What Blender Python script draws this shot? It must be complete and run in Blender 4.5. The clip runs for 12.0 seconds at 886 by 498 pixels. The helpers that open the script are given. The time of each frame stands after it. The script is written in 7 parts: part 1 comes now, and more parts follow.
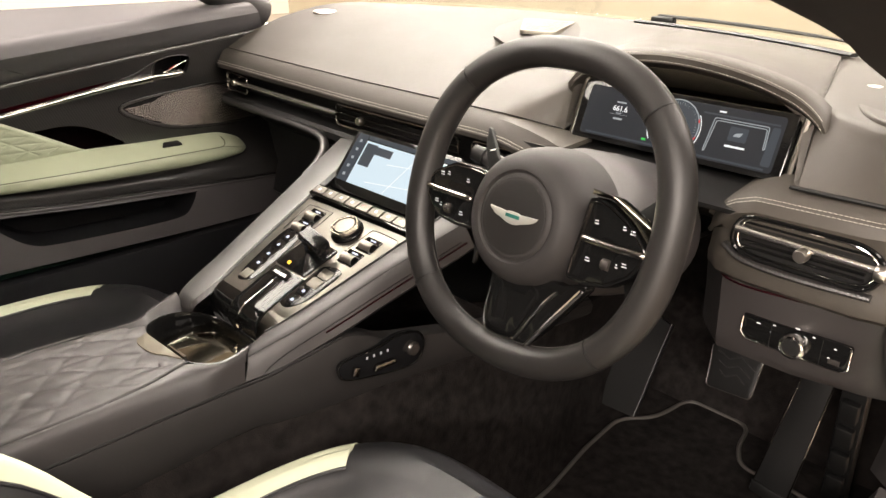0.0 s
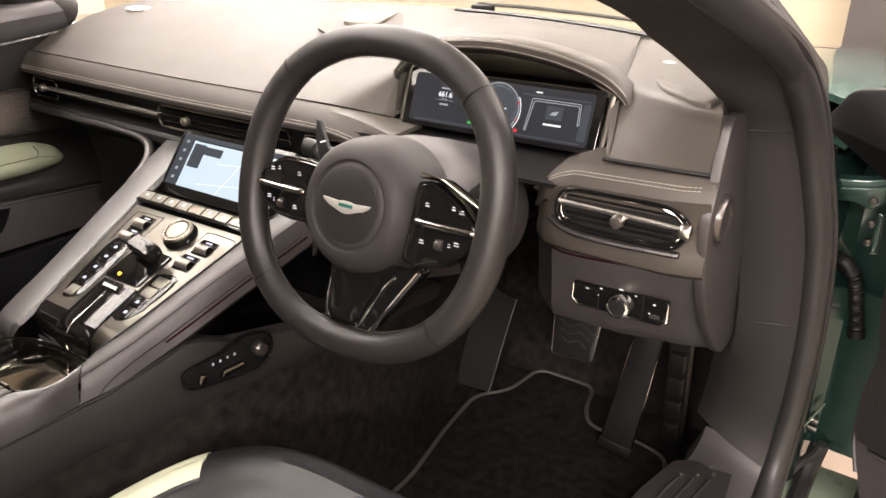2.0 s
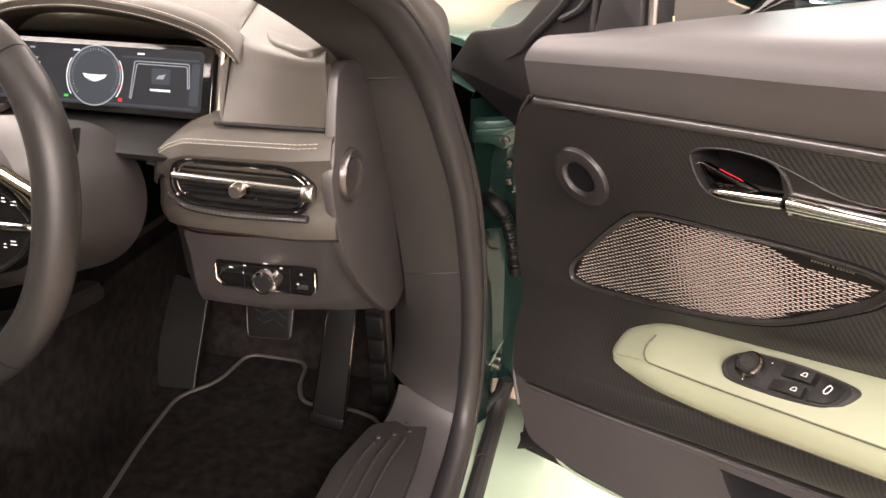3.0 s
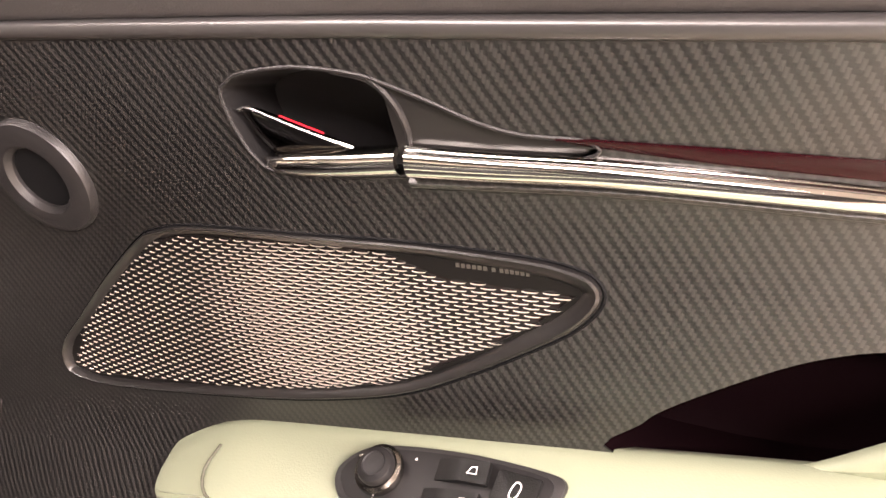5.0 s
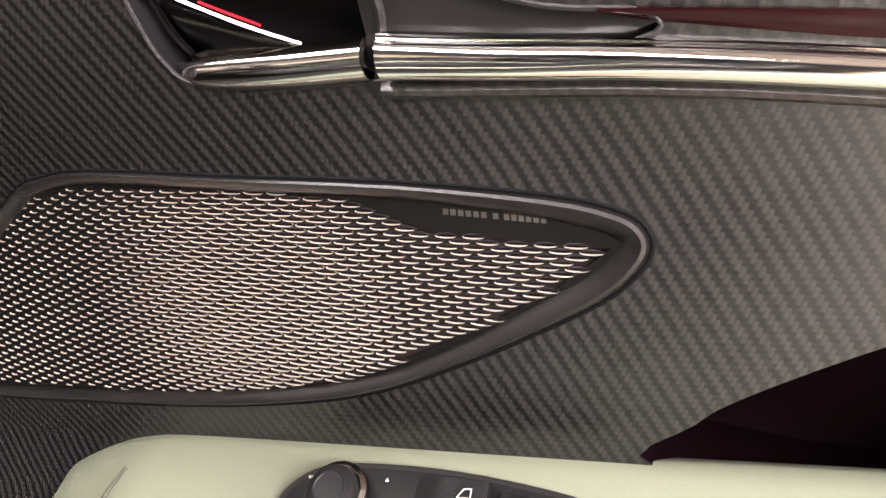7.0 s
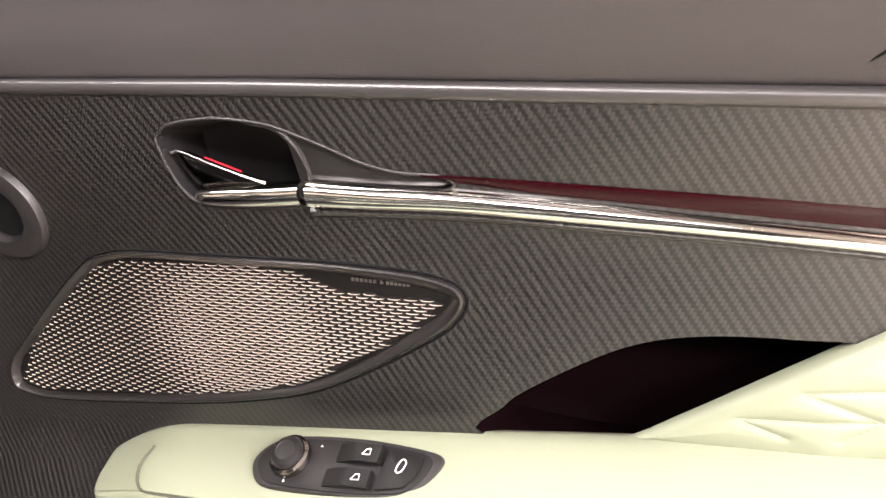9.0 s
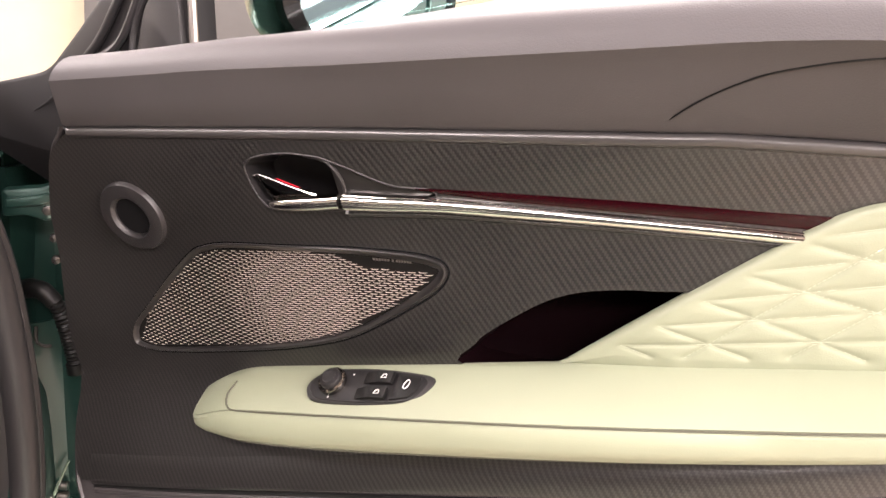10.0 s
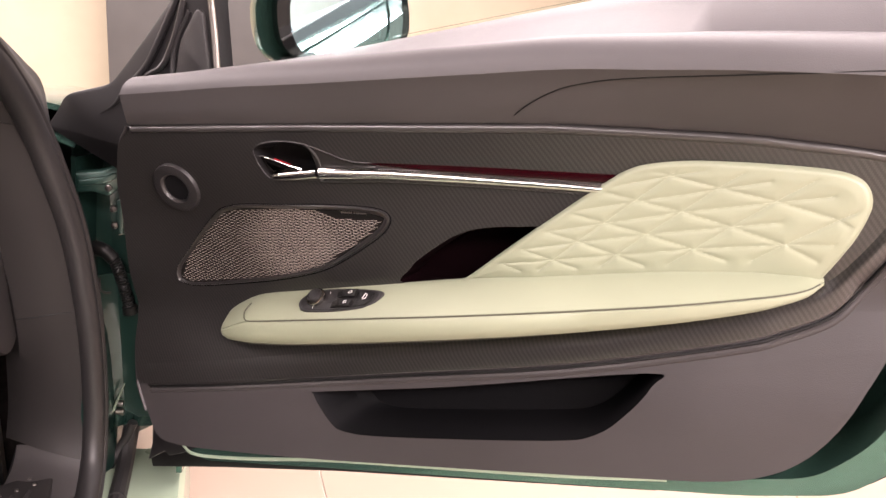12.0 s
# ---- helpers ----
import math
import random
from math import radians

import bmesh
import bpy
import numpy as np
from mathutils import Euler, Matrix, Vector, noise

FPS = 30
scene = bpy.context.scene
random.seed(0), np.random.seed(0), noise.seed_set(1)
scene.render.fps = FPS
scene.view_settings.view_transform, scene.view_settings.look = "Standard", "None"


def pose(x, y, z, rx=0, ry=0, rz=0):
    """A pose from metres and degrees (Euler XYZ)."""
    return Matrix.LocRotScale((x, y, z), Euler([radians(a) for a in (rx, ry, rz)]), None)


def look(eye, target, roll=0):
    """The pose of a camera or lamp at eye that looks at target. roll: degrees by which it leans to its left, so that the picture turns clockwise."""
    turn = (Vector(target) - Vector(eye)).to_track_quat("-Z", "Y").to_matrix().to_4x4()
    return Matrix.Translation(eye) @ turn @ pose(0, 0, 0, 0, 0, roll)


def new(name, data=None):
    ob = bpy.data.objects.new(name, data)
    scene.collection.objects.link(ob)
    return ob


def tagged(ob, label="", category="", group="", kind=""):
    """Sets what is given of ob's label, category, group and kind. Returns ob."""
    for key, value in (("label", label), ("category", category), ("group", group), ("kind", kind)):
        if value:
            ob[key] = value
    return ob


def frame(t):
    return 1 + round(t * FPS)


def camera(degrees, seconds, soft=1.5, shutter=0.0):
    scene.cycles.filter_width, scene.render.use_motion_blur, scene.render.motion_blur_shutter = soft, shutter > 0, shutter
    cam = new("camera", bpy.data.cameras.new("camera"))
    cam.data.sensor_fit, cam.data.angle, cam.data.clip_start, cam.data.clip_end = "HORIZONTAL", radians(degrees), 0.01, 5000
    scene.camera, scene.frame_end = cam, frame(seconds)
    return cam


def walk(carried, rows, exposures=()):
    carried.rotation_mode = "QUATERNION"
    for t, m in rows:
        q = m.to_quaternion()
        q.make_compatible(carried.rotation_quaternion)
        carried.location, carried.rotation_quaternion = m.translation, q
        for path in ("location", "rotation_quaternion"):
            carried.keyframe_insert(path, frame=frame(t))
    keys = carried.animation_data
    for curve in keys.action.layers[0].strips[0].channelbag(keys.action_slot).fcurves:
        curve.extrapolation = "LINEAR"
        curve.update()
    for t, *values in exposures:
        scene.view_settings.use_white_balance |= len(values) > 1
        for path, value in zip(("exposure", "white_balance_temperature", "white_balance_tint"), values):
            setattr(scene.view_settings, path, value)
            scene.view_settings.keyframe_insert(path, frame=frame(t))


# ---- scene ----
cam = camera(61.1, 12.0)
PATH = [
    (0, (0.866, -0.027, 1.153), (-0.448, 1.263, 0.372), 0.9),
    (0.5, (0.856, -0.038, 1.152), (-0.436, 1.283, 0.386), 0.6),
    (1, (0.851, -0.046, 1.151), (-0.402, 1.315, 0.39), 0.5),
    (1.5, (0.854, -0.047, 1.152), (-0.324, 1.373, 0.38), 0.4),
    (2, (0.887, -0.022, 1.151), (-0.126, 1.509, 0.359), 0.6),
    (2.5, (0.941, 0.041, 1.138), (0.174, 1.695, 0.315), 0.6),
    (3, (0.987, 0.102, 1.12), (0.574, 1.863, 0.267), 0.9),
    (3.5, (1.029, 0.186, 1.093), (0.944, 2.011, 0.28), 2.0),
    (3.7, (1.044, 0.224, 1.072), (1.071, 2.072, 0.307), 2.6),
    (5.5, (1.05, 0.433, 0.939), (1.688, 2.241, 0.37), 5.4),
    (6, (1.065, 0.464, 0.917), (1.689, 2.286, 0.378), 5.6),
    (6.5, (1.062, 0.48, 0.909), (1.772, 2.271, 0.373), 6.2),
    (8.5, (1.068, 0.366, 0.958), (1.758, 2.181, 0.477), 6.1),
    (9, (1.054, 0.311, 0.976), (1.751, 2.127, 0.511), 5.7),
    (9.5, (1.041, 0.225, 0.99), (1.688, 2.067, 0.557), 5.2),
    (10, (1.019, 0.115, 1.007), (1.626, 1.969, 0.566), 4.7),
    (10.5, (1.005, 0.018, 1.021), (1.585, 1.877, 0.563), 4.3),
    (11, (1.007, -0.048, 1.026), (1.565, 1.814, 0.556), 3.8),
    (11.5, (1.016, -0.119, 1.024), (1.582, 1.741, 0.552), 3.6),
    (12, (1.013, -0.183, 1.038), (1.578, 1.676, 0.563), 3.6),
]
walk(cam, [(t, look(eye, target, roll)) for t, eye, target, roll in PATH], [(0, 0.2, 6900, 9), (1.5, 0.2, 6800, 10), (2.5, 0.43, 6700, 15), (3.5, 0.64, 7100, 15), (5.5, 1.1, 6600, 19), (6, 0.63, 6250, 16), (6.5, 0.57, 6250, 17), (8.5, 1.05, 6250, 12), (9.5, 0.74, 6450, 15), (10.5, 0.34, 6600, 19), (12, 0.17, 6600, 22)])

# ---- world, lights ----
world = bpy.data.worlds.new("showroom_light")
scene.world = world
world.use_nodes = True
world.node_tree.nodes["Background"].inputs["Color"].default_value = (1.0, 0.95, 0.9, 1)
world.node_tree.nodes["Background"].inputs["Strength"].default_value = 0.3


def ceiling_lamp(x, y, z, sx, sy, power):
    data = bpy.data.lights.new("unseen_panel", "AREA")
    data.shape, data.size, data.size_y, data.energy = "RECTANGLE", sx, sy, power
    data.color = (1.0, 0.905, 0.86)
    ob = new("unseen_panel_lamp", data)
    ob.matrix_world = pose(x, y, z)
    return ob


# All five lamps are out of view, placed and powered to balance brightness.
ceiling_lamp(2.4, 0.2, 3.2, 1.1, 7.0, 420)
ceiling_lamp(-1.9, 0.2, 3.2, 1.1, 7.0, 520)
ceiling_lamp(-3.0, 4.3, 3.2, 12.0, 0.8, 560)
# Added east lamp that brightens the dash through the open doorway.
ceiling_lamp(5.4, -0.4, 3.2, 1.2, 7.0, 250)
# Added south lamp, set far back to light upright faces.
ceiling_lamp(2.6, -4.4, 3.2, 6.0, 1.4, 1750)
scene.view_settings.exposure = 0.0


# ---- materials ----
def mat_new(name):
    m = bpy.data.materials.new(name)
    m.use_nodes = True
    return m, m.node_tree.nodes, m.node_tree.links, m.node_tree.nodes["Principled BSDF"]


def ramp_node(nodes, stops):
    r = nodes.new("ShaderNodeValToRGB")
    while len(r.color_ramp.elements) < len(stops):
        r.color_ramp.elements.new(0.5)
    for e, (p, c) in zip(r.color_ramp.elements, stops):
        e.position, e.color = p, (*c, 1)
    return r


def surface(name, colour, rough=0.5, metal=0.0, grain=0.0, grain_scale=900, vary=0.06, vary_scale=7, spec=0.5, coat=0.0, rough_vary=0.08):
    """A plain finish with large soft variation and a fine relief."""
    m, nodes, links, b = mat_new(name)
    tc = nodes.new("ShaderNodeTexCoord")
    big = nodes.new("ShaderNodeTexNoise")
    big.inputs["Scale"].default_value, big.inputs["Detail"].default_value = vary_scale, 4
    links.new(tc.outputs["Object"], big.inputs["Vector"])
    lo = tuple(c * (1 - vary) for c in colour)
    hi = tuple(min(1, c * (1 + vary)) for c in colour)
    r = ramp_node(nodes, [(0.3, lo), (0.7, hi)])
    links.new(big.outputs["Fac"], r.inputs["Fac"])
    links.new(r.outputs["Color"], b.inputs["Base Color"])
    mr = nodes.new("ShaderNodeMapRange")
    mr.inputs["To Min"].default_value, mr.inputs["To Max"].default_value = max(0.02, rough - rough_vary), min(1, rough + rough_vary)
    links.new(big.outputs["Fac"], mr.inputs["Value"])
    links.new(mr.outputs["Result"], b.inputs["Roughness"])
    b.inputs["Metallic"].default_value = metal
    b.inputs["Specular IOR Level"].default_value = spec
    b.inputs["Coat Weight"].default_value = coat
    b.inputs["Coat Roughness"].default_value = 0.05
    if grain:
        v = nodes.new("ShaderNodeTexVoronoi")
        v.inputs["Scale"].default_value = grain_scale
        links.new(tc.outputs["Object"], v.inputs["Vector"])
        bump = nodes.new("ShaderNodeBump")
        bump.inputs["Strength"].default_value, bump.inputs["Distance"].default_value = grain, 0.0006
        links.new(v.outputs["Distance"], bump.inputs["Height"])
        links.new(bump.outputs["Normal"], b.inputs["Normal"])
    return m


def carbon_weave(name, pitch=0.0017):
    """Twill of dark fibre tows under satin lacquer, in the plane of the part's x and y."""
    m, nodes, links, b = mat_new(name)
    tc = nodes.new("ShaderNodeTexCoord")
    mp = nodes.new("ShaderNodeMapping")
    mp.inputs["Rotation"].default_value = (0, 0, radians(18))
    mp.inputs["Scale"].default_value = (1 / pitch, 1 / pitch, 1 / pitch)
    links.new(tc.outputs["Object"], mp.inputs["Vector"])
    sep = nodes.new("ShaderNodeSeparateXYZ")
    links.new(mp.outputs["Vector"], sep.inputs["Vector"])

    def op(kind, a, c=None, d=None):
        n = nodes.new("ShaderNodeMath")
        n.operation = kind
        for k, v in enumerate((a, c, d)):
            if v is None:
                continue
            if isinstance(v, (int, float)):
                n.inputs[k].default_value = v
            else:
                links.new(v, n.inputs[k])
        return n.outputs[0]

    ix, iy = op("FLOOR", sep.outputs["X"]), op("FLOOR", sep.outputs["Y"])
    k = op("MODULO", op("ADD", op("ADD", ix, iy), 4000), 4)
    warp = op("LESS_THAN", k, 2)
    fx = op("ABSOLUTE", op("SUBTRACT", op("FRACT", sep.outputs["X"]), 0.5))
    fy = op("ABSOLUTE", op("SUBTRACT", op("FRACT", sep.outputs["Y"]), 0.5))
    mixh = nodes.new("ShaderNodeMix")
    links.new(warp, mixh.inputs["Factor"])
    links.new(fy, mixh.inputs["A"])
    links.new(fx, mixh.inputs["B"])
    round_tow = op("MULTIPLY", mixh.outputs["Result"], mixh.outputs["Result"])
    # The differing sheen of the tows is painted as two base colours.
    col = nodes.new("ShaderNodeMix")
    col.data_type = "RGBA"
    col.inputs["A"].default_value = (0.0033, 0.0032, 0.0033, 1)
    col.inputs["B"].default_value = (0.0235, 0.0216, 0.0209, 1)
    links.new(op("MULTIPLY", warp, op("SUBTRACT", 1.0, op("MULTIPLY", round_tow, 2.0))), col.inputs["Factor"])
    big = nodes.new("ShaderNodeTexNoise")
    big.inputs["Scale"].default_value = 9
    links.new(tc.outputs["Object"], big.inputs["Vector"])
    mr = nodes.new("ShaderNodeMapRange")
    mr.inputs["To Min"].default_value, mr.inputs["To Max"].default_value = 0.3, 0.4
    links.new(big.outputs["Fac"], mr.inputs["Value"])
    links.new(mr.outputs["Result"], b.inputs["Roughness"])
    links.new(col.outputs["Result"], b.inputs["Base Color"])
    b.inputs["Specular IOR Level"].default_value = 0.8
    bump = nodes.new("ShaderNodeBump")
    bump.inputs["Strength"].default_value, bump.inputs["Distance"].default_value = 0.25, 0.0004
    links.new(op("SUBTRACT", warp, round_tow), bump.inputs["Height"])
    links.new(bump.outputs["Normal"], b.inputs["Normal"])
    return m


def glowing(name, colour, strength):
    m, nodes, links, b = mat_new(name)
    b.inputs["Base Color"].default_value = (0.01, 0.01, 0.01, 1)
    b.inputs["Emission Color"].default_value = (*colour, 1)
    b.inputs["Emission Strength"].default_value = strength
    b.inputs["Roughness"].default_value = 0.2
    b.inputs["Specular IOR Level"].default_value = 0.02
    return m


def clear_glass(name, tint=(1, 1, 1)):
    m, nodes, links, b = mat_new(name)
    b.inputs["Base Color"].default_value = (*tint, 1)
    b.inputs["Transmission Weight"].default_value = 1.0
    b.inputs["Roughness"].default_value = 0.0
    b.inputs["IOR"].default_value = 1.1
    return m


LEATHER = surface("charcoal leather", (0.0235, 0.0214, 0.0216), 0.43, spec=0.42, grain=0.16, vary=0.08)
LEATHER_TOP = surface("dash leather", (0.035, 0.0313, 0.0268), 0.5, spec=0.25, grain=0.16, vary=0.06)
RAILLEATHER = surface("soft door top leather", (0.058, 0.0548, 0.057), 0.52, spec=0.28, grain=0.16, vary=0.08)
# Same charcoal leather; the door's stronger light is in the lighter colour.
LITLEATHER = surface("charcoal leather lightened as if lit", (0.034, 0.0308, 0.0315), 0.45, spec=0.4, grain=0.16, vary=0.08)
RIM = surface("wheel leather", (0.0095, 0.0088, 0.0085), 0.42, grain=0.12, vary=0.08, spec=0.3)
GREEN = surface("pale green leather", (0.235, 0.256, 0.18), 0.47, grain=0.12, vary=0.04)
SEATBLACK = surface("black seat leather", (0.014, 0.014, 0.0155), 0.38, grain=0.35)
PLASTIC = surface("dark plastic", (0.015, 0.014, 0.0145), 0.4, grain=0.25, grain_scale=1500)
BLACKPL = surface("black plastic", (0.007, 0.007, 0.007), 0.42, grain=0.2, grain_scale=1500, spec=0.22)
GLOSS = surface("gloss black", (0.004, 0.004, 0.004), 0.06, rough_vary=0.02, spec=0.25)
CHROME = surface("bright chrome", (0.82, 0.8, 0.77), 0.08, metal=1.0, rough_vary=0.03)
DARKCHROME = surface("dark chrome", (0.3, 0.28, 0.26), 0.16, metal=1.0, rough_vary=0.05)
SATIN = surface("satin metal", (0.42, 0.39, 0.36), 0.3, metal=1.0)
TITAN = surface("satin bronze grey trim", (0.1, 0.094, 0.082), 0.33, metal=1.0)
CARBON = carbon_weave("satin carbon twill")
CARPET = surface("black carpet", (0.0115, 0.0098, 0.0093), 0.95, grain=1.0, grain_scale=420, vary=0.6, vary_scale=45, spec=0.1)
# Body green with the shade of the door gap put into its colour.
JAMBSHADE = surface("green jamb paint darkened for shade", (0.013, 0.039, 0.032), 0.3, metal=0.4, coat=0.4)
# Green jamb paint with its highlights put into a paler colour.
JAMBSHINE = surface("green jamb paint paled for its shine", (0.17, 0.235, 0.18), 0.25, metal=0.3, coat=0.8)
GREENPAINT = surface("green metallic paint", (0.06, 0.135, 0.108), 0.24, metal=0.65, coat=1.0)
RUBBER = surface("rubber seal", (0.016, 0.015, 0.0155), 0.5, grain=0.2)
THREAD = surface("pale thread", (0.26, 0.245, 0.215), 0.7)
THREADG = surface("green thread", (0.3, 0.32, 0.235), 0.7)
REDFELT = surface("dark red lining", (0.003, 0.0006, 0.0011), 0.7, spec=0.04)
REDGLOSS = surface("red lacquer strip", (0.013, 0.0006, 0.0018), 0.2, spec=0.25)
SPKFRAME = surface("black brushed speaker frame", (0.0085, 0.0078, 0.0075), 0.34, metal=0.3, spec=0.3)
LIPMETAL = surface("bright hole edge", (0.9, 0.81, 0.73), 0.36, metal=0.6)
SPKRIM = surface("satin dark speaker rim", (0.011, 0.0102, 0.01), 0.32, spec=0.5)
SPKCLOTH = surface("dark speaker cloth", (0.03, 0.0225, 0.0215), 0.9, spec=0.1)
REDREFLECT = surface("painted red reflection", (0.45, 0.01, 0.02), 0.4)
# Chrome whose dark reflection is put into the base colour.
BLADE = surface("lever chrome darkened for its reflection", (0.09, 0.085, 0.082), 0.1, metal=1.0, rough_vary=0.03)
DARKKNOB = surface("dark satin knob", (0.06, 0.055, 0.052), 0.28, metal=0.7)
SEAMGREEN = surface("dark seam in the green leather", (0.07, 0.07, 0.05), 0.8)
# Green paint again; the reflected ceiling light is in the pale base colour.
TRIMSHINE = surface("green body paint paled for its reflection", (0.36, 0.45, 0.34), 0.3, metal=0.3, coat=0.6)
WHITEMARK = surface("white print", (0.8, 0.8, 0.78), 0.5)


def marble(name, base=(0.47, 0.42, 0.315), vein=(0.34, 0.3, 0.24)):
    m, nodes, links, b = mat_new(name)
    tc = nodes.new("ShaderNodeTexCoord")
    n1 = nodes.new("ShaderNodeTexNoise")
    n1.inputs["Scale"].default_value, n1.inputs["Detail"].default_value, n1.inputs["Distortion"].default_value = 0.45, 5, 0.5
    links.new(tc.outputs["Object"], n1.inputs["Vector"])
    r = ramp_node(nodes, [(0.493, base), (0.499, vein), (0.505, base)])
    links.new(n1.outputs["Fac"], r.inputs["Fac"])
    n2 = nodes.new("ShaderNodeTexNoise")
    n2.inputs["Scale"].default_value, n2.inputs["Detail"].default_value = 1.3, 6
    links.new(tc.outputs["Object"], n2.inputs["Vector"])
    r2 = ramp_node(nodes, [(0.35, (0.88, 0.87, 0.85)), (0.65, (1.0, 1.0, 1.0))])
    links.new(n2.outputs["Fac"], r2.inputs["Fac"])
    mul = nodes.new("ShaderNodeMix")
    mul.data_type, mul.blend_type = "RGBA", "MULTIPLY"
    mul.inputs["Factor"].default_value = 1.0
    links.new(r.outputs["Color"], mul.inputs["A"])
    links.new(r2.outputs["Color"], mul.inputs["B"])
    links.new(mul.outputs["Result"], b.inputs["Base Color"])
    b.inputs["Roughness"].default_value = 0.25
    return m


BADGEGREEN = surface("dark green enamel", (0.008, 0.075, 0.06), 0.3)
BADGE = surface("pale satin badge metal", (0.62, 0.6, 0.56), 0.35, metal=0.8)
SAILBLACK = surface("black moulded plastic", (0.009, 0.0085, 0.009), 0.45, spec=0.3)
POLISHED = surface("polished dark metal", (0.42, 0.4, 0.32), 0.08, metal=1.0, rough_vary=0.02)
SATINCHROME = surface("soft chrome", (0.78, 0.76, 0.73), 0.22, metal=1.0)
# Charcoal leather, matter and darkened to stand in for shade.
DIMLEATHER = surface("charcoal leather darkened as if shaded", (0.0165, 0.0152, 0.015), 0.55, spec=0.22, grain=0.16)
SATINCAP = surface("brushed cap metal", (0.2, 0.185, 0.155), 0.45, metal=1.0, grain=0.3)
STRIPE = surface("pale lime leather", (0.46, 0.485, 0.36), 0.5, spec=0.4, grain=0.2)
TABTAN = surface("pale tan leather", (0.07, 0.061, 0.039), 0.5, spec=0.3, grain=0.2)
# Lacquered carbon edge; part of its highlight is in the lighter base colour.
EDGELIT = surface("satin edge lightened for its highlight", (0.03, 0.028, 0.028), 0.3, spec=0.8)
POCKET = surface("matt black lining", (0.0042, 0.0042, 0.0048), 0.7, spec=0.1)
DARKTHREAD = surface("dark thread", (0.05, 0.045, 0.042), 0.7)
MARKGLOW = surface("pale printed symbol", (0.42, 0.43, 0.46), 0.5)
CHROMEKNOB = surface("knurled satin chrome", (0.3, 0.275, 0.235), 0.25, metal=1.0, grain=0.8, grain_scale=1200)
ROLLER = surface("ribbed satin roller", (0.2, 0.185, 0.165), 0.3, metal=0.9, grain=0.5, grain_scale=900)
SYMBOLBLUE = glowing("cool lit symbol", (0.7, 0.75, 1.0), 1.2)
SYMBOLAMBER = glowing("amber lit symbol", (1.0, 0.55, 0.05), 2.0)
KEYRED = surface("red print", (0.5, 0.05, 0.04), 0.5)
SCREENMAP = glowing("pale map", (0.6, 0.74, 0.86), 0.95)
SCREENWHITE = glowing("white screen print", (0.9, 0.95, 1.0), 1.0)
SCREENGREY = glowing("grey screen print", (0.5, 0.56, 0.62), 0.6)
SCREENDIM = glowing("dim screen tile", (0.05, 0.068, 0.092), 0.6)
SCREENBLUE = glowing("dark blue screen", (0.011, 0.016, 0.026), 0.6)
SCREENRED = glowing("red screen print", (0.9, 0.03, 0.03), 0.9)
SCREENGREEN = glowing("green screen print", (0.03, 0.7, 0.1), 0.8)
PIPING = surface("dark grey piping", (0.048, 0.044, 0.04), 0.6)
MARBLE = marble("cream marble with grey veins")
MARBLEPALE = marble("pale marble", (0.42, 0.415, 0.4), (0.33, 0.325, 0.32))
WALLBRIGHT = surface("bright cream plaster", (0.8, 0.76, 0.66), 0.7, vary=0.04, vary_scale=1)
DARKWALL = surface("grey wall panel", (0.06, 0.058, 0.056), 0.5)
TILE = surface("cream floor tile", (0.32, 0.255, 0.2), 0.2, vary=0.04, vary_scale=2)
# Ceiling and back wall are unseen; their tones control fill and reflections.
CEIL = surface("unseen ceiling tone, dark to lower fill", (0.22, 0.21, 0.2), 0.8)
BACKWALL = surface("unseen back wall tone for reflections", (0.36, 0.335, 0.31), 0.7)
GROUT = surface("grout", (0.4, 0.36, 0.3), 0.8)
MIRROR = surface("mirror", (0.42, 0.6, 0.62), 0.02, metal=1.0, vary=0.0, rough_vary=0.0)
GLASS = clear_glass("window glass", (0.93, 0.97, 0.95))


# ---- mesh helpers ----
def linked(name, mesh, mat, parent=None, label=""):
    ob = new(name, mesh)
    if mat is not None:
        mesh.materials.append(mat)
    if parent is not None:
        ob.parent = parent
    if label:
        tagged(ob, label)
    return ob


def part(name, bm, mat, parent=None, label="", smooth=True, sharp=35):
    mesh = bpy.data.meshes.new(name)
    bmesh.ops.recalc_face_normals(bm, faces=bm.faces)
    if smooth:
        for f in bm.faces:
            f.smooth = True
        for e in bm.edges:
            if len(e.link_faces) == 2 and e.calc_face_angle(0) > radians(sharp):
                e.smooth = False
    bm.to_mesh(mesh)
    bm.free()
    return linked(name, mesh, mat, parent, label)


def thing(name, m, label, category, group="", kind=""):
    ob = new(name)
    ob.matrix_world = m
    return tagged(ob, label, category, group, kind)


def curve_pts(pts, n=8, closed=False):
    """A smooth line through the points."""
    P = [Vector(p) for p in pts]
    out, count = [], len(P)
    last = count if closed else count - 1
    for i in range(last):
        p1, p2 = P[i], P[(i + 1) % count]
        p0 = P[i - 1] if (closed or i > 0) else p1 * 2 - p2
        p3 = P[(i + 2) % count] if (closed or i + 2 < count) else p2 * 2 - p1
        for k in range(n):
            t = k / n
            out.append(0.5 * ((2 * p1) + (p2 - p0) * t + (2 * p0 - 5 * p1 + 4 * p2 - p3) * t * t + (3 * p1 - p0 - 3 * p2 + p3) * t ** 3))
    if not closed:
        out.append(P[-1])
    return out


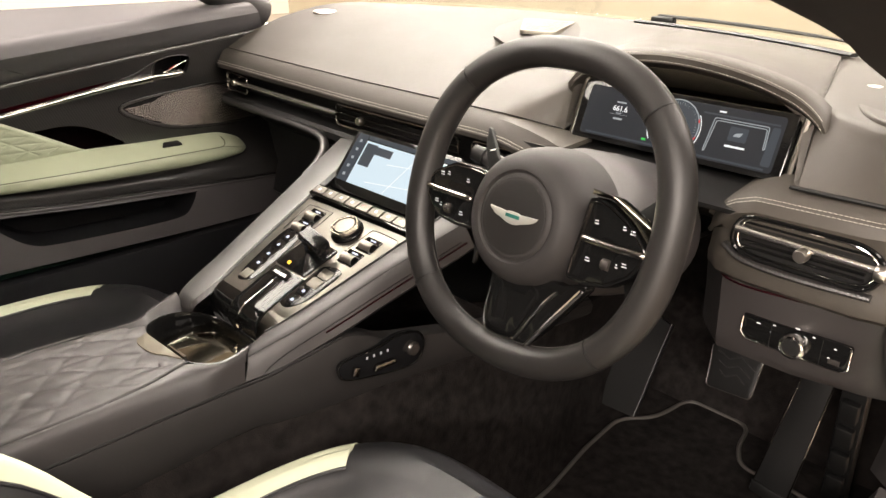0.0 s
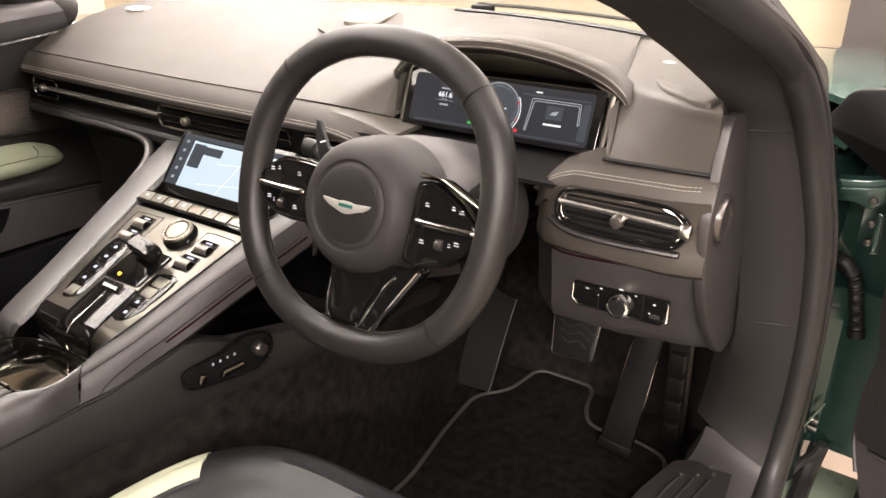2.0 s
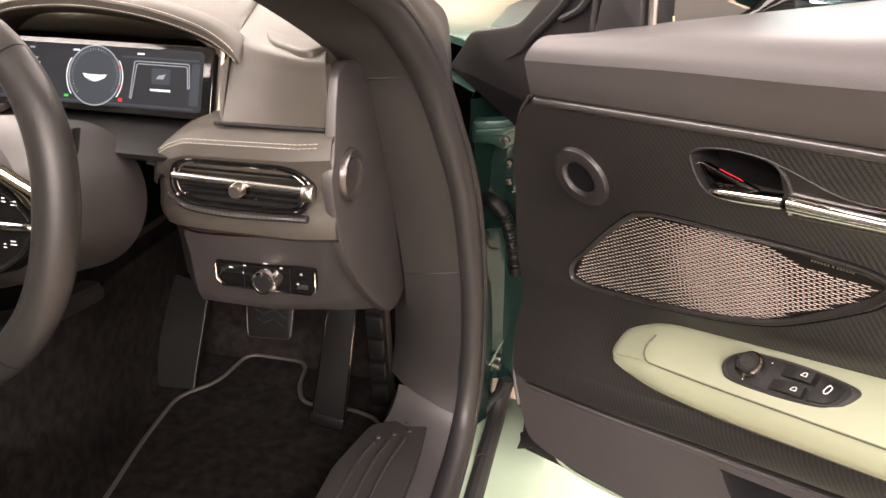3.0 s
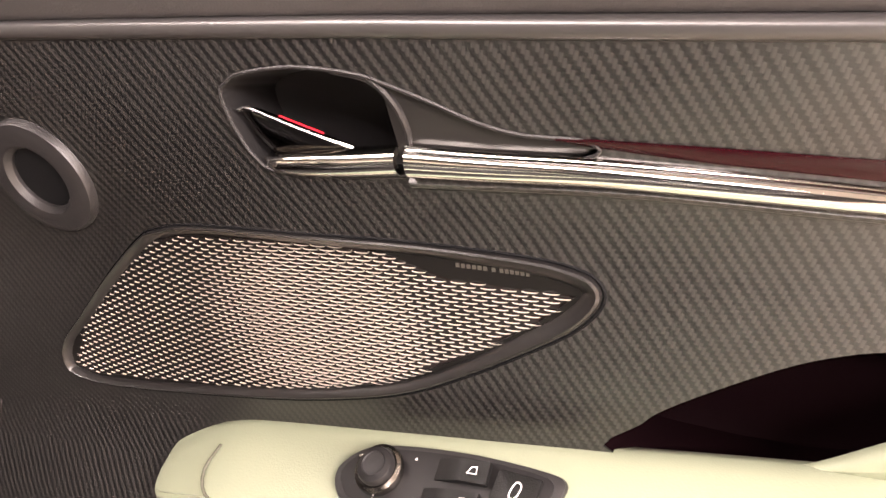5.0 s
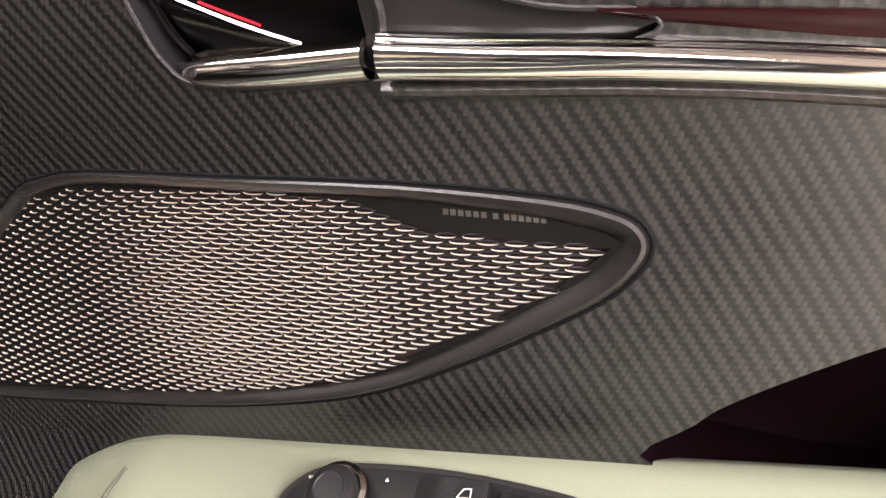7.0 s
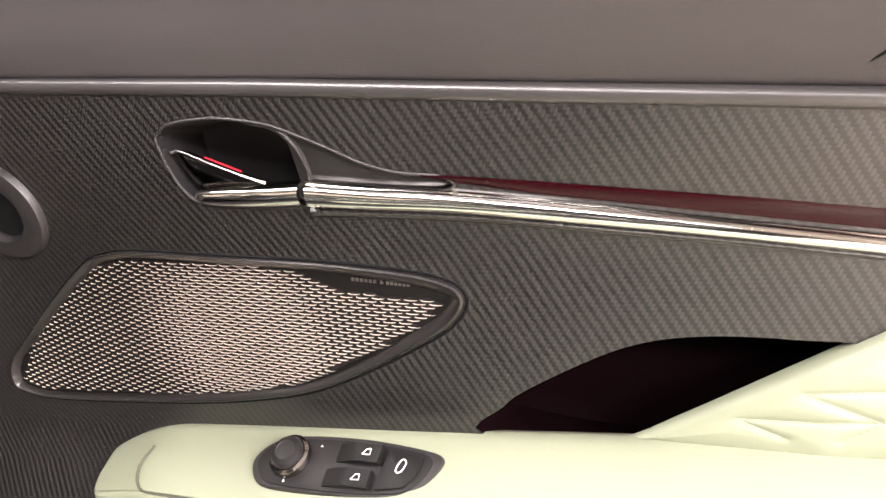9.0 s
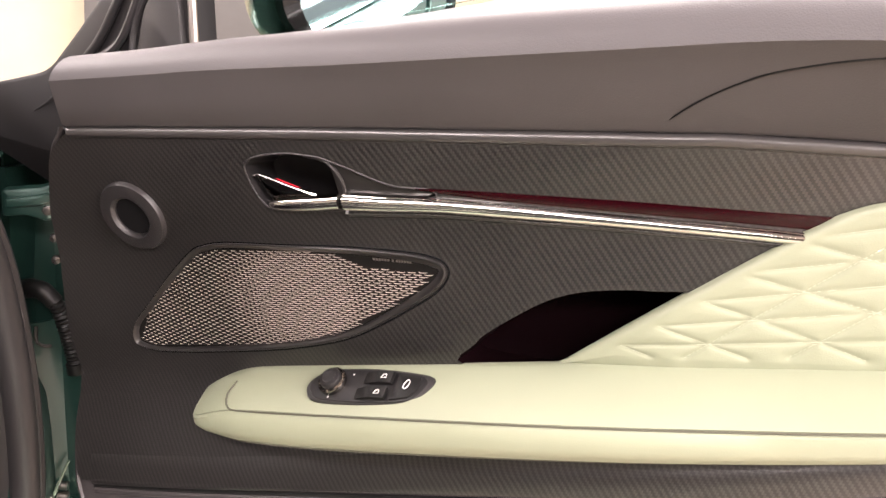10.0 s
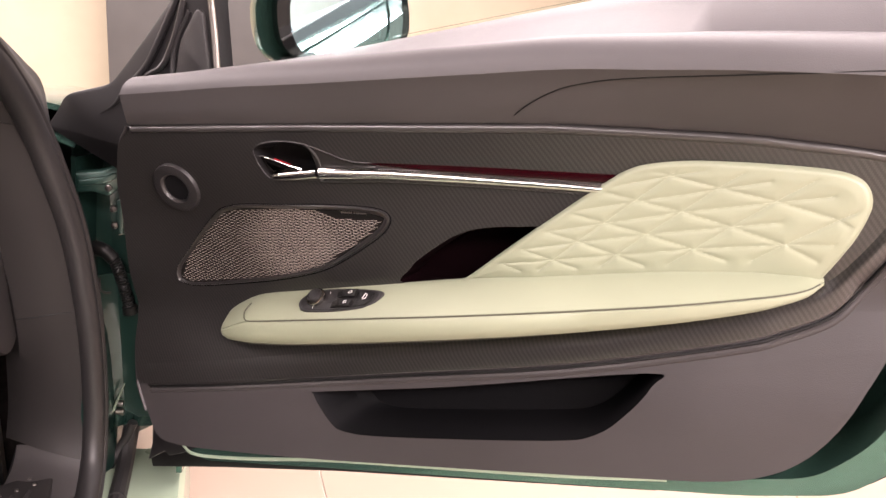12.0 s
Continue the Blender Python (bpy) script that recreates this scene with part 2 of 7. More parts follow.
def rounded(pts, r, n=5):
    """A closed outline with its corners rounded by r."""
    P = [Vector(p) for p in pts]
    out = []
    for i, p in enumerate(P):
        a, c = P[i - 1] - p, P[(i + 1) % len(P)] - p
        rr = min(r, a.length * 0.45, c.length * 0.45)
        a, c = p + a.normalized() * rr, p + c.normalized() * rr
        for k in range(n + 1):
            t = k / n
            out.append(a * (1 - t) ** 2 + p * 2 * t * (1 - t) + c * t * t)
    return out


def add_plate(bm, outline, z0, z1, bevel=0.0, steps=2):
    """Extrudes an outline (x, y) from z0 up to z1, its upper edge rounded."""
    ol = [Vector((p[0], p[1])) for p in outline]
    n = len(ol)
    area = sum(ol[i - 1].x * ol[i].y - ol[i].x * ol[i - 1].y for i in range(n))
    if area < 0:
        ol.reverse()
    rows = [(0.0, z0), (0.0, z1 - bevel)]
    if bevel:
        for k in range(1, steps + 1):
            a = k / steps * math.pi / 2
            rows.append((bevel * (1 - math.cos(a)), z1 - bevel + bevel * math.sin(a)))
    nor = []
    for i in range(n):
        d = (ol[(i + 1) % n] - ol[i - 1])
        d = d.normalized() if d.length > 1e-9 else Vector((1, 0))
        nor.append(Vector((-d.y, d.x)))
    rings = [[bm.verts.new((ol[i].x + nor[i].x * ins, ol[i].y + nor[i].y * ins, z)) for i in range(n)] for ins, z in rows]
    for a, c in zip(rings, rings[1:]):
        for i in range(n):
            bm.faces.new((a[i - 1], a[i], c[i], c[i - 1]))
    top = bm.faces.new(rings[-1])
    bot = bm.faces.new(list(reversed(rings[0])))
    bmesh.ops.triangulate(bm, faces=[top, bot])
    return bm


def plate(outline, z0, z1, bevel=0.0, steps=2):
    return add_plate(bmesh.new(), outline, z0, z1, bevel, steps)


def add_ring_plate(bm, outer, inner, z0, z1):
    """A flat frame between two outlines with equal counts."""
    n = len(outer)
    v = [[bm.verts.new((p[0], p[1], z)) for p in ol] for ol, z in ((outer, z0), (outer, z1), (inner, z1), (inner, z0))]
    for a, c in zip(v, v[1:] + v[:1]):
        for i in range(n):
            bm.faces.new((a[i - 1], a[i], c[i], c[i - 1]))
    return bm


def add_grid(bm, rows, close_u=False, close_v=False):
    """Faces through rows of points."""
    V = [[bm.verts.new(p) for p in r] for r in rows]
    R, Cn = len(V), len(V[0])
    for i in range(R if close_u else R - 1):
        for j in range(Cn if close_v else Cn - 1):
            bm.faces.new((V[i][j], V[i][(j + 1) % Cn], V[(i + 1) % R][(j + 1) % Cn], V[(i + 1) % R][j]))
    return V


def slab(rows, thick=0.012, away=None):
    """A sheet through rows of points with thickness on its back side."""
    bm = bmesh.new()
    add_grid(bm, rows)
    bmesh.ops.recalc_face_normals(bm, faces=bm.faces)
    bm.normal_update()
    total = Vector((0, 0, 0))
    for f in bm.faces:
        total += f.normal * f.calc_area()
    if away is not None and total.dot(Vector(away)) < 0:
        bmesh.ops.reverse_faces(bm, faces=bm.faces)
        bm.normal_update()
    front = list(bm.verts)
    dup = {v: bm.verts.new(v.co - v.normal * thick) for v in front}
    for f in list(bm.faces):
        bm.faces.new([dup[v] for v in reversed(f.verts)])
    for e in [e for e in bm.edges if len(e.link_faces) == 1 and e.verts[0] in dup and e.verts[1] in dup]:
        a, c = e.verts
        bm.faces.new((a, c, dup[c], dup[a]))
    return bm


def add_tube(bm, path, radius, sides=10, closed=False, flat=1.0, up=(0, 0, 1), cap=True):
    """A round bar along a path. radius: a number or one a point; flat squeezes it along up."""
    P = [Vector(p) for p in path]
    n = len(P)
    rings = []
    for i, p in enumerate(P):
        a = P[(i + 1) % n] if (closed or i < n - 1) else p
        c = P[i - 1] if (closed or i > 0) else p
        t = (a - c).normalized()
        side = t.cross(Vector(up))
        side = side.normalized() if side.length > 1e-6 else t.cross(Vector((1, 0, 0))).normalized()
        top = side.cross(t).normalized()
        r = radius[i] if isinstance(radius, (list, tuple)) else radius
        rings.append([bm.verts.new(p + side * r * math.cos(k * 2 * math.pi / sides) + top * r * flat * math.sin(k * 2 * math.pi / sides)) for k in range(sides)])
    for i in range(n if closed else n - 1):
        a, c = rings[i], rings[(i + 1) % n]
        for k in range(sides):
            bm.faces.new((a[k - 1], a[k], c[k], c[k - 1]))
    if not closed and cap:
        bm.faces.new(list(reversed(rings[0])))
        bm.faces.new(rings[-1])
    return bm


def tube(path, radius, sides=10, closed=False, flat=1.0, up=(0, 0, 1)):
    return add_tube(bmesh.new(), path, radius, sides, closed, flat, up)


def add_lathe(bm, profile, m=None, sides=32):
    """Turns a profile of (radius, height) round z."""
    rows = [[Vector((r * math.cos(k * 2 * math.pi / sides), r * math.sin(k * 2 * math.pi / sides), h)) for k in range(sides)] for r, h in profile]
    if m is not None:
        rows = [[m @ p for p in r] for r in rows]
    V = add_grid(bm, rows, close_v=True)
    if profile[0][0] > 1e-5:
        bm.faces.new(V[0])
    if profile[-1][0] > 1e-5:
        bm.faces.new(list(reversed(V[-1])))
    bmesh.ops.remove_doubles(bm, verts=bm.verts, dist=1e-6)
    return bm


def lathe(profile, m=None, sides=32):
    return add_lathe(bmesh.new(), profile, m, sides)


def add_box(bm, x0, x1, y0, y1, z0, z1, bevel=0.0):
    v = [bm.verts.new((x, y, z)) for x in (x0, x1) for y in (y0, y1) for z in (z0, z1)]
    faces = [bm.faces.new([v[i] for i in q]) for q in ((0, 1, 3, 2), (4, 6, 7, 5), (0, 4, 5, 1), (2, 3, 7, 6), (0, 2, 6, 4), (1, 5, 7, 3))]
    if bevel:
        edges = list({e for f in faces for e in f.edges})
        bmesh.ops.bevel(bm, geom=edges, offset=bevel, segments=2, affect="EDGES", profile=0.5)
    return bm


def box(x0, x1, y0, y1, z0, z1, bevel=0.0):
    return add_box(bmesh.new(), x0, x1, y0, y1, z0, z1, bevel)


def stitches(path, pitch=0.0062, length=0.0042, r=0.00055):
    """Short raised stitches, evenly spaced along a path."""
    P = [Vector(p) for p in path]
    at = [0.0]
    for a, c in zip(P, P[1:]):
        at.append(at[-1] + (c - a).length)

    def point(s):
        for i in range(len(at) - 1):
            if s <= at[i + 1]:
                return P[i].lerp(P[i + 1], (s - at[i]) / max(1e-9, at[i + 1] - at[i]))
        return P[-1]

    bm = bmesh.new()
    for k in range(int(at[-1] / pitch)):
        add_tube(bm, [point(k * pitch), point(k * pitch + length)], r, 5)
    return bm


def holed_plate(outer, holes, z0, z1):
    """A plate with holes cut through it."""
    bm = bmesh.new()
    loops = []
    for ol in [outer] + holes:
        vs = [bm.verts.new((p[0], p[1], z1)) for p in ol]
        loops.append(vs)
        for i in range(len(vs)):
            bm.edges.new((vs[i - 1], vs[i]))
    bmesh.ops.triangle_fill(bm, use_beauty=True, use_dissolve=False, edges=bm.edges[:])
    top = bm.faces[:]
    ret = bmesh.ops.extrude_face_region(bm, geom=top)
    for v in [g for g in ret["geom"] if isinstance(g, bmesh.types.BMVert)]:
        v.co.z = z0
    return bm


def cut_rows(bm, values, axis=1):
    """Cuts a mesh along planes of one axis, so that it can be bent."""
    no = [0, 0, 0]
    no[axis] = 1
    for v in values:
        co = [0, 0, 0]
        co[axis] = v
        bmesh.ops.bisect_plane(bm, geom=bm.verts[:] + bm.edges[:] + bm.faces[:], plane_co=co, plane_no=no)
    return bm


def text_mesh(body, size, depth=0.0003):
    data = bpy.data.curves.new("text", "FONT")
    data.body, data.size, data.extrude, data.align_x, data.align_y = body, size, depth, "CENTER", "CENTER"
    ob = bpy.data.objects.new("text", data)
    mesh = bpy.data.meshes.new_from_object(ob)
    bpy.data.objects.remove(ob)
    return mesh


# ---- showroom ----
def room():
    fl = linked("floor", bpy.data.meshes.new("floor"), None)
    bm = box(-9, 10, -7, 9, -0.12, -0.004)
    bm.to_mesh(fl.data)
    fl.data.materials.append(GROUT)
    tagged(fl, "pale cream polished showroom floor of large tiles", "floor", kind="structure")
    tile_bm = box(-0.598, 0.598, -0.598, 0.598, -0.003, 0.0, 0.0015)
    tile_mesh = bpy.data.meshes.new("tile")
    tile_bm.to_mesh(tile_mesh)
    tile_bm.free()
    tile_mesh.materials.append(TILE)
    for i in range(-4, 6):
        for j in range(-3, 6):
            t = new("tile", tile_mesh)
            t.parent = fl
            t.location = (0.65 + i * 1.2, 0.35 + j * 1.2, 0)
    for name, dims, mat, lab in (
        ("wall_north", (-9, 10, 6.4, 6.6, 0, 3.3), MARBLE, "cream marble showroom wall with grey veins"),
        ("wall_south", (-9, 10, -7.2, -7, 0, 3.3), BACKWALL, "unseen showroom wall, toned for reflections"),
        ("wall_east", (9.8, 10, -7, 6.4, 0, 3.3), MARBLEPALE, "pale marble showroom wall with faint veins"),
        ("wall_west", (-9.2, -9, -7, 6.4, 0, 3.3), WALLBRIGHT, "plain bright cream showroom wall"),
        ("ceiling", (-9, 10, -7, 6.4, 3.3, 3.5), CEIL, "unseen showroom ceiling, dark to lower the fill"),
    ):
        tagged(part(name, box(*dims), mat, smooth=False), lab, "wall" if "wall" in name else "ceiling", kind="structure")
    tagged(part("column", box(0.23, 1.8, 5.9, 6.38, 0, 3.3, 0.02), DARKWALL), "dark grey square showroom column", "column", kind="structure")


room()

# ---- driver's door ----
DOOR_ANG, DOOR_LIFT = -41.37, 12.0
DOOR_M = Matrix.Translation((0.9015, 0.8562, 0.9347)) @ Matrix.Rotation(radians(DOOR_ANG), 4, "Z") @ Matrix.Rotation(radians(90), 4, "X") @ Matrix.Rotation(radians(DOOR_LIFT), 4, "Z")
PB = [-0.6, -0.45, -0.36, -0.3, -0.27, -0.245, -0.225, -0.2, -0.12, -0.06, 0, 0.04, 0.1]
PC = [-0.04, -0.04, -0.045, -0.06, -0.07, -0.074, -0.067, -0.06, -0.045, -0.02, 0, 0.03, 0.03]
ROWS_B = [-0.42, -0.39, -0.36, -0.33, -0.3, -0.27, -0.24, -0.22, -0.2, -0.18, -0.16, -0.14, -0.12, -0.1, -0.08, -0.06, -0.04, -0.02, 0.0, 0.02]


def bow(b):
    """How far the door card stands inward at the height b."""
    return float(np.interp(b, PB, PC))


def inset(ol, d):
    """A closed outline moved inward by d, or by one distance a point."""
    n = len(ol)
    turn = sum(ol[i - 1][0] * ol[i][1] - ol[i][0] * ol[i - 1][1] for i in range(n))
    out = []
    for i in range(n):
        t = Vector((ol[(i + 1) % n][0] - ol[i - 1][0], ol[(i + 1) % n][1] - ol[i - 1][1])).normalized()
        k = (d[i] if isinstance(d, list) else d) * (1 if turn > 0 else -1)
        out.append(Vector((ol[i][0] - t.y * k, ol[i][1] + t.x * k, 0)))
    return out


def bent(bm, cuts=True):
    if cuts:
        cut_rows(bm, ROWS_B)
    for v in bm.verts:
        v.co.z += bow(v.co.y)
    return bm


def door_card(door, s, driver):
    """The parts of a door's inner side; s = -1 mirrors them for the passenger's."""
    def F(pts):
        return [(p[0] * s, *p[1:]) for p in pts]

    def S(pts, n=5, closed=True):
        return curve_pts([(p[0], p[1], 0) for p in F(pts)], n, closed)

    lower_pocket = S([(0.186, -0.366), (0.205, -0.4), (0.228, -0.414), (0.3, -0.4165), (0.5, -0.408), (0.553, -0.398), (0.588, -0.374), (0.617, -0.343), (0.612, -0.33), (0.39, -0.35), (0.2, -0.362)], 4)
    outer = F([(0.004, 0.008), (0.3, -0.02), (0.6, -0.058), (0.87, -0.118), (0.92, -0.15), (0.9, -0.2), (0.865, -0.255), (0.824, -0.324), (0.79, -0.3775), (0.766, -0.404), (0.74, -0.4225), (0.704, -0.4357),
               (0.66, -0.441), (0.51, -0.446), (0.421, -0.4486), (0.206, -0.4537), (0.1, -0.4545), (-0.02, -0.4535), (-0.06, -0.452), (-0.108, -0.444), (-0.12, -0.394), (-0.13, -0.36), (-0.134, -0.3), (-0.115, -0.185), (-0.075, -0.085)])
    bowl = S([(0.1817, -0.0488), (0.187, -0.0445), (0.1957, -0.0416), (0.2226, -0.0415), (0.2504, -0.047), (0.2648, -0.053), (0.2819, -0.0615), (0.298, -0.0705), (0.3154, -0.0767), (0.34, -0.081), (0.335, -0.088), (0.262, -0.091), (0.2, -0.0865), (0.1862, -0.0785), (0.182, -0.0635)], 4)
    mappk = S([(0.333, -0.228), (0.347, -0.2085), (0.363, -0.1965), (0.401, -0.177), (0.424, -0.1688), (0.445, -0.1655), (0.468, -0.165), (0.49, -0.1663), (0.52, -0.1705), (0.5, -0.195), (0.44, -0.24)], 4)
    frame_o = S([(-0.0215, -0.203), (-0.012, -0.187), (0.008, -0.172), (0.047, -0.1425), (0.083, -0.119), (0.1, -0.1135), (0.128, -0.1115), (0.19, -0.117), (0.256, -0.1225), (0.306, -0.129), (0.326, -0.134), (0.3345, -0.139), (0.3373, -0.1465), (0.333, -0.155), (0.3205, -0.1655), (0.296, -0.178), (0.27, -0.19), (0.236, -0.203), (0.199, -0.211), (0.136, -0.2175), (0.02, -0.2205), (-0.0165, -0.2145)], 3)
    rec = [[Vector((p.x, p.y, 0)) for p in ol] for ol in (bowl, mappk)]
    base = holed_plate(rounded(outer, 0.02, 3), [lower_pocket] + rec, -0.008, 0.0)
    part("lower_panel", bent(base), LITLEATHER, door, "dark grey leather lower door panel")
    bm = bmesh.new()
    rim_in = [p for p in lower_pocket]
    ctr = sum((Vector(p) for p in rim_in), Vector()) / len(rim_in)
    rows = [[Vector((p.x, p.y, z)) for p in ([ctr + (q - ctr) * k for q in rim_in])] for k, z in ((1.0, 0.0), (0.985, -0.006), (0.97, -0.07), (0.9, -0.085))]
    V = add_grid(bm, rows, close_v=True)
    bm.faces.new(V[-1])
    bent(bm, False)
    part("door_pocket", bm, POCKET, door, "black open storage pocket")

    carbon_out = F([(0.006, 0.0), (0.236, -0.0265), (0.309, -0.0355), (0.509, -0.0605), (0.561, -0.0675), (0.713, -0.0948), (0.768, -0.1075), (0.831, -0.1245), (0.865, -0.14), (0.878, -0.16), (0.858, -0.19), (0.828, -0.226), (0.812, -0.245), (0.787, -0.2693),
                    (0.745, -0.285), (0.697, -0.2964), (0.524, -0.3195), (0.312, -0.3338), (0.034, -0.352), (-0.124, -0.3585), (-0.13, -0.31), (-0.126, -0.26), (-0.108, -0.18), (-0.09, -0.125), (-0.066, -0.075), (-0.028, -0.018)])
    cp_ = holed_plate(rounded(carbon_out, 0.012, 4), [bowl, mappk, inset(frame_o, 0.0012)], 0.0, 0.006)
    part("carbon_panel", bent(cp_), CARBON, door, "satin carbon twill panel")
    front = curve_pts([(0.0, 0.004, 0), (-0.028, -0.018, 0), (-0.066, -0.075, 0), (-0.09, -0.125, 0), (-0.108, -0.18, 0), (-0.126, -0.26, 0), (-0.131, -0.31, 0), (-0.128, -0.36, 0), (-0.12, -0.4, 0)], 4)
    rows = [[Vector(((p.x - dx) * s, p.y, bow(p.y) + dz)) for dx, dz in ((-0.003, 0.0055), (0.001, 0.004), (0.004, -0.001), (0.008, -0.016), (0.012, -0.05), (0.014, -0.09))] for p in front]
    part("front_return", slab(rows, 0.003, (-1 * s, 0, 0.3)), LITLEATHER, door, "dark front edge of the door trim")
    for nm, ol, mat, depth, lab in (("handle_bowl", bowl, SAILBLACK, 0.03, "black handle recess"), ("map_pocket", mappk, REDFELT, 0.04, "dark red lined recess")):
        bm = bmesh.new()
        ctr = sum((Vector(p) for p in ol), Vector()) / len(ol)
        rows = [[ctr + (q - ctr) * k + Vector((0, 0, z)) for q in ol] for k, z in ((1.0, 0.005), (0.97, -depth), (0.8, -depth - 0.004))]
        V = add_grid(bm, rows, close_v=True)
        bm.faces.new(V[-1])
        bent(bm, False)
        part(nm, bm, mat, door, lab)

    # waist rail
    aa = [0.0, 0.04, 0.12, 0.19, 0.3, 0.41, 0.5, 0.58, 0.66, 0.73, 0.84, 0.95]
    sh = np.interp(aa, [0, 0.04, 0.19, 0.41, 0.58, 0.73, 0.84, 0.95], [0.046, 0.044, 0.036, 0.019, 0.004, -0.018, -0.038, -0.06])
    tp = np.interp(aa, [0, 0.236, 0.309, 0.509, 0.561, 0.713, 0.768, 0.831, 0.95], [0.002, -0.0245, -0.0335, -0.0585, -0.0655, -0.0928, -0.1055, -0.1225, -0.158])
    rows = []

    def rail_front(a, b1, b0):
        """The face of the rail up to its shoulder, which is rounder towards the rear."""
        k = float(np.interp(a, [0, 0.1, 0.35, 0.9], [0.8, 1.0, 2.0, 2.8]))
        turn = [radians(q) for q in (0, 15, 30, 45, 60, 75, 90)]
        return [(b0, bow(b0) + 0.0), (b0 + 0.004, bow(b0) + 0.008), (b0 * 0.5 + b1 * 0.5, 0.5 * bow(b0) + 0.02)] + [(b1 - 0.008 * k + (0.008 * k + 0.014) * math.sin(q), 0.03 - (0.012 + 0.012 * k) * (1 - math.cos(q))) for q in turn]

    for a, b1, b0 in zip(aa, sh, tp):
        prof = rail_front(a, b1, b0) + [(b1 * 0.4 + 0.04, -0.05), (0.06, -0.11), (0.04, -0.13)]
        lean = max(0.0, 1 - a / 0.12)
        rows.append([Vector(((a + lean * (0.004 + 0.55 * max(0.0, min(b, 0.06)))) * s, b, c)) for b, c in prof])
    rows = [list(r) for r in zip(*[curve_pts(c, 3) for c in zip(*rows)])]
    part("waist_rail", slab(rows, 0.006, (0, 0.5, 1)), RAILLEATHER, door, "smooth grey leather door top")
    def rail_z(a, b):
        b0, b1 = float(np.interp(a, aa, tp)), float(np.interp(a, aa, sh))
        pts = rail_front(a, b1, b0)
        return float(np.interp(b, [p[0] for p in pts], [p[1] for p in pts]))

    seam = curve_pts([(a * s, b, rail_z(a, b) - 0.0001) for a, b in ((0.5, -0.057), (0.52, -0.0465), (0.539, -0.0385), (0.56, -0.0325), (0.58, -0.0295), (0.616, -0.0295), (0.66, -0.0335), (0.717, -0.0405), (0.77, -0.047), (0.842, -0.0555))], 6)
    part("rail_seam", tube(seam, 0.0008, 6), BLACKPL, door)

    # speaker: groove, sloping rim, sunk plate with graded oval holes
    wide = [float(np.interp(p.x * s, [-0.02, 0.1, 0.25, 0.31, 0.337], [0.0035, 0.0056, 0.0062, 0.0085, 0.0095])) for p in frame_o]
    rim_rows = []
    for k, z in ((0.08, 0.001), (0.1, 0.0062), (0.16, 0.0082), (0.3, 0.0088), (0.5, 0.008), (0.8, 0.0058), (1.0, 0.0036), (1.02, 0.001)):
        ring = inset(frame_o, [0.0004 + w * k for w in wide])
        rim_rows.append([Vector((p.x, p.y, bow(p.y) + z)) for p in ring])
    bm = bmesh.new()
    add_grid(bm, rim_rows, close_v=True)
    spk = part("speaker_frame", bm, SPKRIM, door, "black satin speaker surround")
    part("speaker_groove", tube([(p.x, p.y, bow(p.y) + 0.0052) for p in inset(frame_o, 0.0002)], 0.0012, 8, True), POCKET, spk)
    mesh_o = [(-0.0165, -0.2085), (0.006, -0.1785), (0.0545, -0.1405), (0.0815, -0.1245), (0.107, -0.119), (0.125, -0.119), (0.163, -0.121), (0.2315, -0.1272), (0.249, -0.1345), (0.266, -0.1412), (0.3243, -0.148), (0.3025, -0.1635), (0.27, -0.1795), (0.237, -0.1935), (0.205, -0.2035), (0.188, -0.207), (0.157, -0.2115), (0.0, -0.2135)]
    sheet = [(p.x, p.y) for p in inset(frame_o, 0.0032)]
    part("speaker_plate", bent(holed_plate(sheet, [[(p[0] * s, p[1]) for p in mesh_o]], 0.0022, 0.0034)), SPKFRAME, spk, "black brushed speaker plate")

    def inside(x, y):
        hit = False
        for i in range(len(mesh_o)):
            (x0, y0), (x1, y1) = mesh_o[i - 1], mesh_o[i]
            if (y0 > y) != (y1 > y) and x < (x1 - x0) * (y - y0) / (y1 - y0) + x0:
                hit = not hit
        return hit

    cell_v, web_f, lip_f = [], [], []
    px_, py_ = 0.00965, 0.00198
    h1, h2 = py_ * 0.92, py_ * 0.08
    ct, st = math.cos(radians(-3.3)), math.sin(radians(-3.3))
    for j in range(-30, 62):
        for i in range(-24, 40):
            u, v = (i + 0.5 * (j % 2)) * px_, -j * py_
            x, y = 0.1166 + u * ct - v * st, -0.1218 + u * st + v * ct
            if not inside(x, y):
                continue
            far = math.hypot(x - 0.19, (y + 0.165) * 1.15) / 0.058
            size = min(1.0, max(0.0, 1.9 - 1.15 * far))
            low = float(np.interp(x, [0.06, 0.12, 0.2, 0.3], [0.0, 0.2, 0.6, 0.75]))
            size = max(size, low)
            rx, ry = 0.0019 + 0.0026 * size, 0.00068 + 0.00017 * size
            n0 = len(cell_v)
            for ring, (ex, ey, up) in enumerate(((rx, ry, 0.0), (rx, ry, 0.0), (rx, ry, 0.00018), (rx, ry, 0.0004))):
                for k in range(14):
                    t = k * math.pi / 7
                    cx, cy = ex * math.cos(t), ey * math.sin(t)
                    if ring == 0:
                        m_ = min(h1 / max(1e-9, abs(cy) + (h1 - h2) * abs(cx) / (px_ / 2)), (px_ / 2) / max(1e-9, abs(cx)))
                        cx, cy = cx * m_, cy * m_
                    cy -= up * min(0.0, math.sin(t))
                    cell_v.append(((x + cx * ct - cy * st) * s, y + cx * st + cy * ct))
            for k in range(14):
                a, b = n0 + k, n0 + (k + 1) % 14
                web_f.append((a, b, b + 14, a + 14))
                lip_f.append((a + 14, b + 14, b + 28, a + 28))
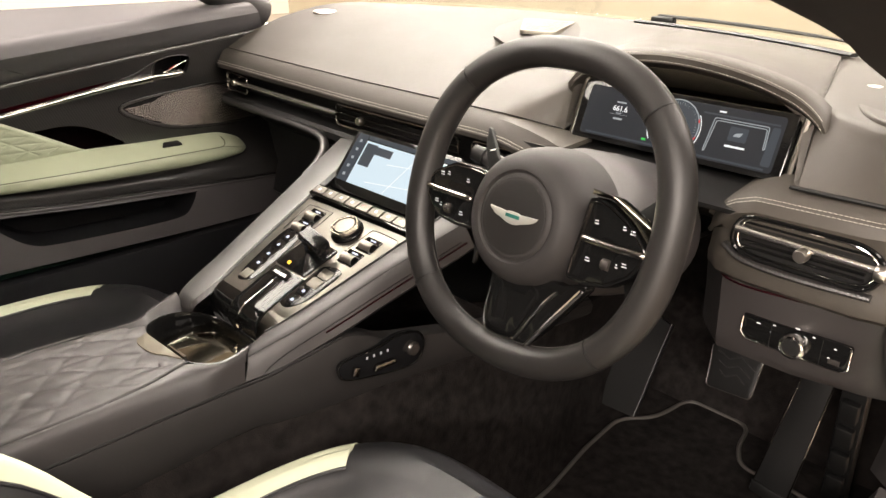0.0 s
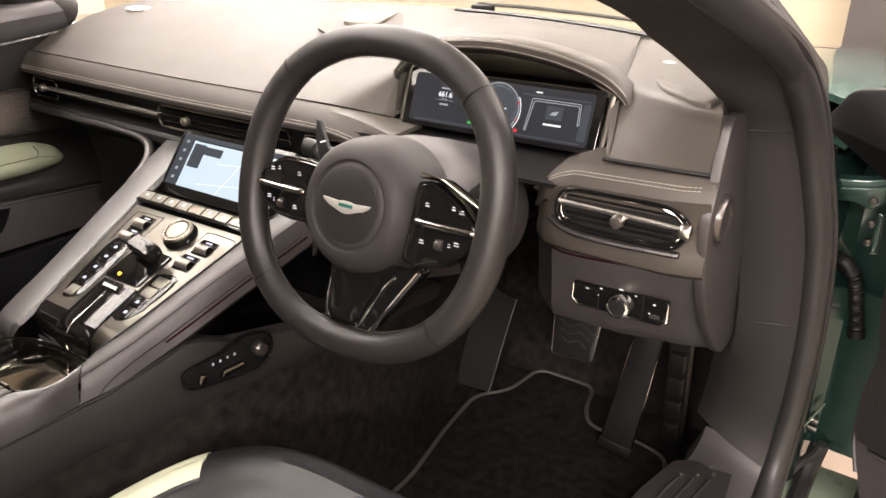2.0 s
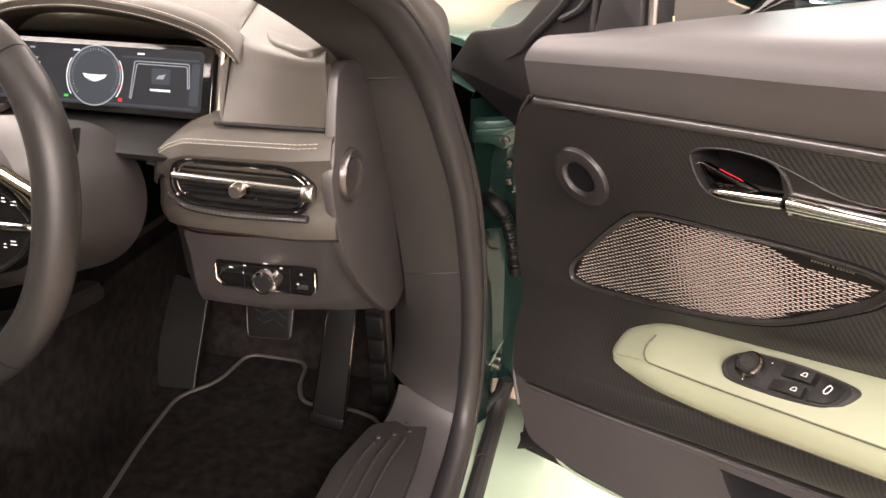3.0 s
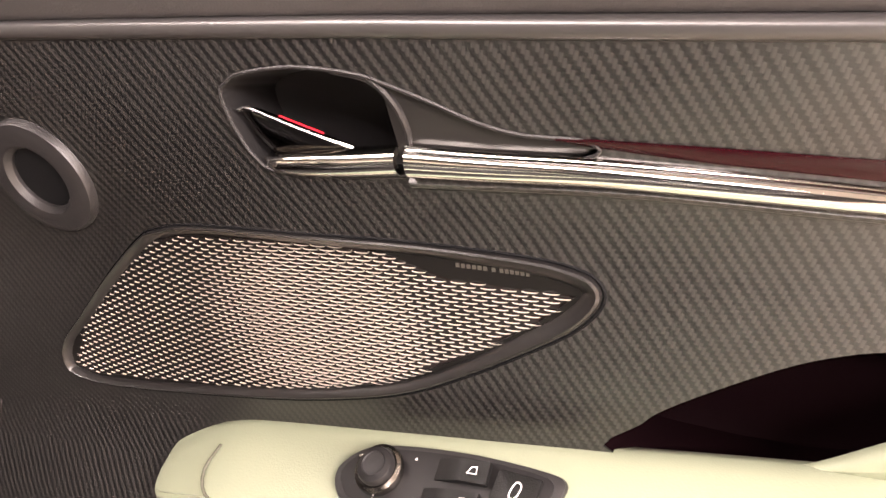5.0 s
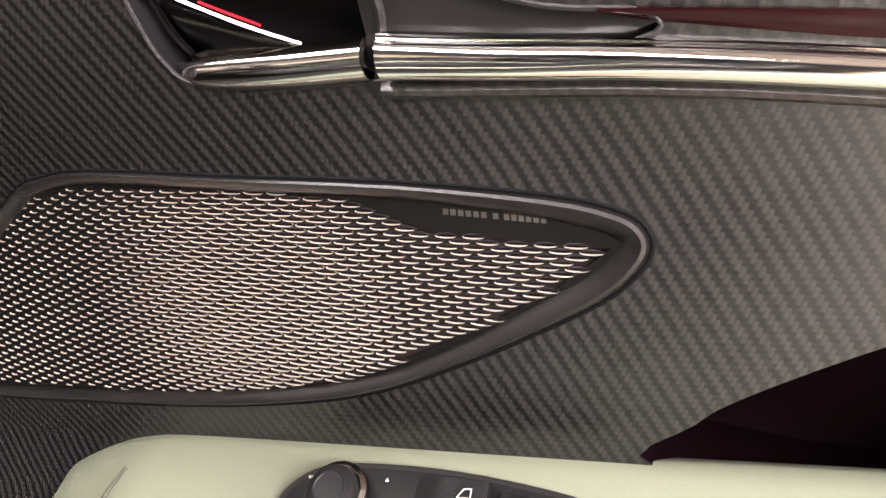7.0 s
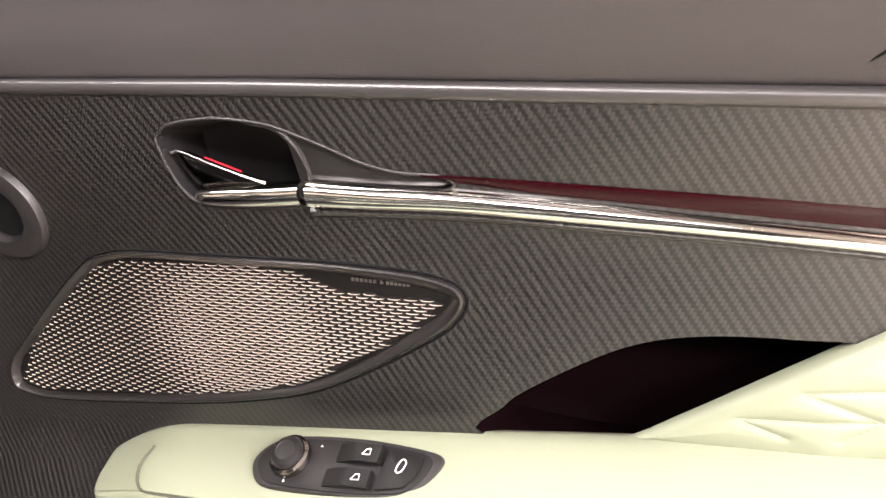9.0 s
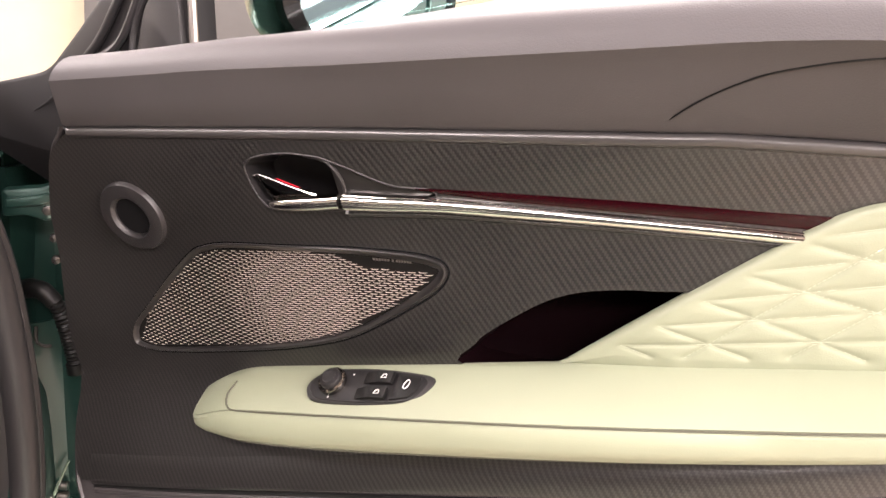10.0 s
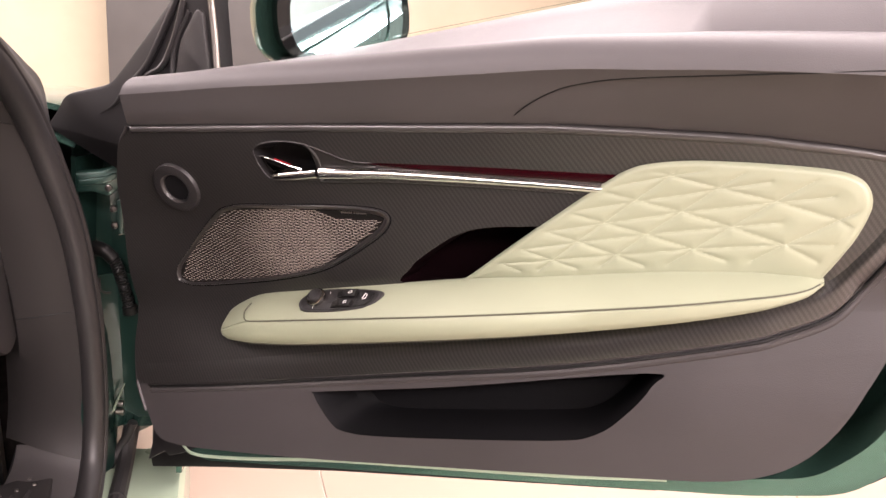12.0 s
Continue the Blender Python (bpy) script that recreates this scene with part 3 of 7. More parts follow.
                lip_f.append((a + 28, b + 28, b + 42, a + 42))
    heights = [0.0034, 0.0037, 0.0037, 0.0028]
    mesh = bpy.data.meshes.new("perforation")
    mesh.from_pydata([(x, y, bow(y) + heights[(k // 14) % 4]) for k, (x, y) in enumerate(cell_v)], [], web_f + lip_f)
    ob = linked("perforation", mesh, SPKFRAME, spk, "black plate with bright-edged oval holes")
    mesh.materials.append(LIPMETAL)
    for k, p in enumerate(mesh.polygons):
        p.material_index = 0 if k < len(web_f) else 1
    tagged(ob, kind="stuff")
    part("speaker_cloth", bent(plate(sheet, 0.0008, 0.001)), SPKCLOTH, spk)

    # tweeter ring near the hinge
    m = Matrix.Translation((0.0395 * s, -0.0815, bow(-0.0815) + 0.0075)) @ Matrix.Rotation(radians(22), 4, "X")
    part("vent_ring", lathe([(0.0185, -0.02), (0.0185, 0.001), (0.021, 0.004), (0.027, 0.0045), (0.033, 0.003), (0.0345, 0.0), (0.0345, -0.01)], m, 40), PLASTIC, door, "round dark bezel")
    part("vent_tube", lathe([(0.0001, -0.03), (0.015, -0.03), (0.0165, -0.012), (0.0172, -0.0105), (0.0188, -0.001)], m, 32), POCKET, door)

    # lever, chrome strip, red strip
    strip_prof = [(-1.0, 0.001), (-0.97, 0.004), (-0.85, 0.0062), (-0.6, 0.0076), (-0.3, 0.0083), (0.0, 0.0085), (0.3, 0.0082), (0.52, 0.0074), (0.66, 0.0062), (0.74, 0.0056), (0.84, 0.0059), (0.93, 0.0054), (1.0, 0.003)]
    strip = []
    for a, b, w in ((0.2643, -0.0842, 0.0071), (0.3, -0.0886, 0.0064), (0.347, -0.0938, 0.0058), (0.4135, -0.1038, 0.0054), (0.474, -0.1137, 0.0047), (0.5715, -0.13, 0.0044), (0.63, -0.141, 0.0042)):
        strip.append([Vector((a * s, b + w * u, bow(b) + 0.004 + h)) for u, h in strip_prof])
    strip = [list(r) for r in zip(*[curve_pts(c, 5) for c in zip(*strip)])]
    part("chrome_strip", slab(strip, 0.002, (0, 0, 1)), CHROME, door, "bright chrome strip")
    lever = []
    for a, b, w, h in ((0.1885, -0.0805, 0.0025, 0.002), (0.193, -0.0815, 0.004, 0.005), (0.2, -0.0822, 0.0052, 0.0075), (0.215, -0.083, 0.0062, 0.0085), (0.235, -0.0837, 0.0065, 0.009), (0.2588, -0.0841, 0.0066, 0.009)):
        lever.append([Vector((a * s, b + w * math.sin(k * math.pi / 10), bow(b) + 0.002 + h * math.cos(k * math.pi / 10) ** 0.8)) for k in range(-5, 6)])
    lever = [list(r) for r in zip(*[curve_pts(c, 4) for c in zip(*lever)])]
    hd = part("door_handle", slab(lever, 0.003, (0, 0, 1)), CHROME, door, "bright chrome door release lever")
    blade = [(0.1838, -0.0562), (0.189, -0.0562), (0.232, -0.0768), (0.234, -0.083), (0.196, -0.083), (0.187, -0.069)]
    part("blade", bent(plate(rounded([(x * s, y) for x, y in blade], 0.003, 3), -0.006, 0.0, 0.0015), False), BLADE, hd, "upper face of the lever, darkened for its reflection")
    part("blade_edge", tube(curve_pts([(x * s, y, bow(y) + 0.0008) for x, y in ((0.1838, -0.0566), (0.189, -0.0562), (0.196, -0.0592), (0.212, -0.0672), (0.2235, -0.0725), (0.236, -0.0775))], 4), 0.0011, 8), CHROME, hd, "bright lever edge")
    # Reflection of the red lining, modelled as a thin red tube.
    part("red_reflection", tube(curve_pts([(x * s, y, bow(y) - 0.001) for x, y in ((0.203, -0.0608), (0.212, -0.0652), (0.2225, -0.0702))], 4), 0.0005, 6), REDREFLECT, hd, "red lining's reflection on the lever, drawn as a line")
    red = []
    for a, b, w in ((0.328, -0.0795, 0.0004), (0.345, -0.0825, 0.0016), (0.3845, -0.089, 0.003), (0.4757, -0.1035, 0.0042), (0.5713, -0.1192, 0.0046), (0.63, -0.129, 0.005)):
        red.append([Vector((a * s, b - w, bow(b) + 0.0055)), Vector((a * s, b, bow(b) + 0.0075)), Vector((a * s, b + w, bow(b) + 0.008))])
    part("red_strip", slab(red, 0.002, (0, 0, 1)), REDGLOSS, door, "dark red lacquer strip")
    rows = [[Vector((a * s, b + d, bow(b) + 0.006 + h)) for d, h in ((-0.0068, -0.003), (-0.006, 0.0005), (-0.0045, 0.0016), (-0.003, 0.0012), (-0.0015, 0.0))] for a, b in ((0.262, -0.0895), (0.347, -0.0968), (0.4135, -0.1063), (0.474, -0.1153), (0.5715, -0.1312), (0.63, -0.142))]
    part("strip_lip", slab([list(r) for r in zip(*[curve_pts(c, 5) for c in zip(*rows)])], 0.002, (0, 0, 1)), CARBON, door, "rolled carbon lip under the strip")

    # quilted insert
    q_out = S([(0.416, -0.226), (0.4223, -0.2193), (0.5104, -0.1689), (0.5889, -0.1262), (0.613, -0.1154), (0.6353, -0.111), (0.6716, -0.1115), (0.7107, -0.1165), (0.7663, -0.1262), (0.8014, -0.1349), (0.8183, -0.1456), (0.8245, -0.161), (0.8217, -0.1764), (0.8101, -0.199), (0.7958, -0.2189), (0.784, -0.2335), (0.772, -0.246), (0.74, -0.248), (0.68, -0.238), (0.6, -0.232), (0.5, -0.23)], 4)
    runs = [((0.6005, -0.1303), (0.6894, -0.1225)), ((0.5583, -0.1523), (0.7431, -0.1389)), ((0.5235, -0.1728), (0.6631, -0.1617), (0.7938, -0.1571)), ((0.4918, -0.191), (0.6259, -0.182), (0.7495, -0.1782)), ((0.4631, -0.2068), (0.6681, -0.1998), (0.7505, -0.2), (0.792, -0.2024)),
            ((0.6426, -0.1198), (0.6977, -0.1405), (0.7461, -0.1576), (0.7961, -0.179), (0.8059, -0.1875)), ((0.5914, -0.1357), (0.6631, -0.1617), (0.7058, -0.1795), (0.7505, -0.2), (0.7775, -0.2183)), ((0.552, -0.1548), (0.6259, -0.182), (0.6681, -0.1998), (0.6981, -0.2135)),
            ((0.5235, -0.1728), (0.5549, -0.1853), (0.5935, -0.2027), (0.6196, -0.2155)), ((0.4918, -0.191), (0.5263, -0.2054), (0.5492, -0.2154)), ((0.4631, -0.2068), (0.4851, -0.2158))]
    dotted = [((0.5076, -0.2155), (0.5549, -0.1853), (0.6206, -0.1458), (0.6606, -0.1217)), ((0.5751, -0.2136), (0.6259, -0.182), (0.6977, -0.1405), (0.7221, -0.128)), ((0.6428, -0.2148), (0.7058, -0.1795), (0.7461, -0.1576), (0.7813, -0.1401)), ((0.7206, -0.2145), (0.7505, -0.2), (0.7961, -0.179), (0.8129, -0.1725))]
    lines = [(p, q) for run in runs + dotted for p, q in zip(run, run[1:])]

    def to_lines(P, segs):
        """Distance from each point to the nearest of the line pieces."""
        best = np.full(P.shape[:-1], 1.0)
        for p, q in segs:
            p, d = np.array(p), np.array(q) - np.array(p)
            t = np.clip(((P - p) @ d) / max(1e-12, float(d @ d)), 0, 1)
            best = np.minimum(best, np.linalg.norm(P - p - t[..., None] * d, axis=-1))
        return best

    ol = [(p.x * s, p.y) for p in q_out]
    edges = list(zip(ol, ol[1:] + ol[:1]))
    cols, rws = 260, 104
    P = np.zeros((cols, rws, 2))
    a_lo, a_hi = min(p[0] for p in ol) + 0.0004, max(p[0] for p in ol) - 0.0004
    for i in range(cols):
        a = a_lo + (a_hi - a_lo) * i / (cols - 1)
        cross = [p[1] + (q[1] - p[1]) * (a - p[0]) / (q[0] - p[0]) for p, q in edges if (p[0] - a) * (q[0] - a) <= 0 and abs(p[0] - q[0]) > 1e-9]
        lo, hi = min(cross), max(cross)
        for j in range(rws):
            P[i, j] = (a, lo + (hi - lo) * (0.5 - 0.5 * math.cos(math.pi * j / (rws - 1))))
    rim = np.clip(to_lines(P, edges) / 0.007, 0, 1)
    thin = np.interp(P[..., 0], [0.42, 0.5], [0.5, 1.0])
    d = to_lines(P, lines)
    inside_ = np.clip((to_lines(P, edges) - 0.006) / 0.008, 0, 1)
    H = 0.013 * thin * np.sqrt(1 - (1 - rim) ** 2) + inside_ * (0.0018 * (1 - np.exp(-d / 0.0065)) - 0.0008 * np.exp(-(d / 0.0011) ** 2))
    rows = [[Vector((P[i, j, 0] * s, P[i, j, 1], bow(P[i, j, 1]) + H[i, j])) for j in range(rws)] for i in range(cols)]
    bm = bmesh.new()
    add_grid(bm, rows)
    quilt = part("quilted_insert", bm, GREEN, door, "pale green quilted leather insert", sharp=70)
    for k, run in enumerate(runs + dotted):
        pts = [Vector((*p, 0)).lerp(Vector((*q, 0)), m / 8) for p, q in zip(run, run[1:]) for m in range(9)]
        path = [(p.x * s, p.y, bow(p.y) + 0.0125 * float(np.interp(p.x, [0.42, 0.5], [0.5, 1.0]))) for p in pts]
        if k < len(runs):
            part("quilt_stitching", stitches(path, 0.0024, 0.0023, 0.00022), THREADG, quilt)
        else:
            part("quilt_stitching", stitches(path, 0.0034, 0.002, 0.0003), THREADG, quilt)
    # rolled edges of the carbon panel and the dark joint below it
    top = curve_pts([(a * s, b - 0.002, bow(b) + 0.0035) for a, b in ((0.008, 0.0005), (0.236, -0.0255), (0.309, -0.0345), (0.509, -0.0595), (0.561, -0.0665), (0.713, -0.0938), (0.768, -0.1065), (0.831, -0.1235), (0.864, -0.141), (0.876, -0.16))], 6)
    part("panel_top_edge", tube(top, 0.0044, 12), EDGELIT, door, "rolled carbon edge, lightened for its highlight")
    low = [(0.876, -0.162), (0.857, -0.19), (0.828, -0.226), (0.812, -0.245), (0.787, -0.269), (0.745, -0.2848), (0.697, -0.2962), (0.524, -0.3193), (0.312, -0.3336), (0.034, -0.3518), (-0.104, -0.3583)]
    band = []
    for p in curve_pts([(a, b, 0) for a, b in low], 6):
        fade = min(1.0, max(0.25, (p.x - 0.02) / 0.25))
        band.append([Vector((p.x * s, p.y + d, bow(p.y + d) + 0.0055 + h * fade)) for d, h in ((0.034, -0.002), (0.028, 0.002), (0.022, 0.005), (0.016, 0.0055), (0.01, 0.0035), (0.003, 0.0022), (-0.001, 0.0), (-0.003, -0.005))])
    part("panel_lower_edge", slab(band, 0.002, (0, 0, 1)), CARBON, door, "rolled carbon lower edge")
    part("lower_panel_roll", tube(curve_pts([(a * s, b - 0.0115, bow(b - 0.011) - 0.0015) for a, b in low[1:]], 6), 0.0042, 10), LITLEATHER, door)
    part("panel_joint", tube(curve_pts([(a * s, b - 0.0065, bow(b - 0.006) + 0.0005) for a, b in low[1:]], 6), 0.0022, 8), BLACKPL, door)
    # soft bead round the release handle
    bead = [(p.x, p.y, bow(p.y) + 0.006) for p in bowl]
    part("bowl_bead", tube(bead, 0.0009, 8, True), PLASTIC, door)
    tail = S([(0.2555, -0.0485), (0.2648, -0.053), (0.2819, -0.0615), (0.298, -0.0705), (0.3154, -0.0767), (0.34, -0.081), (0.336, -0.0865), (0.27, -0.0885), (0.2575, -0.083), (0.2625, -0.07), (0.2605, -0.058)], 3)
    part("handle_tail", bent(plate(tail, 0.0, 0.0035, 0.0015), False), SPKRIM, door, "dark satin tail of the handle recess")
    fold = curve_pts([(x * s, y, bow(y) + h) for x, y, h in ((0.24, -0.0445, 0.004), (0.2555, -0.0495, 0.0042), (0.2635, -0.0595, 0.0035), (0.266, -0.0705, 0.003), (0.2645, -0.0785, 0.002))], 5)
    part("tail_fold", tube(fold, 0.0018, 8), PLASTIC, door, "soft fold between recess and tail")

    # armrest
    aa = [0.036, 0.045, 0.06, 0.085, 0.11, 0.135, 0.2, 0.3, 0.43, 0.54, 0.645, 0.716, 0.75, 0.768, 0.778, 0.782]
    bt = np.interp(aa, [0.036, 0.045, 0.06, 0.085, 0.11, 0.135, 0.2, 0.32, 0.43, 0.54, 0.645, 0.716, 0.75, 0.775, 0.782], [-0.277, -0.266, -0.257, -0.2475, -0.2415, -0.239, -0.2365, -0.2325, -0.2285, -0.227, -0.226, -0.2285, -0.2325, -0.2352, -0.2365])
    bf = np.interp(aa, [0.036, 0.06, 0.085, 0.11, 0.15, 0.235, 0.43, 0.543, 0.654, 0.75, 0.774, 0.782], [-0.281, -0.276, -0.269, -0.263, -0.2585, -0.258, -0.2538, -0.2508, -0.2466, -0.242, -0.2395, -0.2395])
    bb = np.interp(aa, [0.036, 0.045, 0.06, 0.1, 0.16, 0.26, 0.4155, 0.534, 0.649, 0.716, 0.75, 0.769, 0.782], [-0.285, -0.2915, -0.2955, -0.2985, -0.2985, -0.296, -0.289, -0.282, -0.271, -0.2625, -0.255, -0.2495, -0.2445])
    cf = np.interp(aa, [0.036, 0.045, 0.06, 0.1, 0.16, 0.44, 0.645, 0.74, 0.768, 0.782], [-0.062, -0.05, -0.038, -0.024, -0.014, -0.008, -0.01, -0.02, -0.034, -0.06])
    rows = []
    for a, t_, f_, b_, c_ in zip(aa, bt, bf, bb, cf):
        base_c = -0.078
        w = c_ - base_c
        up = min(1.0, w / 0.055)
        prof = [(t_ - 0.004 * up, base_c), (t_ + 0.0025 * up, base_c + 0.07 * w), (t_ + 0.005 * up, base_c + 0.2 * w), (t_ + 0.0042 * up, base_c + 0.36 * w), (t_ * 0.75 + f_ * 0.25 + 0.003 * up, base_c + 0.56 * w), (t_ * 0.4 + f_ * 0.6 + 0.0025 * up, base_c + 0.82 * w), (f_ + 0.001, c_), (f_ - 0.0006, c_ - 0.0012), (f_ * 0.9 + b_ * 0.1, c_ + 0.0015), (f_ * 0.5 + b_ * 0.5, c_ + 0.001), (f_ * 0.2 + b_ * 0.8, c_ - 0.005), (b_ + 0.002, base_c + 0.68 * w), (b_, base_c + 0.5 * w), (b_ + 0.001, base_c)]
        rows.append([Vector((a * s, b, c)) for b, c in prof])
    rows = [list(r) for r in zip(*[curve_pts(c, 4) for c in zip(*rows)])]
    bm = bmesh.new()
    V = add_grid(bm, rows)
    bm.faces.new(V[0])
    bm.faces.new(list(reversed(V[-1])))
    arm = part("armrest", bm, GREEN, door, "pale green leather armrest", sharp=50)
    w3 = cf[4] + 0.078
    start = [(0.108 * s, 0.75 * bt[4] + 0.25 * bf[4] + 0.0034, -0.078 + 0.56 * w3), (0.107 * s, 0.4 * bt[4] + 0.6 * bf[4] + 0.003, -0.078 + 0.82 * w3), (0.115 * s, 0.07 * bt[4] + 0.93 * bf[4] + 0.0018, -0.0775 + w3)]
    line = curve_pts(start + [(a * s, f - 0.0003, c + 0.0002) for a, f, c in list(zip(aa, bf, cf))[5:-1]], 3)
    part("armrest_seam", tube(line, 0.0009, 6), SEAMGREEN, arm)
    line = curve_pts([(a * s, b + 0.006, c - 0.007) for a, b, c in list(zip(aa, bb, cf))[3:-2]], 3)
    part("armrest_seam", tube(line, 0.0008, 6), SEAMGREEN, arm)
    line = curve_pts([(a * s, f * 0.9 + t_ * 0.1 + 0.0012, c - 0.0045) for a, f, c, t_ in list(zip(aa, bf, cf, bt))[4:-2]], 3)
    part("stitching", stitches(line), THREADG, arm)

    # switches, on the slope of the armrest
    slope = Matrix(((0.97, 0, 0, 0.0115 * s), (0, 0.5935, 0.8048, -0.2248), (0, -0.8048, 0.5935, -0.0556), (0, 0, 0, 1)))
    if driver:
        sw = part("switch_panel", plate(curve_pts([(x, y, 0) for x, y in ((0.1925, -0.0255), (0.204, -0.0138), (0.224, -0.0095), (0.263, -0.009), (0.3, -0.0125), (0.3135, -0.0165), (0.3125, -0.0265), (0.304, -0.0375), (0.286, -0.0425), (0.249, -0.0445), (0.209, -0.0435), (0.196, -0.0375))], 4, True), -0.006, 0.0035, 0.0022), PLASTIC, arm, "dark switch panel with mirror knob")
        sw.matrix_basis = slope

        def on(name, bm, mat, lab=""):
            ob = part(name, bm, mat, arm, lab)
            ob.matrix_basis = slope
            return ob

        on("panel_inlay", plate(curve_pts([(x, y, 0) for x, y in ((0.1965, -0.026), (0.206, -0.0165), (0.225, -0.0125), (0.263, -0.012), (0.298, -0.0152), (0.308, -0.019), (0.3075, -0.027), (0.3, -0.037), (0.284, -0.0415), (0.249, -0.043), (0.211, -0.0415), (0.2, -0.0355))], 4, True), 0.003, 0.0042, 0.0005), SAILBLACK)
        km = Matrix.Translation((0.2195, -0.0255, 0.004))
        on("mirror_knob", lathe([(0.0124, 0.0), (0.013, 0.0025), (0.0126, 0.005), (0.0108, 0.0062), (0.0094, 0.0055)], km, 40), DARKCHROME, "dark chrome ring of the mirror adjuster")
        on("mirror_knob_cap", lathe([(0.0096, 0.004), (0.0097, 0.0078), (0.009, 0.0095), (0.0062, 0.0106), (0.0058, 0.0102), (0.0001, 0.0108)], km, 40), SAILBLACK, "satin black mirror adjuster cap")
        for x0, x1, y0, y1 in ((0.249, 0.2775, -0.0255, -0.0145), (0.245, 0.2755, -0.0405, -0.03)):
            rows = []
            for k in range(9):
                t = k / 8
                rows.append([Vector((x0 + (x1 - x0) * t, y, 0.0042 + 0.0055 * math.sin(min(1, t * 1.25) * math.pi * 0.75) * (0.55 + 0.45 * t))) for y in (y0, y0 + 0.001, y1 - 0.001, y1)])
            on("window_switch", slab(rows, 0.003, (0, 0, 1)), BLACKPL)
            xm, ym = x1 - 0.008, (y0 + y1) / 2
            on("window_symbol", tube([(xm - 0.0024, ym - 0.0016, 0.0089), (xm + 0.0025, ym - 0.0016, 0.0089), (xm + 0.0022, ym + 0.0018, 0.0089), (xm - 0.0005, ym + 0.0016, 0.0089)], 0.0003, 5, True), WHITEMARK)
        on("boot_switch", plate(rounded([(0.2785, -0.0405), (0.2815, -0.0158), (0.304, -0.0185), (0.302, -0.03), (0.296, -0.0375)], 0.002), 0.004, 0.006, 0.0008), BLACKPL)
        on("boot_symbol", tube(curve_pts([(0.2893, -0.0285, 0.0064), (0.2905, -0.0235, 0.0064), (0.2925, -0.0215, 0.0064), (0.2945, -0.0235, 0.0064), (0.2935, -0.0275, 0.0064), (0.2915, -0.0295, 0.0064)], 3, True), 0.00035, 5, True), WHITEMARK)
        for x, y in ((0.2365, -0.0165), (0.2195, -0.0395)):
            on("switch_mark", plate([(x - 0.0006, y - 0.0006), (x + 0.0008, y - 0.0004), (x, y + 0.0008)], 0.0042, 0.0046), WHITEMARK)
        on("switch_mark", plate([(0.2035, -0.0185), (0.2085, -0.0165), (0.2088, -0.0175), (0.204, -0.0195)], 0.0042, 0.0048), CHROME)
        # maker's mark on the speaker: plain bars
        for k, (w0, w1) in enumerate(((0.2705, 0.2862), (0.2876, 0.29), (0.2912, 0.3055))):
            n = 6 if k != 1 else 1
            for i in range(n):
                x0 = w0 + (w1 - w0) * i / n
                x1 = w0 + (w1 - w0) * (i + 0.72) / n
                b_ = -0.134 - 0.12 * (x0 - 0.2705)
                z = bow(b_) + 0.0034
                part("mark", plate([(x0, b_ - 0.001), (x1, b_ - 0.0011), (x1, b_ + 0.0009), (x0, b_ + 0.001)], z, z + 0.0003), SATIN, spk)
    else:
        sw = part("window_switch", plate(rounded([(-0.255, -0.03), (-0.205, -0.03), (-0.212, -0.016), (-0.248, -0.016)], 0.004), -0.002, 0.003, 0.001), BLACKPL, arm)
        sw.matrix_basis = slope
    return dict(quilt=quilt, arm=arm)


driver_door = thing("driver_door", DOOR_M, "open car door with carbon panel and pale green quilted armrest", "door")
card = door_card(driver_door, 1, True)
passenger_door = thing("passenger_door", Matrix.Translation((-0.7, 0.92, 0.94)) @ Matrix.Rotation(radians(90), 4, "Z") @ Matrix.Rotation(radians(90), 4, "X"), "closed car door with carbon panel and pale green armrest", "door")
door_card(passenger_door, -1, False)



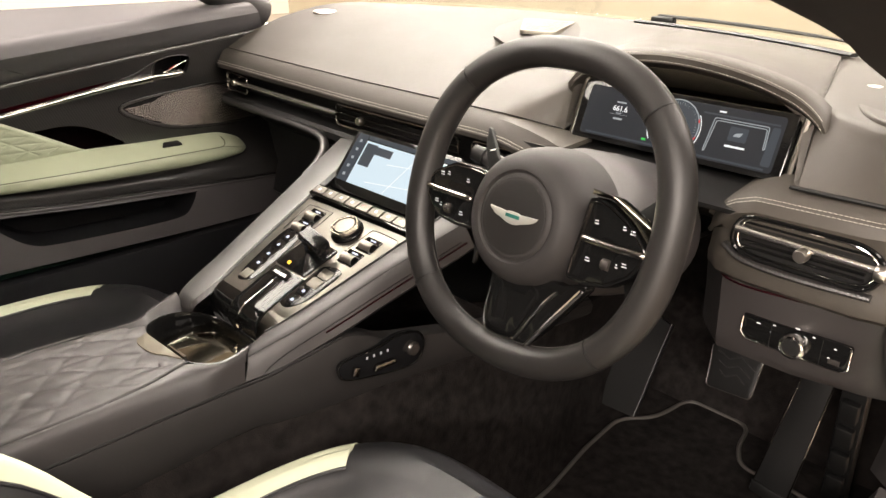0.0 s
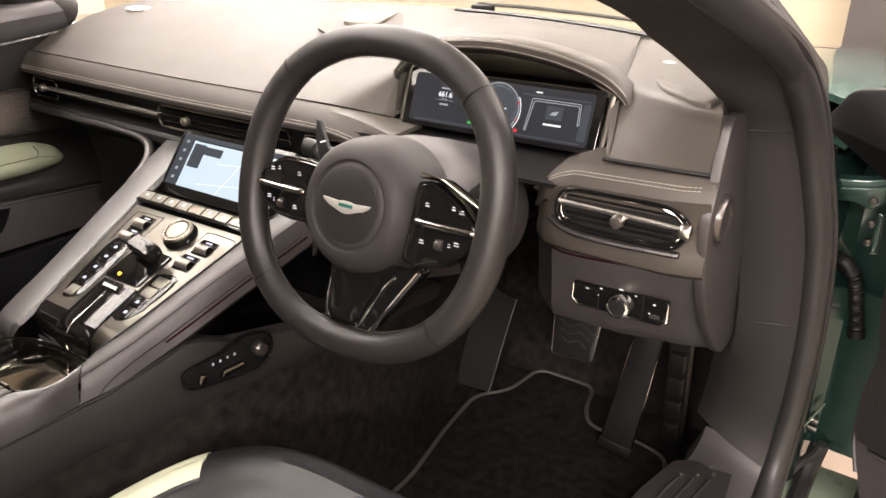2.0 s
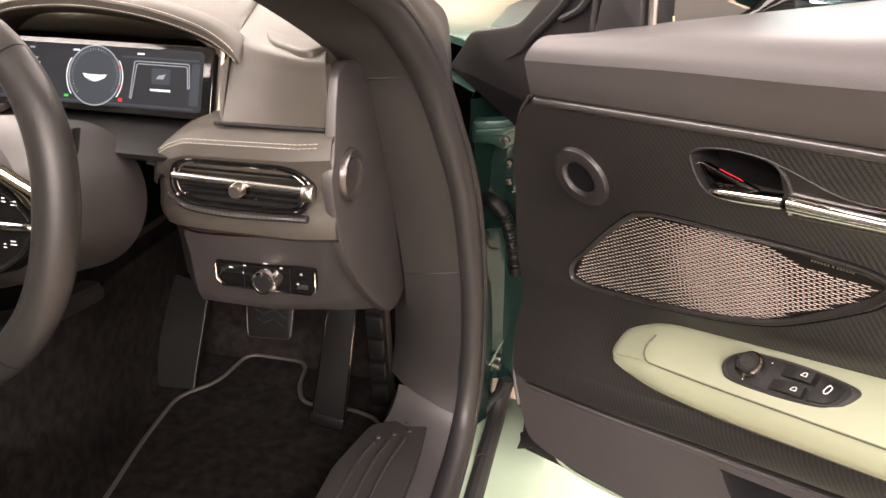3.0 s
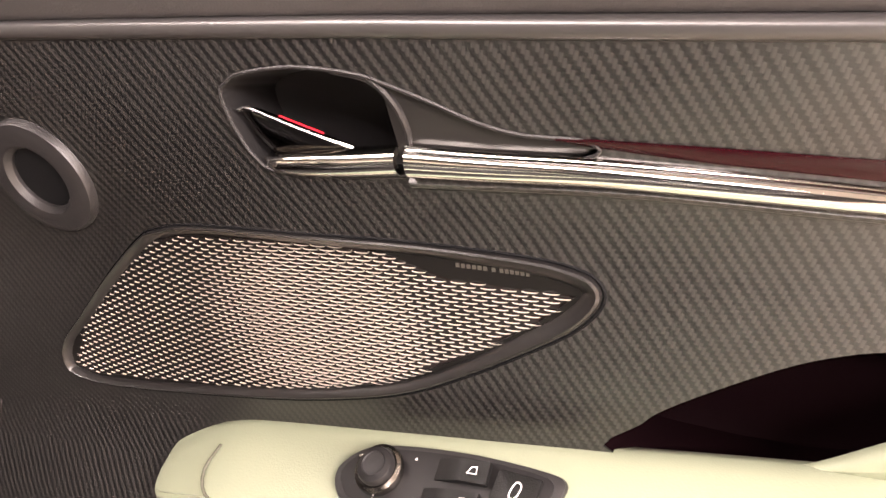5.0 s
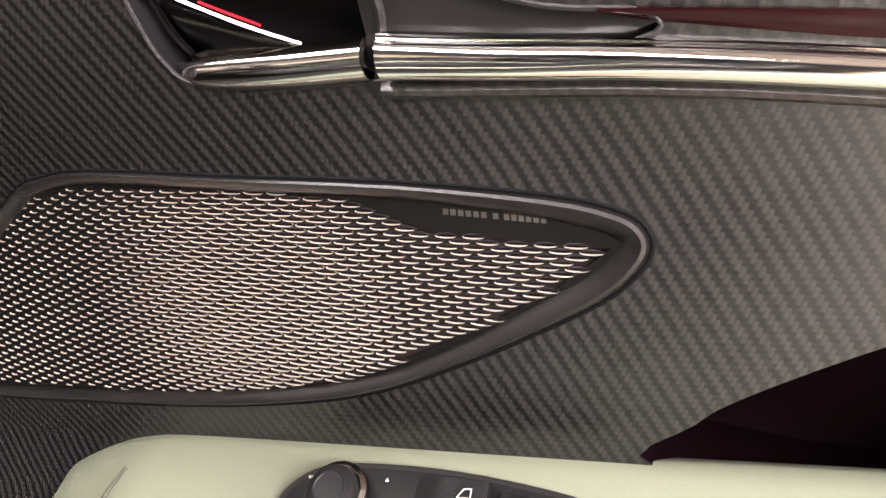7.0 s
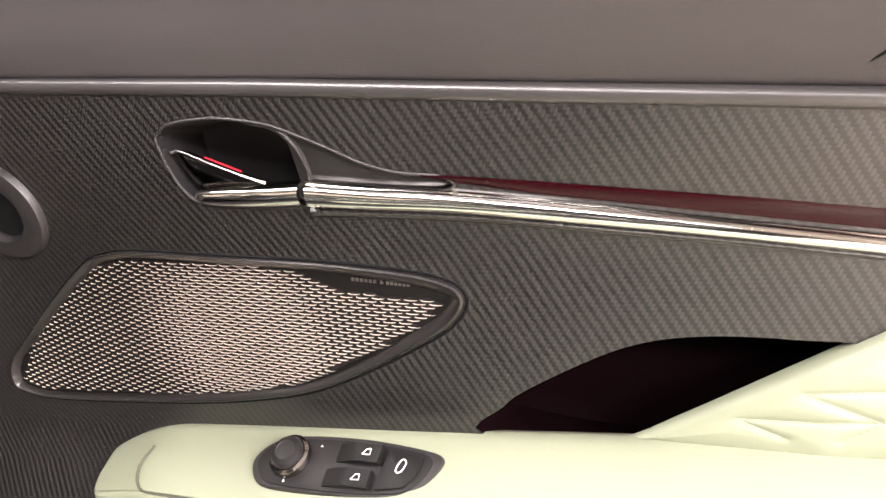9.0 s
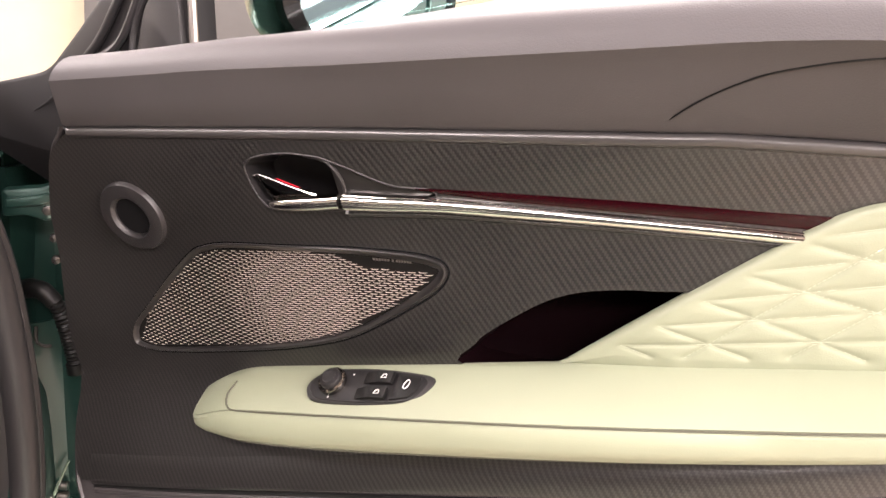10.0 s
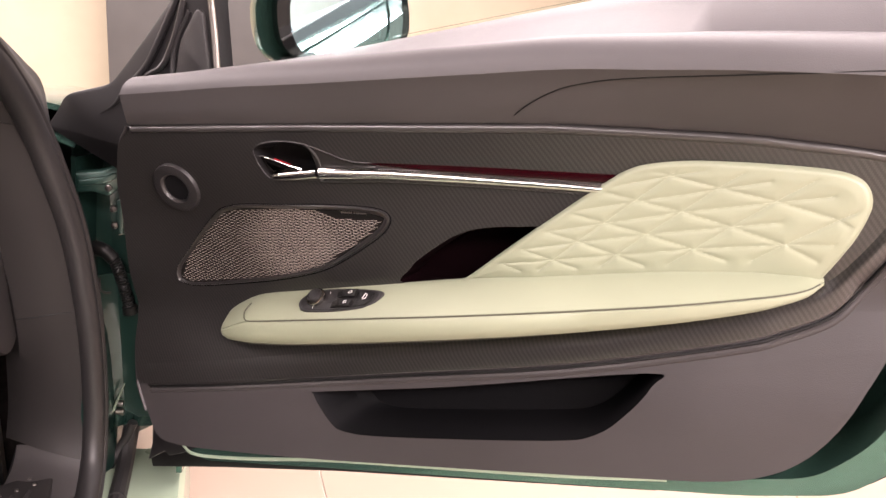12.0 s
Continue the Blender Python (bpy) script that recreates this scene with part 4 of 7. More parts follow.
def door_shell(door):
    """Painted outer skin, edge, sail panel, glass and mirror of the open door."""
    ol = [(0.03, 0.05), (0.3, 0.05), (0.95, 0.04), (1.0, -0.1), (0.96, -0.25), (0.9, -0.36), (0.855, -0.425), (0.8, -0.465), (0.7, -0.475), (0.3, -0.485), (-0.06, -0.495), (-0.095, -0.475), (-0.1, -0.3), (-0.085, -0.1), (-0.04, 0.03)]
    pts = rounded([(x, y) for x, y in ol], 0.025, 4)
    bm = plate(pts, -0.22, -0.15, 0.01)
    add_ring_plate(bm, [Vector((p.x * 0.985 + 0.004, p.y * 0.985)) for p in pts], [Vector((p.x * 0.93 + 0.02, p.y * 0.93 - 0.01)) for p in pts], -0.15, -0.07)
    part("outer_skin", bm, GREENPAINT, door, "dark green painted door shell")
    part("lower_skin_edge", plate([(-0.2, -0.525), (-0.05, -0.514), (0.162, -0.502), (0.6, -0.488), (0.6, -0.466), (0.16, -0.478), (-0.05, -0.486), (-0.2, -0.5)], -0.125, -0.1, 0.003), BLACKPL, door, "black underside of the door")
    lip = curve_pts([(0.93, -0.2, -0.05), (0.885, -0.33, -0.06), (0.84, -0.415, -0.075), (0.78, -0.455, -0.085), (0.66, -0.467, -0.09), (0.3, -0.475, -0.09), (-0.05, -0.487, -0.09)], 6)
    part("door_edge_seal", tube(lip, 0.007, 8), RUBBER, door, "black rubber edge seal")
    flap = [(-0.128, -0.425), (-0.078, -0.446), (-0.06, -0.466), (-0.085, -0.474), (-0.107, -0.479), (-0.115, -0.472), (-0.152, -0.488), (-0.138, -0.46)]
    part("corner_flap", plate([(x, y) for x, y in flap], -0.08, -0.055, 0.003), SAILBLACK, door, "black rubber corner flap")
    edge = [(-0.076, -0.456, -0.055), (-0.05, -0.472, -0.055), (0.05, -0.471, -0.056), (0.2, -0.463, -0.058), (0.5, -0.458, -0.06), (0.62, -0.455, -0.066)]
    part("lower_edge", tube(curve_pts(edge, 5), [0.0015] + [0.0026] * 20 + [0.002] * 5, 8, False, 0.6), TRIMSHINE, door, "lower edge, paled for its sheen")


door_shell(driver_door)
# ---- steering wheel ----
WHEEL_M = pose(0.381, 0.582, 0.877, 73, 0, 0)


def steering_wheel():
    w = thing("steering_wheel", WHEEL_M, "dark leather steering wheel with gloss black spokes", "steering wheel")
    path, rad = [], []
    for k in range(96):
        t = k * 2 * math.pi / 96
        x, y = math.cos(t), math.sin(t)
        e = 2.25
        r = 0.167 / (abs(x) ** e + abs(y) ** e) ** (1 / e)
        path.append((r * x, r * y, 0))
        rad.append(0.0172 + 0.002 * abs(x) ** 3)
    rim = part("rim", tube(path, rad, 18, True, 0.92), RIM, w, "smooth dark leather rim")
    for deg in (44, 136, 224, 316):
        i = round(deg / 360 * 96) % 96
        p, q = Vector(path[i]), Vector(path[(i + 1) % 96])
        m = Matrix.Translation(p) @ (q - p).to_track_quat("Z", "Y").to_matrix().to_4x4()
        part("seam", lathe([(0.0165, -0.0005), (rad[i] + 0.0003, -0.0005), (rad[i] + 0.0003, 0.0005), (0.0165, 0.0005)], m, 24), BLACKPL, rim)
    inner = [Vector(p) * ((Vector(p).length - 0.0178) / Vector(p).length) + Vector((0, 0, -0.003)) for p in path]
    part("rim_stitching", stitches(inner + inner[:1], 0.0055, 0.004, 0.0004), DARKTHREAD, rim)

    hm = Matrix.Translation((-0.002, -0.013, 0))
    hub = [(0.0, 0.0215), (0.03, 0.0218), (0.042, 0.022), (0.0455, 0.0214), (0.0475, 0.0195), (0.0492, 0.0196), (0.051, 0.0222), (0.056, 0.0218), (0.064, 0.018), (0.072, 0.008), (0.078, -0.01), (0.082, -0.035), (0.083, -0.06)]
    pad = part("airbag_cover", lathe(list(reversed(hub)), hm, 64), DIMLEATHER, w, "round leather centre pad")
    part("centre_disc", lathe([(0.0405, 0.0215), (0.041, 0.0226), (0.039, 0.0232), (0.0001, 0.0234)], hm, 48), RIM, pad, "darker round centre disc")
    wing = [(0.0, -0.008), (0.007, -0.0072), (0.0125, -0.005), (0.024, -0.0018), (0.031, 0.0025), (0.033, 0.006), (0.02, 0.0052), (0.01, 0.0045), (0.006, 0.0058), (0.0, 0.0058)]
    ol = [(x, y) for x, y in wing] + [(-x, y) for x, y in reversed(wing[1:-1])]
    bd = part("badge", plate(ol, 0.0, 0.0022, 0.0006), BADGE, pad, "small metal wing-shaped badge")
    bd.matrix_basis = Matrix.Translation((-0.002, -0.0135, 0.0228))
    part("badge_bar", plate([(-0.0095, -0.001), (0.0095, -0.001), (0.0095, 0.0028), (-0.0095, 0.0028)], 0.0022, 0.0026), BADGEGREEN, bd)

    for sx in (-1, 1):
        shape = ((0.055, 0.024), (0.085, 0.026), (0.116, 0.025), (0.147, 0.008), (0.157, -0.008), (0.155, -0.018), (0.142, -0.034), (0.124, -0.045), (0.095, -0.048), (0.055, -0.045)) if sx < 0 else ((0.074, 0.03), (0.086, 0.032), (0.1, 0.029), (0.13, 0.013), (0.149, -0.004), (0.152, -0.016), (0.142, -0.036), (0.118, -0.054), (0.092, -0.06), (0.068, -0.058))
        ol = [(sx * x, y) for x, y in shape]
        sp = part("spoke", plate(rounded(ol, 0.006, 4), -0.014, 0.007, 0.003), GLOSS, w, "gloss black spoke with buttons")
        ol2 = [Vector((sx * 0.11 + (Vector(p).x - sx * 0.11) * 0.92, -0.011 + (Vector(p).y + 0.011) * 0.89, 0)) for p in rounded(ol, 0.006, 4)]
        part("spoke_trim", tube([(p.x, p.y, 0.0072) for p in ol2], 0.0006, 6, True), DARKCHROME, sp)
        if sx > 0:
            cap = rounded([(0.075, 0.036), (0.103, 0.036), (0.158, 0.012), (0.164, 0.0), (0.155, -0.004), (0.132, 0.016), (0.1, 0.0335)], 0.004, 4)
            part("spoke_shoulder", plate(cap, -0.012, 0.0095, 0.003), POLISHED, w, "polished dark upper arm of the spoke")
        part("switch_bar", tube(curve_pts([(sx * 0.078, -0.012, 0.007), (sx * 0.085, -0.012, 0.0095), (sx * 0.12, -0.0118, 0.0105), (sx * 0.146, -0.0112, 0.0095), (sx * 0.151, -0.011, 0.007)], 4), [0.0018] + [0.0038] * 15 + [0.0018], 12), DARKCHROME, sp, "dark chrome rocker bar")
        part("scroll_wheel", lathe([(0.0001, -0.0045), (0.0055, -0.0045), (0.006, -0.003), (0.006, 0.003), (0.0055, 0.0045), (0.0001, 0.0045)], Matrix.Translation((sx * 0.112, -0.031, 0.006)) @ Matrix.Rotation(radians(90), 4, "Y"), 24), DARKKNOB, sp)
        for x, y, wd in ((0.132, 0.006, 0.006), (0.122, 0.008, 0.004), (0.09, 0.006, 0.005), (0.132, -0.027, 0.006), (0.124, -0.03, 0.003), (0.09, -0.033, 0.006)):
            for k in range(2):
                part("symbol", plate([(sx * x - wd / 2, y - 0.0007 + k * 0.0028), (sx * x + wd / 2 - 0.001 * k, y - 0.0007 + k * 0.0028), (sx * x + wd / 2 - 0.001 * k, y + 0.0003 + k * 0.0028), (sx * x - wd / 2, y + 0.0003 + k * 0.0028)], 0.0071, 0.0074), MARKGLOW, sp)
    ol = [(-0.034, -0.066), (0.04, -0.066), (0.062, -0.07), (0.09, -0.058), (0.094, -0.064), (0.058, -0.118), (0.046, -0.134), (0.034, -0.148), (-0.02, -0.152), (-0.03, -0.144), (-0.031, -0.12)]
    low = part("lower_spoke", plate(rounded(ol, 0.006, 4), -0.018, -0.002, 0.003), GLOSS, w, "gloss black lower spoke")
    part("spoke_insert", plate(rounded([(-0.0235, -0.08), (0.03, -0.08), (0.04, -0.09), (0.022, -0.136), (0.012, -0.143), (-0.014, -0.143), (-0.022, -0.134)], 0.008, 4), -0.004, 0.0015, 0.002), GLOSS, low, "gloss black inset")
    part("spoke_edge", tube(curve_pts([(-0.0265, -0.1, 0.0), (-0.026, -0.13, 0.0005), (-0.018, -0.1465, 0.0005), (0.015, -0.147, 0.0005), (0.026, -0.138, 0.0005), (0.046, -0.098, 0.0), (0.06, -0.078, -0.001)], 5), 0.0017, 8), CHROME, low, "chrome edge line")
    part("spoke_edge", tube(curve_pts([(0.036, -0.15, -0.001), (0.058, -0.115, -0.001), (0.088, -0.068, -0.002)], 5), 0.0028, 8), CHROME, low, "chrome edge line")

    col = [(0.083, -0.055), (0.09, -0.075), (0.095, -0.1), (0.096, -0.15), (0.094, -0.235)]
    part("column_shroud", lathe(col, hm @ Matrix.Diagonal((1, 0.92, 1, 1)), 48), LEATHER, w, "dark leather column shroud")
    for sx in (-1, 1):
        bl = [(sx * x, y) for x, y in ((0.085, 0.0), (0.1, 0.0), (0.122, 0.02), (0.135, 0.05), (0.137, 0.072), (0.131, 0.07), (0.112, 0.04), (0.098, 0.026))]
        pd = part("paddle", plate(rounded(bl, 0.003, 3), -0.066, -0.06, 0.0015), BLACKPL, w, "dark shift paddle")
        part("paddle_mark", plate([(sx * 0.121 - 0.004, 0.043), (sx * 0.121 + 0.004, 0.046), (sx * 0.121 + 0.004, 0.0475), (sx * 0.121 - 0.004, 0.0445)], -0.06, -0.0596), WHITEMARK, pd)
        bl = [(sx * x, y) for x, y in ((0.09, -0.03), (0.118, -0.035), (0.119, -0.06), (0.11, -0.1), (0.106, -0.07))]
        part("paddle", plate(rounded(bl, 0.003, 3), -0.066, -0.06, 0.0015), BLACKPL, w)
        if sx < 0:
            st = part("stalk", tube(curve_pts([(sx * 0.06, 0.01, -0.11), (sx * 0.1, 0.02, -0.105), (sx * 0.165, 0.032, -0.095)], 4), [0.011] * 5 + [0.0115] * 3 + [0.009], 14), PLASTIC, w, "dark plastic column stalk")
            part("stalk_tip", tube([(sx * 0.16, 0.031, -0.096), (sx * 0.178, 0.034, -0.093)], [0.0125, 0.011], 14), BLACKPL, st)
    return w


steering_wheel()

# ---- dashboard ----
dash = thing("dashboard", Matrix.Identity(4), "grey leather dashboard with stitched edge and chrome vent strip", "dashboard")


def front_y(x):
    """Where the crease of the dash lies at a lateral place."""
    return float(np.interp(x, [-0.75, -0.2, 0.3, 0.75], [0.822, 0.8, 0.8, 0.812]))


def half_width(y):
    return 0.70 - 0.34 * max(0, y - 0.8)


def cowl_y(u):
    return 1.31 - 0.2 * abs(u) ** 2.4


HOOD = [(0.205, 0.955), (0.225, 0.975), (0.27, 1.0), (0.36, 1.01), (0.45, 1.003), (0.52, 0.986), (0.556, 0.966), (0.572, 0.945)]


def hood_z(x):
    return float(np.interp(x, [p[0] for p in HOOD], [p[1] for p in HOOD]))


def shoulder(u, x0):
    """A row of the pad beside the hood, where it rises steeply from the vent shelf."""
    x = x0 / 0.69 * 0.7
    yt = float(np.interp(x, [0.548, 0.6, 0.644, 0.67, 0.7], [0.985, 0.886, 0.842, 0.828, 0.822]))
    zt = 0.967
    yc = cowl_y(u)
    yb = 0.82
    pts = [(yb, 0.8935), (yb + (yt - yb) * 0.2, 0.912), (yb + (yt - yb) * 0.5, 0.938), (yb + (yt - yb) * 0.8, 0.957), (yt, zt), (yt + 0.03, 0.972), (yt + (yc - yt) * 0.5, 0.985), (yc, 0.997)]
    return [Vector((u * half_width(y), y, z)) for y, z in pts]


def recede(x):
    """How far the crease runs forward towards the display."""
    return min(1.0, max(0.0, (x - 0.12) / 0.095)) ** 2


def dash_pad():
    us = [-1 + k * 0.05 for k in range(41)]
    us = sorted(us + [0.19, 0.21, 0.23, 0.24, 0.26, 0.27, 0.28, 0.29, 0.3, 0.3108, 0.3122, 0.33, 0.81, 0.8215, 0.8225, 0.875, 0.925, 0.975])
    rows = []
    for u in us:
        x0 = u * 0.69
        hooded = 0.215 < x0 < 0.567
        if x0 >= 0.567:
            rows.append(shoulder(u, x0))
            continue
        y0 = 0.885 if hooded else front_y(x0) + 0.003 + 0.062 * recede(x0)
        z0 = hood_z(x0) if hooded else 0.9075 - 0.022 * recede(x0)
        yc = cowl_y(u)
        row = []
        for t in (0, 0.025, 0.07, 0.15, 0.4, 0.7, 0.9, 1.0):
            y = y0 + (yc - y0) * t
            zf = z0 + (0.997 - z0) * (1 - (1 - t) ** 2.2) + (0.012 * math.sin(min(1, t * 2) * math.pi) * min(1, (0.567 - x0) / 0.12) if hooded else 0)
            if not hooded and 0 < x0 < 0.3:
                zh = 0.963 + 0.034 * (1 - (1 - t) ** 2.2)
                zf += recede(x0) * (zh - zf) * math.sin(min(1, t / 0.16) * math.pi / 2)
            row.append(Vector((u * half_width(y), y, zf)))
        rows.append(row)
    rows = [curve_pts(r, 2) for r in rows]
    part("upper_pad", slab(rows, 0.012, (0, -0.3, 1)), LEATHER_TOP, dash, "smooth grey leather upper dash pad", sharp=75)
    rows = []
    for k in range(33):
        x = -0.7 + k * (0.96 / 32)
        y0 = front_y(x)
        dip = 0.03 * max(0, (x - 0.12) / 0.14) ** 2
        prof = [(y0 + 0.004 + 0.062 * recede(x), 0.9055 - 0.022 * recede(x)), (y0 - 0.006, 0.9 - dip * 0.7), (y0 - 0.016, 0.886 - dip), (y0 - 0.022, 0.873 - dip), (y0 - 0.02, 0.866 - dip), (y0 + 0.012, 0.862 - dip)]
        rows.append([Vector((x, y, z)) for y, z in prof])
    band = part("stitched_band", slab(rows, 0.008, (0, -1, 0.3)), LEATHER_TOP, dash, "grey leather band with double stitching")
    for dz, dy in ((0.8805, -0.0195), (0.8765, -0.0213)):
        line = [(x, front_y(x) + dy - 0.0012, dz - 0.03 * max(0, (x - 0.12) / 0.14) ** 2) for x in [-0.7 + k * 0.03 for k in range(32)]]
        part("stitching", stitches(line, 0.0056, 0.004, 0.0005), THREAD, band)
    rows = []
    for k in range(33):
        x = -0.71 + k * (0.95 / 32)
        y0 = front_y(x)
        prof = [(y0 - 0.016, 0.867), (y0 + 0.03, 0.862), (y0 + 0.035, 0.84), (y0 + 0.03, 0.812), (y0 - 0.008, 0.806), (y0 - 0.014, 0.8), (y0 - 0.014, 0.788), (y0 - 0.002, 0.778), (y0 + 0.05, 0.765), (y0 + 0.1, 0.72), (y0 + 0.12, 0.62)] + ([(y0 + 0.1, 0.55), (y0 + 0.25, 0.4), (y0 + 0.55, 0.3)] if x < -0.12 else [(y0 + 0.2, 0.6), (y0 + 0.4, 0.6), (y0 + 0.6, 0.6)])
        rows.append([Vector((x, y, z)) for y, z in prof])
    part("lower_dash", slab(rows, 0.012, (0, -1, 0)), BLACKPL, dash, "dark lower dash and glovebox")
    wing = curve_pts([(-0.7, front_y(-0.7) - 0.012, 0.794), (-0.5, front_y(-0.5) - 0.016, 0.794), (-0.36, 0.79, 0.793), (-0.295, 0.782, 0.789), (-0.262, 0.766, 0.778), (-0.246, 0.74, 0.76), (-0.232, 0.7, 0.742)], 6)
    part("dash_wing", tube(wing, 0.0085, 12, False, 0.8), CARBON, dash, "carbon edge that bends into the console")
    part("glovebox_line", tube([(x, front_y(x) + 0.098, 0.72) for x in (-0.7, -0.5, -0.36, -0.31)], 0.0025, 8), BLACKPL, dash)
    line = curve_pts([(x, front_y(x) - 0.006, 0.838) for x in (-0.685, -0.6, -0.4, -0.26)], 6)
    part("chrome_strip", tube(line, 0.0052, 12), SATINCHROME, dash, "long chrome vent strip")
    for xa, xb in ((-0.69, -0.6), (-0.262, 0.06), (0.09, 0.24)):
        fr = rounded([(xa, 0.818), (xb, 0.818), (xb, 0.856), (xa, 0.856)], 0.012, 4)
        v = part("air_vent", tube([(p.x, front_y(p.x) - 0.006, p.y) for p in fr], 0.0022, 8, True), DARKCHROME, dash, "slim dark air vent with chrome bar")
        for dz in (-0.011, 0.0, 0.011):
            part("vane", tube([(xa + 0.006, front_y(xa) + 0.002, 0.838 + dz), (xb - 0.006, front_y(xb) + 0.002, 0.838 + dz)], 0.0035 if dz else 0.0042, 8, False, 0.5), CHROME if dz == 0 else GLOSS, v)
        xm = (xa + xb) / 2 - (0.08 if xb == 0.06 else 0)
        part("knob", lathe([(0.0001, 0.0), (0.0065, 0.0), (0.0075, 0.002), (0.0075, 0.009), (0.006, 0.012), (0.0001, 0.0125)], Matrix.Translation((xm, front_y(xm) - 0.006, 0.838)) @ Matrix.Rotation(radians(90), 4, "X"), 20), SATIN, v)
    # raised centre loudspeaker near the windscreen
    sp = part("dash_speaker", slab([[Vector((x, y, z)) for x, y, z in r] for r in (
        [(-0.2, 1.2, 0.988), (-0.13, 1.23, 0.996), (-0.05, 1.25, 0.996), (0.01, 1.24, 0.988)],
        [(-0.16, 1.12, 0.988), (-0.1, 1.14, 1.002), (-0.01, 1.16, 1.002), (0.04, 1.15, 0.988)],
        [(-0.07, 1.01, 0.985), (-0.03, 1.03, 0.998), (0.04, 1.04, 0.998), (0.075, 1.04, 0.985)],
        [(0.0, 0.965, 0.982), (0.02, 0.975, 0.988), (0.06, 0.985, 0.988), (0.09, 0.99, 0.982)])], 0.006, (0, 0, 1)), LEATHER_TOP, dash, "low leather speaker cover on the dash")
    sp.location.z = -0.0045
    tri = rounded([(-0.12, 1.155), (-0.015, 1.18), (0.06, 1.02), (0.0, 1.0)], 0.012, 3)
    gr = part("speaker_grille", plate(tri, 0.996, 1.0025, 0.0008), SATINCAP, sp, "fine silver metal speaker grille")
    for i in range(15):
        for j in range(10):
            f, g = (i + 0.5) / 15, (j + 0.5 + (i % 2) * 0.5) / 10.5
            x = (-0.114 * (1 - g) + -0.018 * g) * (1 - f) + (0.002 * (1 - g) + 0.054 * g) * f
            y = (1.15 * (1 - g) + 1.172 * g) * (1 - f) + (1.008 * (1 - g) + 1.026 * g) * f
            part("hole", lathe([(0.0001, 0.0), (0.0024, 0.0), (0.0024, 0.0006), (0.0001, 0.0006)], Matrix.Translation((x, y, 1.0023)), 7), BLACKPL, gr)
    part("pad_joint", tube([(x, 0.8185, 0.8925 + 0.002 * (x - 0.56) / 0.13) for x in (0.562, 0.6, 0.64, 0.69)], 0.0026, 8), BLACKPL, dash)
    # demister slot and cowl under the windscreen
    line = curve_pts([(u * half_width(cowl_y(u) - 0.03), cowl_y(u) - 0.03, 0.9995) for u in (0.1, 0.3, 0.5, 0.7, 0.85)], 5)
    part("demister_slot", tube(line, 0.009, 8, False, 0.35), BLACKPL, dash, "dark demister slot")
    pod = [(0.507, 1.105), (0.548, 0.991), (0.6, 0.886), (0.644, 0.842), (0.665, 0.828), (0.68, 0.834), (0.682, 0.9), (0.65, 1.0), (0.59, 1.1)]
    part("tweeter_pod", plate(curve_pts([(x, y, 0) for x, y in pod], 4, True), 0.95, 0.9755, 0.004, 3), LEATHER_TOP, dash, "raised leather corner of the dash top")
    for sx in (-1, 1):
        m = Matrix.Translation((sx * 0.585, 1.02, 0.9745))
        part("tweeter", lathe([(0.033, -0.002), (0.034, 0.006), (0.028, 0.01), (0.02, 0.011), (0.0001, 0.012)], m, 32), SATIN, dash, "round metal tweeter")


dash_pad()


def flat_text(body, size, mat, parent, m, name="text"):
    ob = linked(name, text_mesh(body, size), mat, parent)
    ob.matrix_basis = m
    return ob


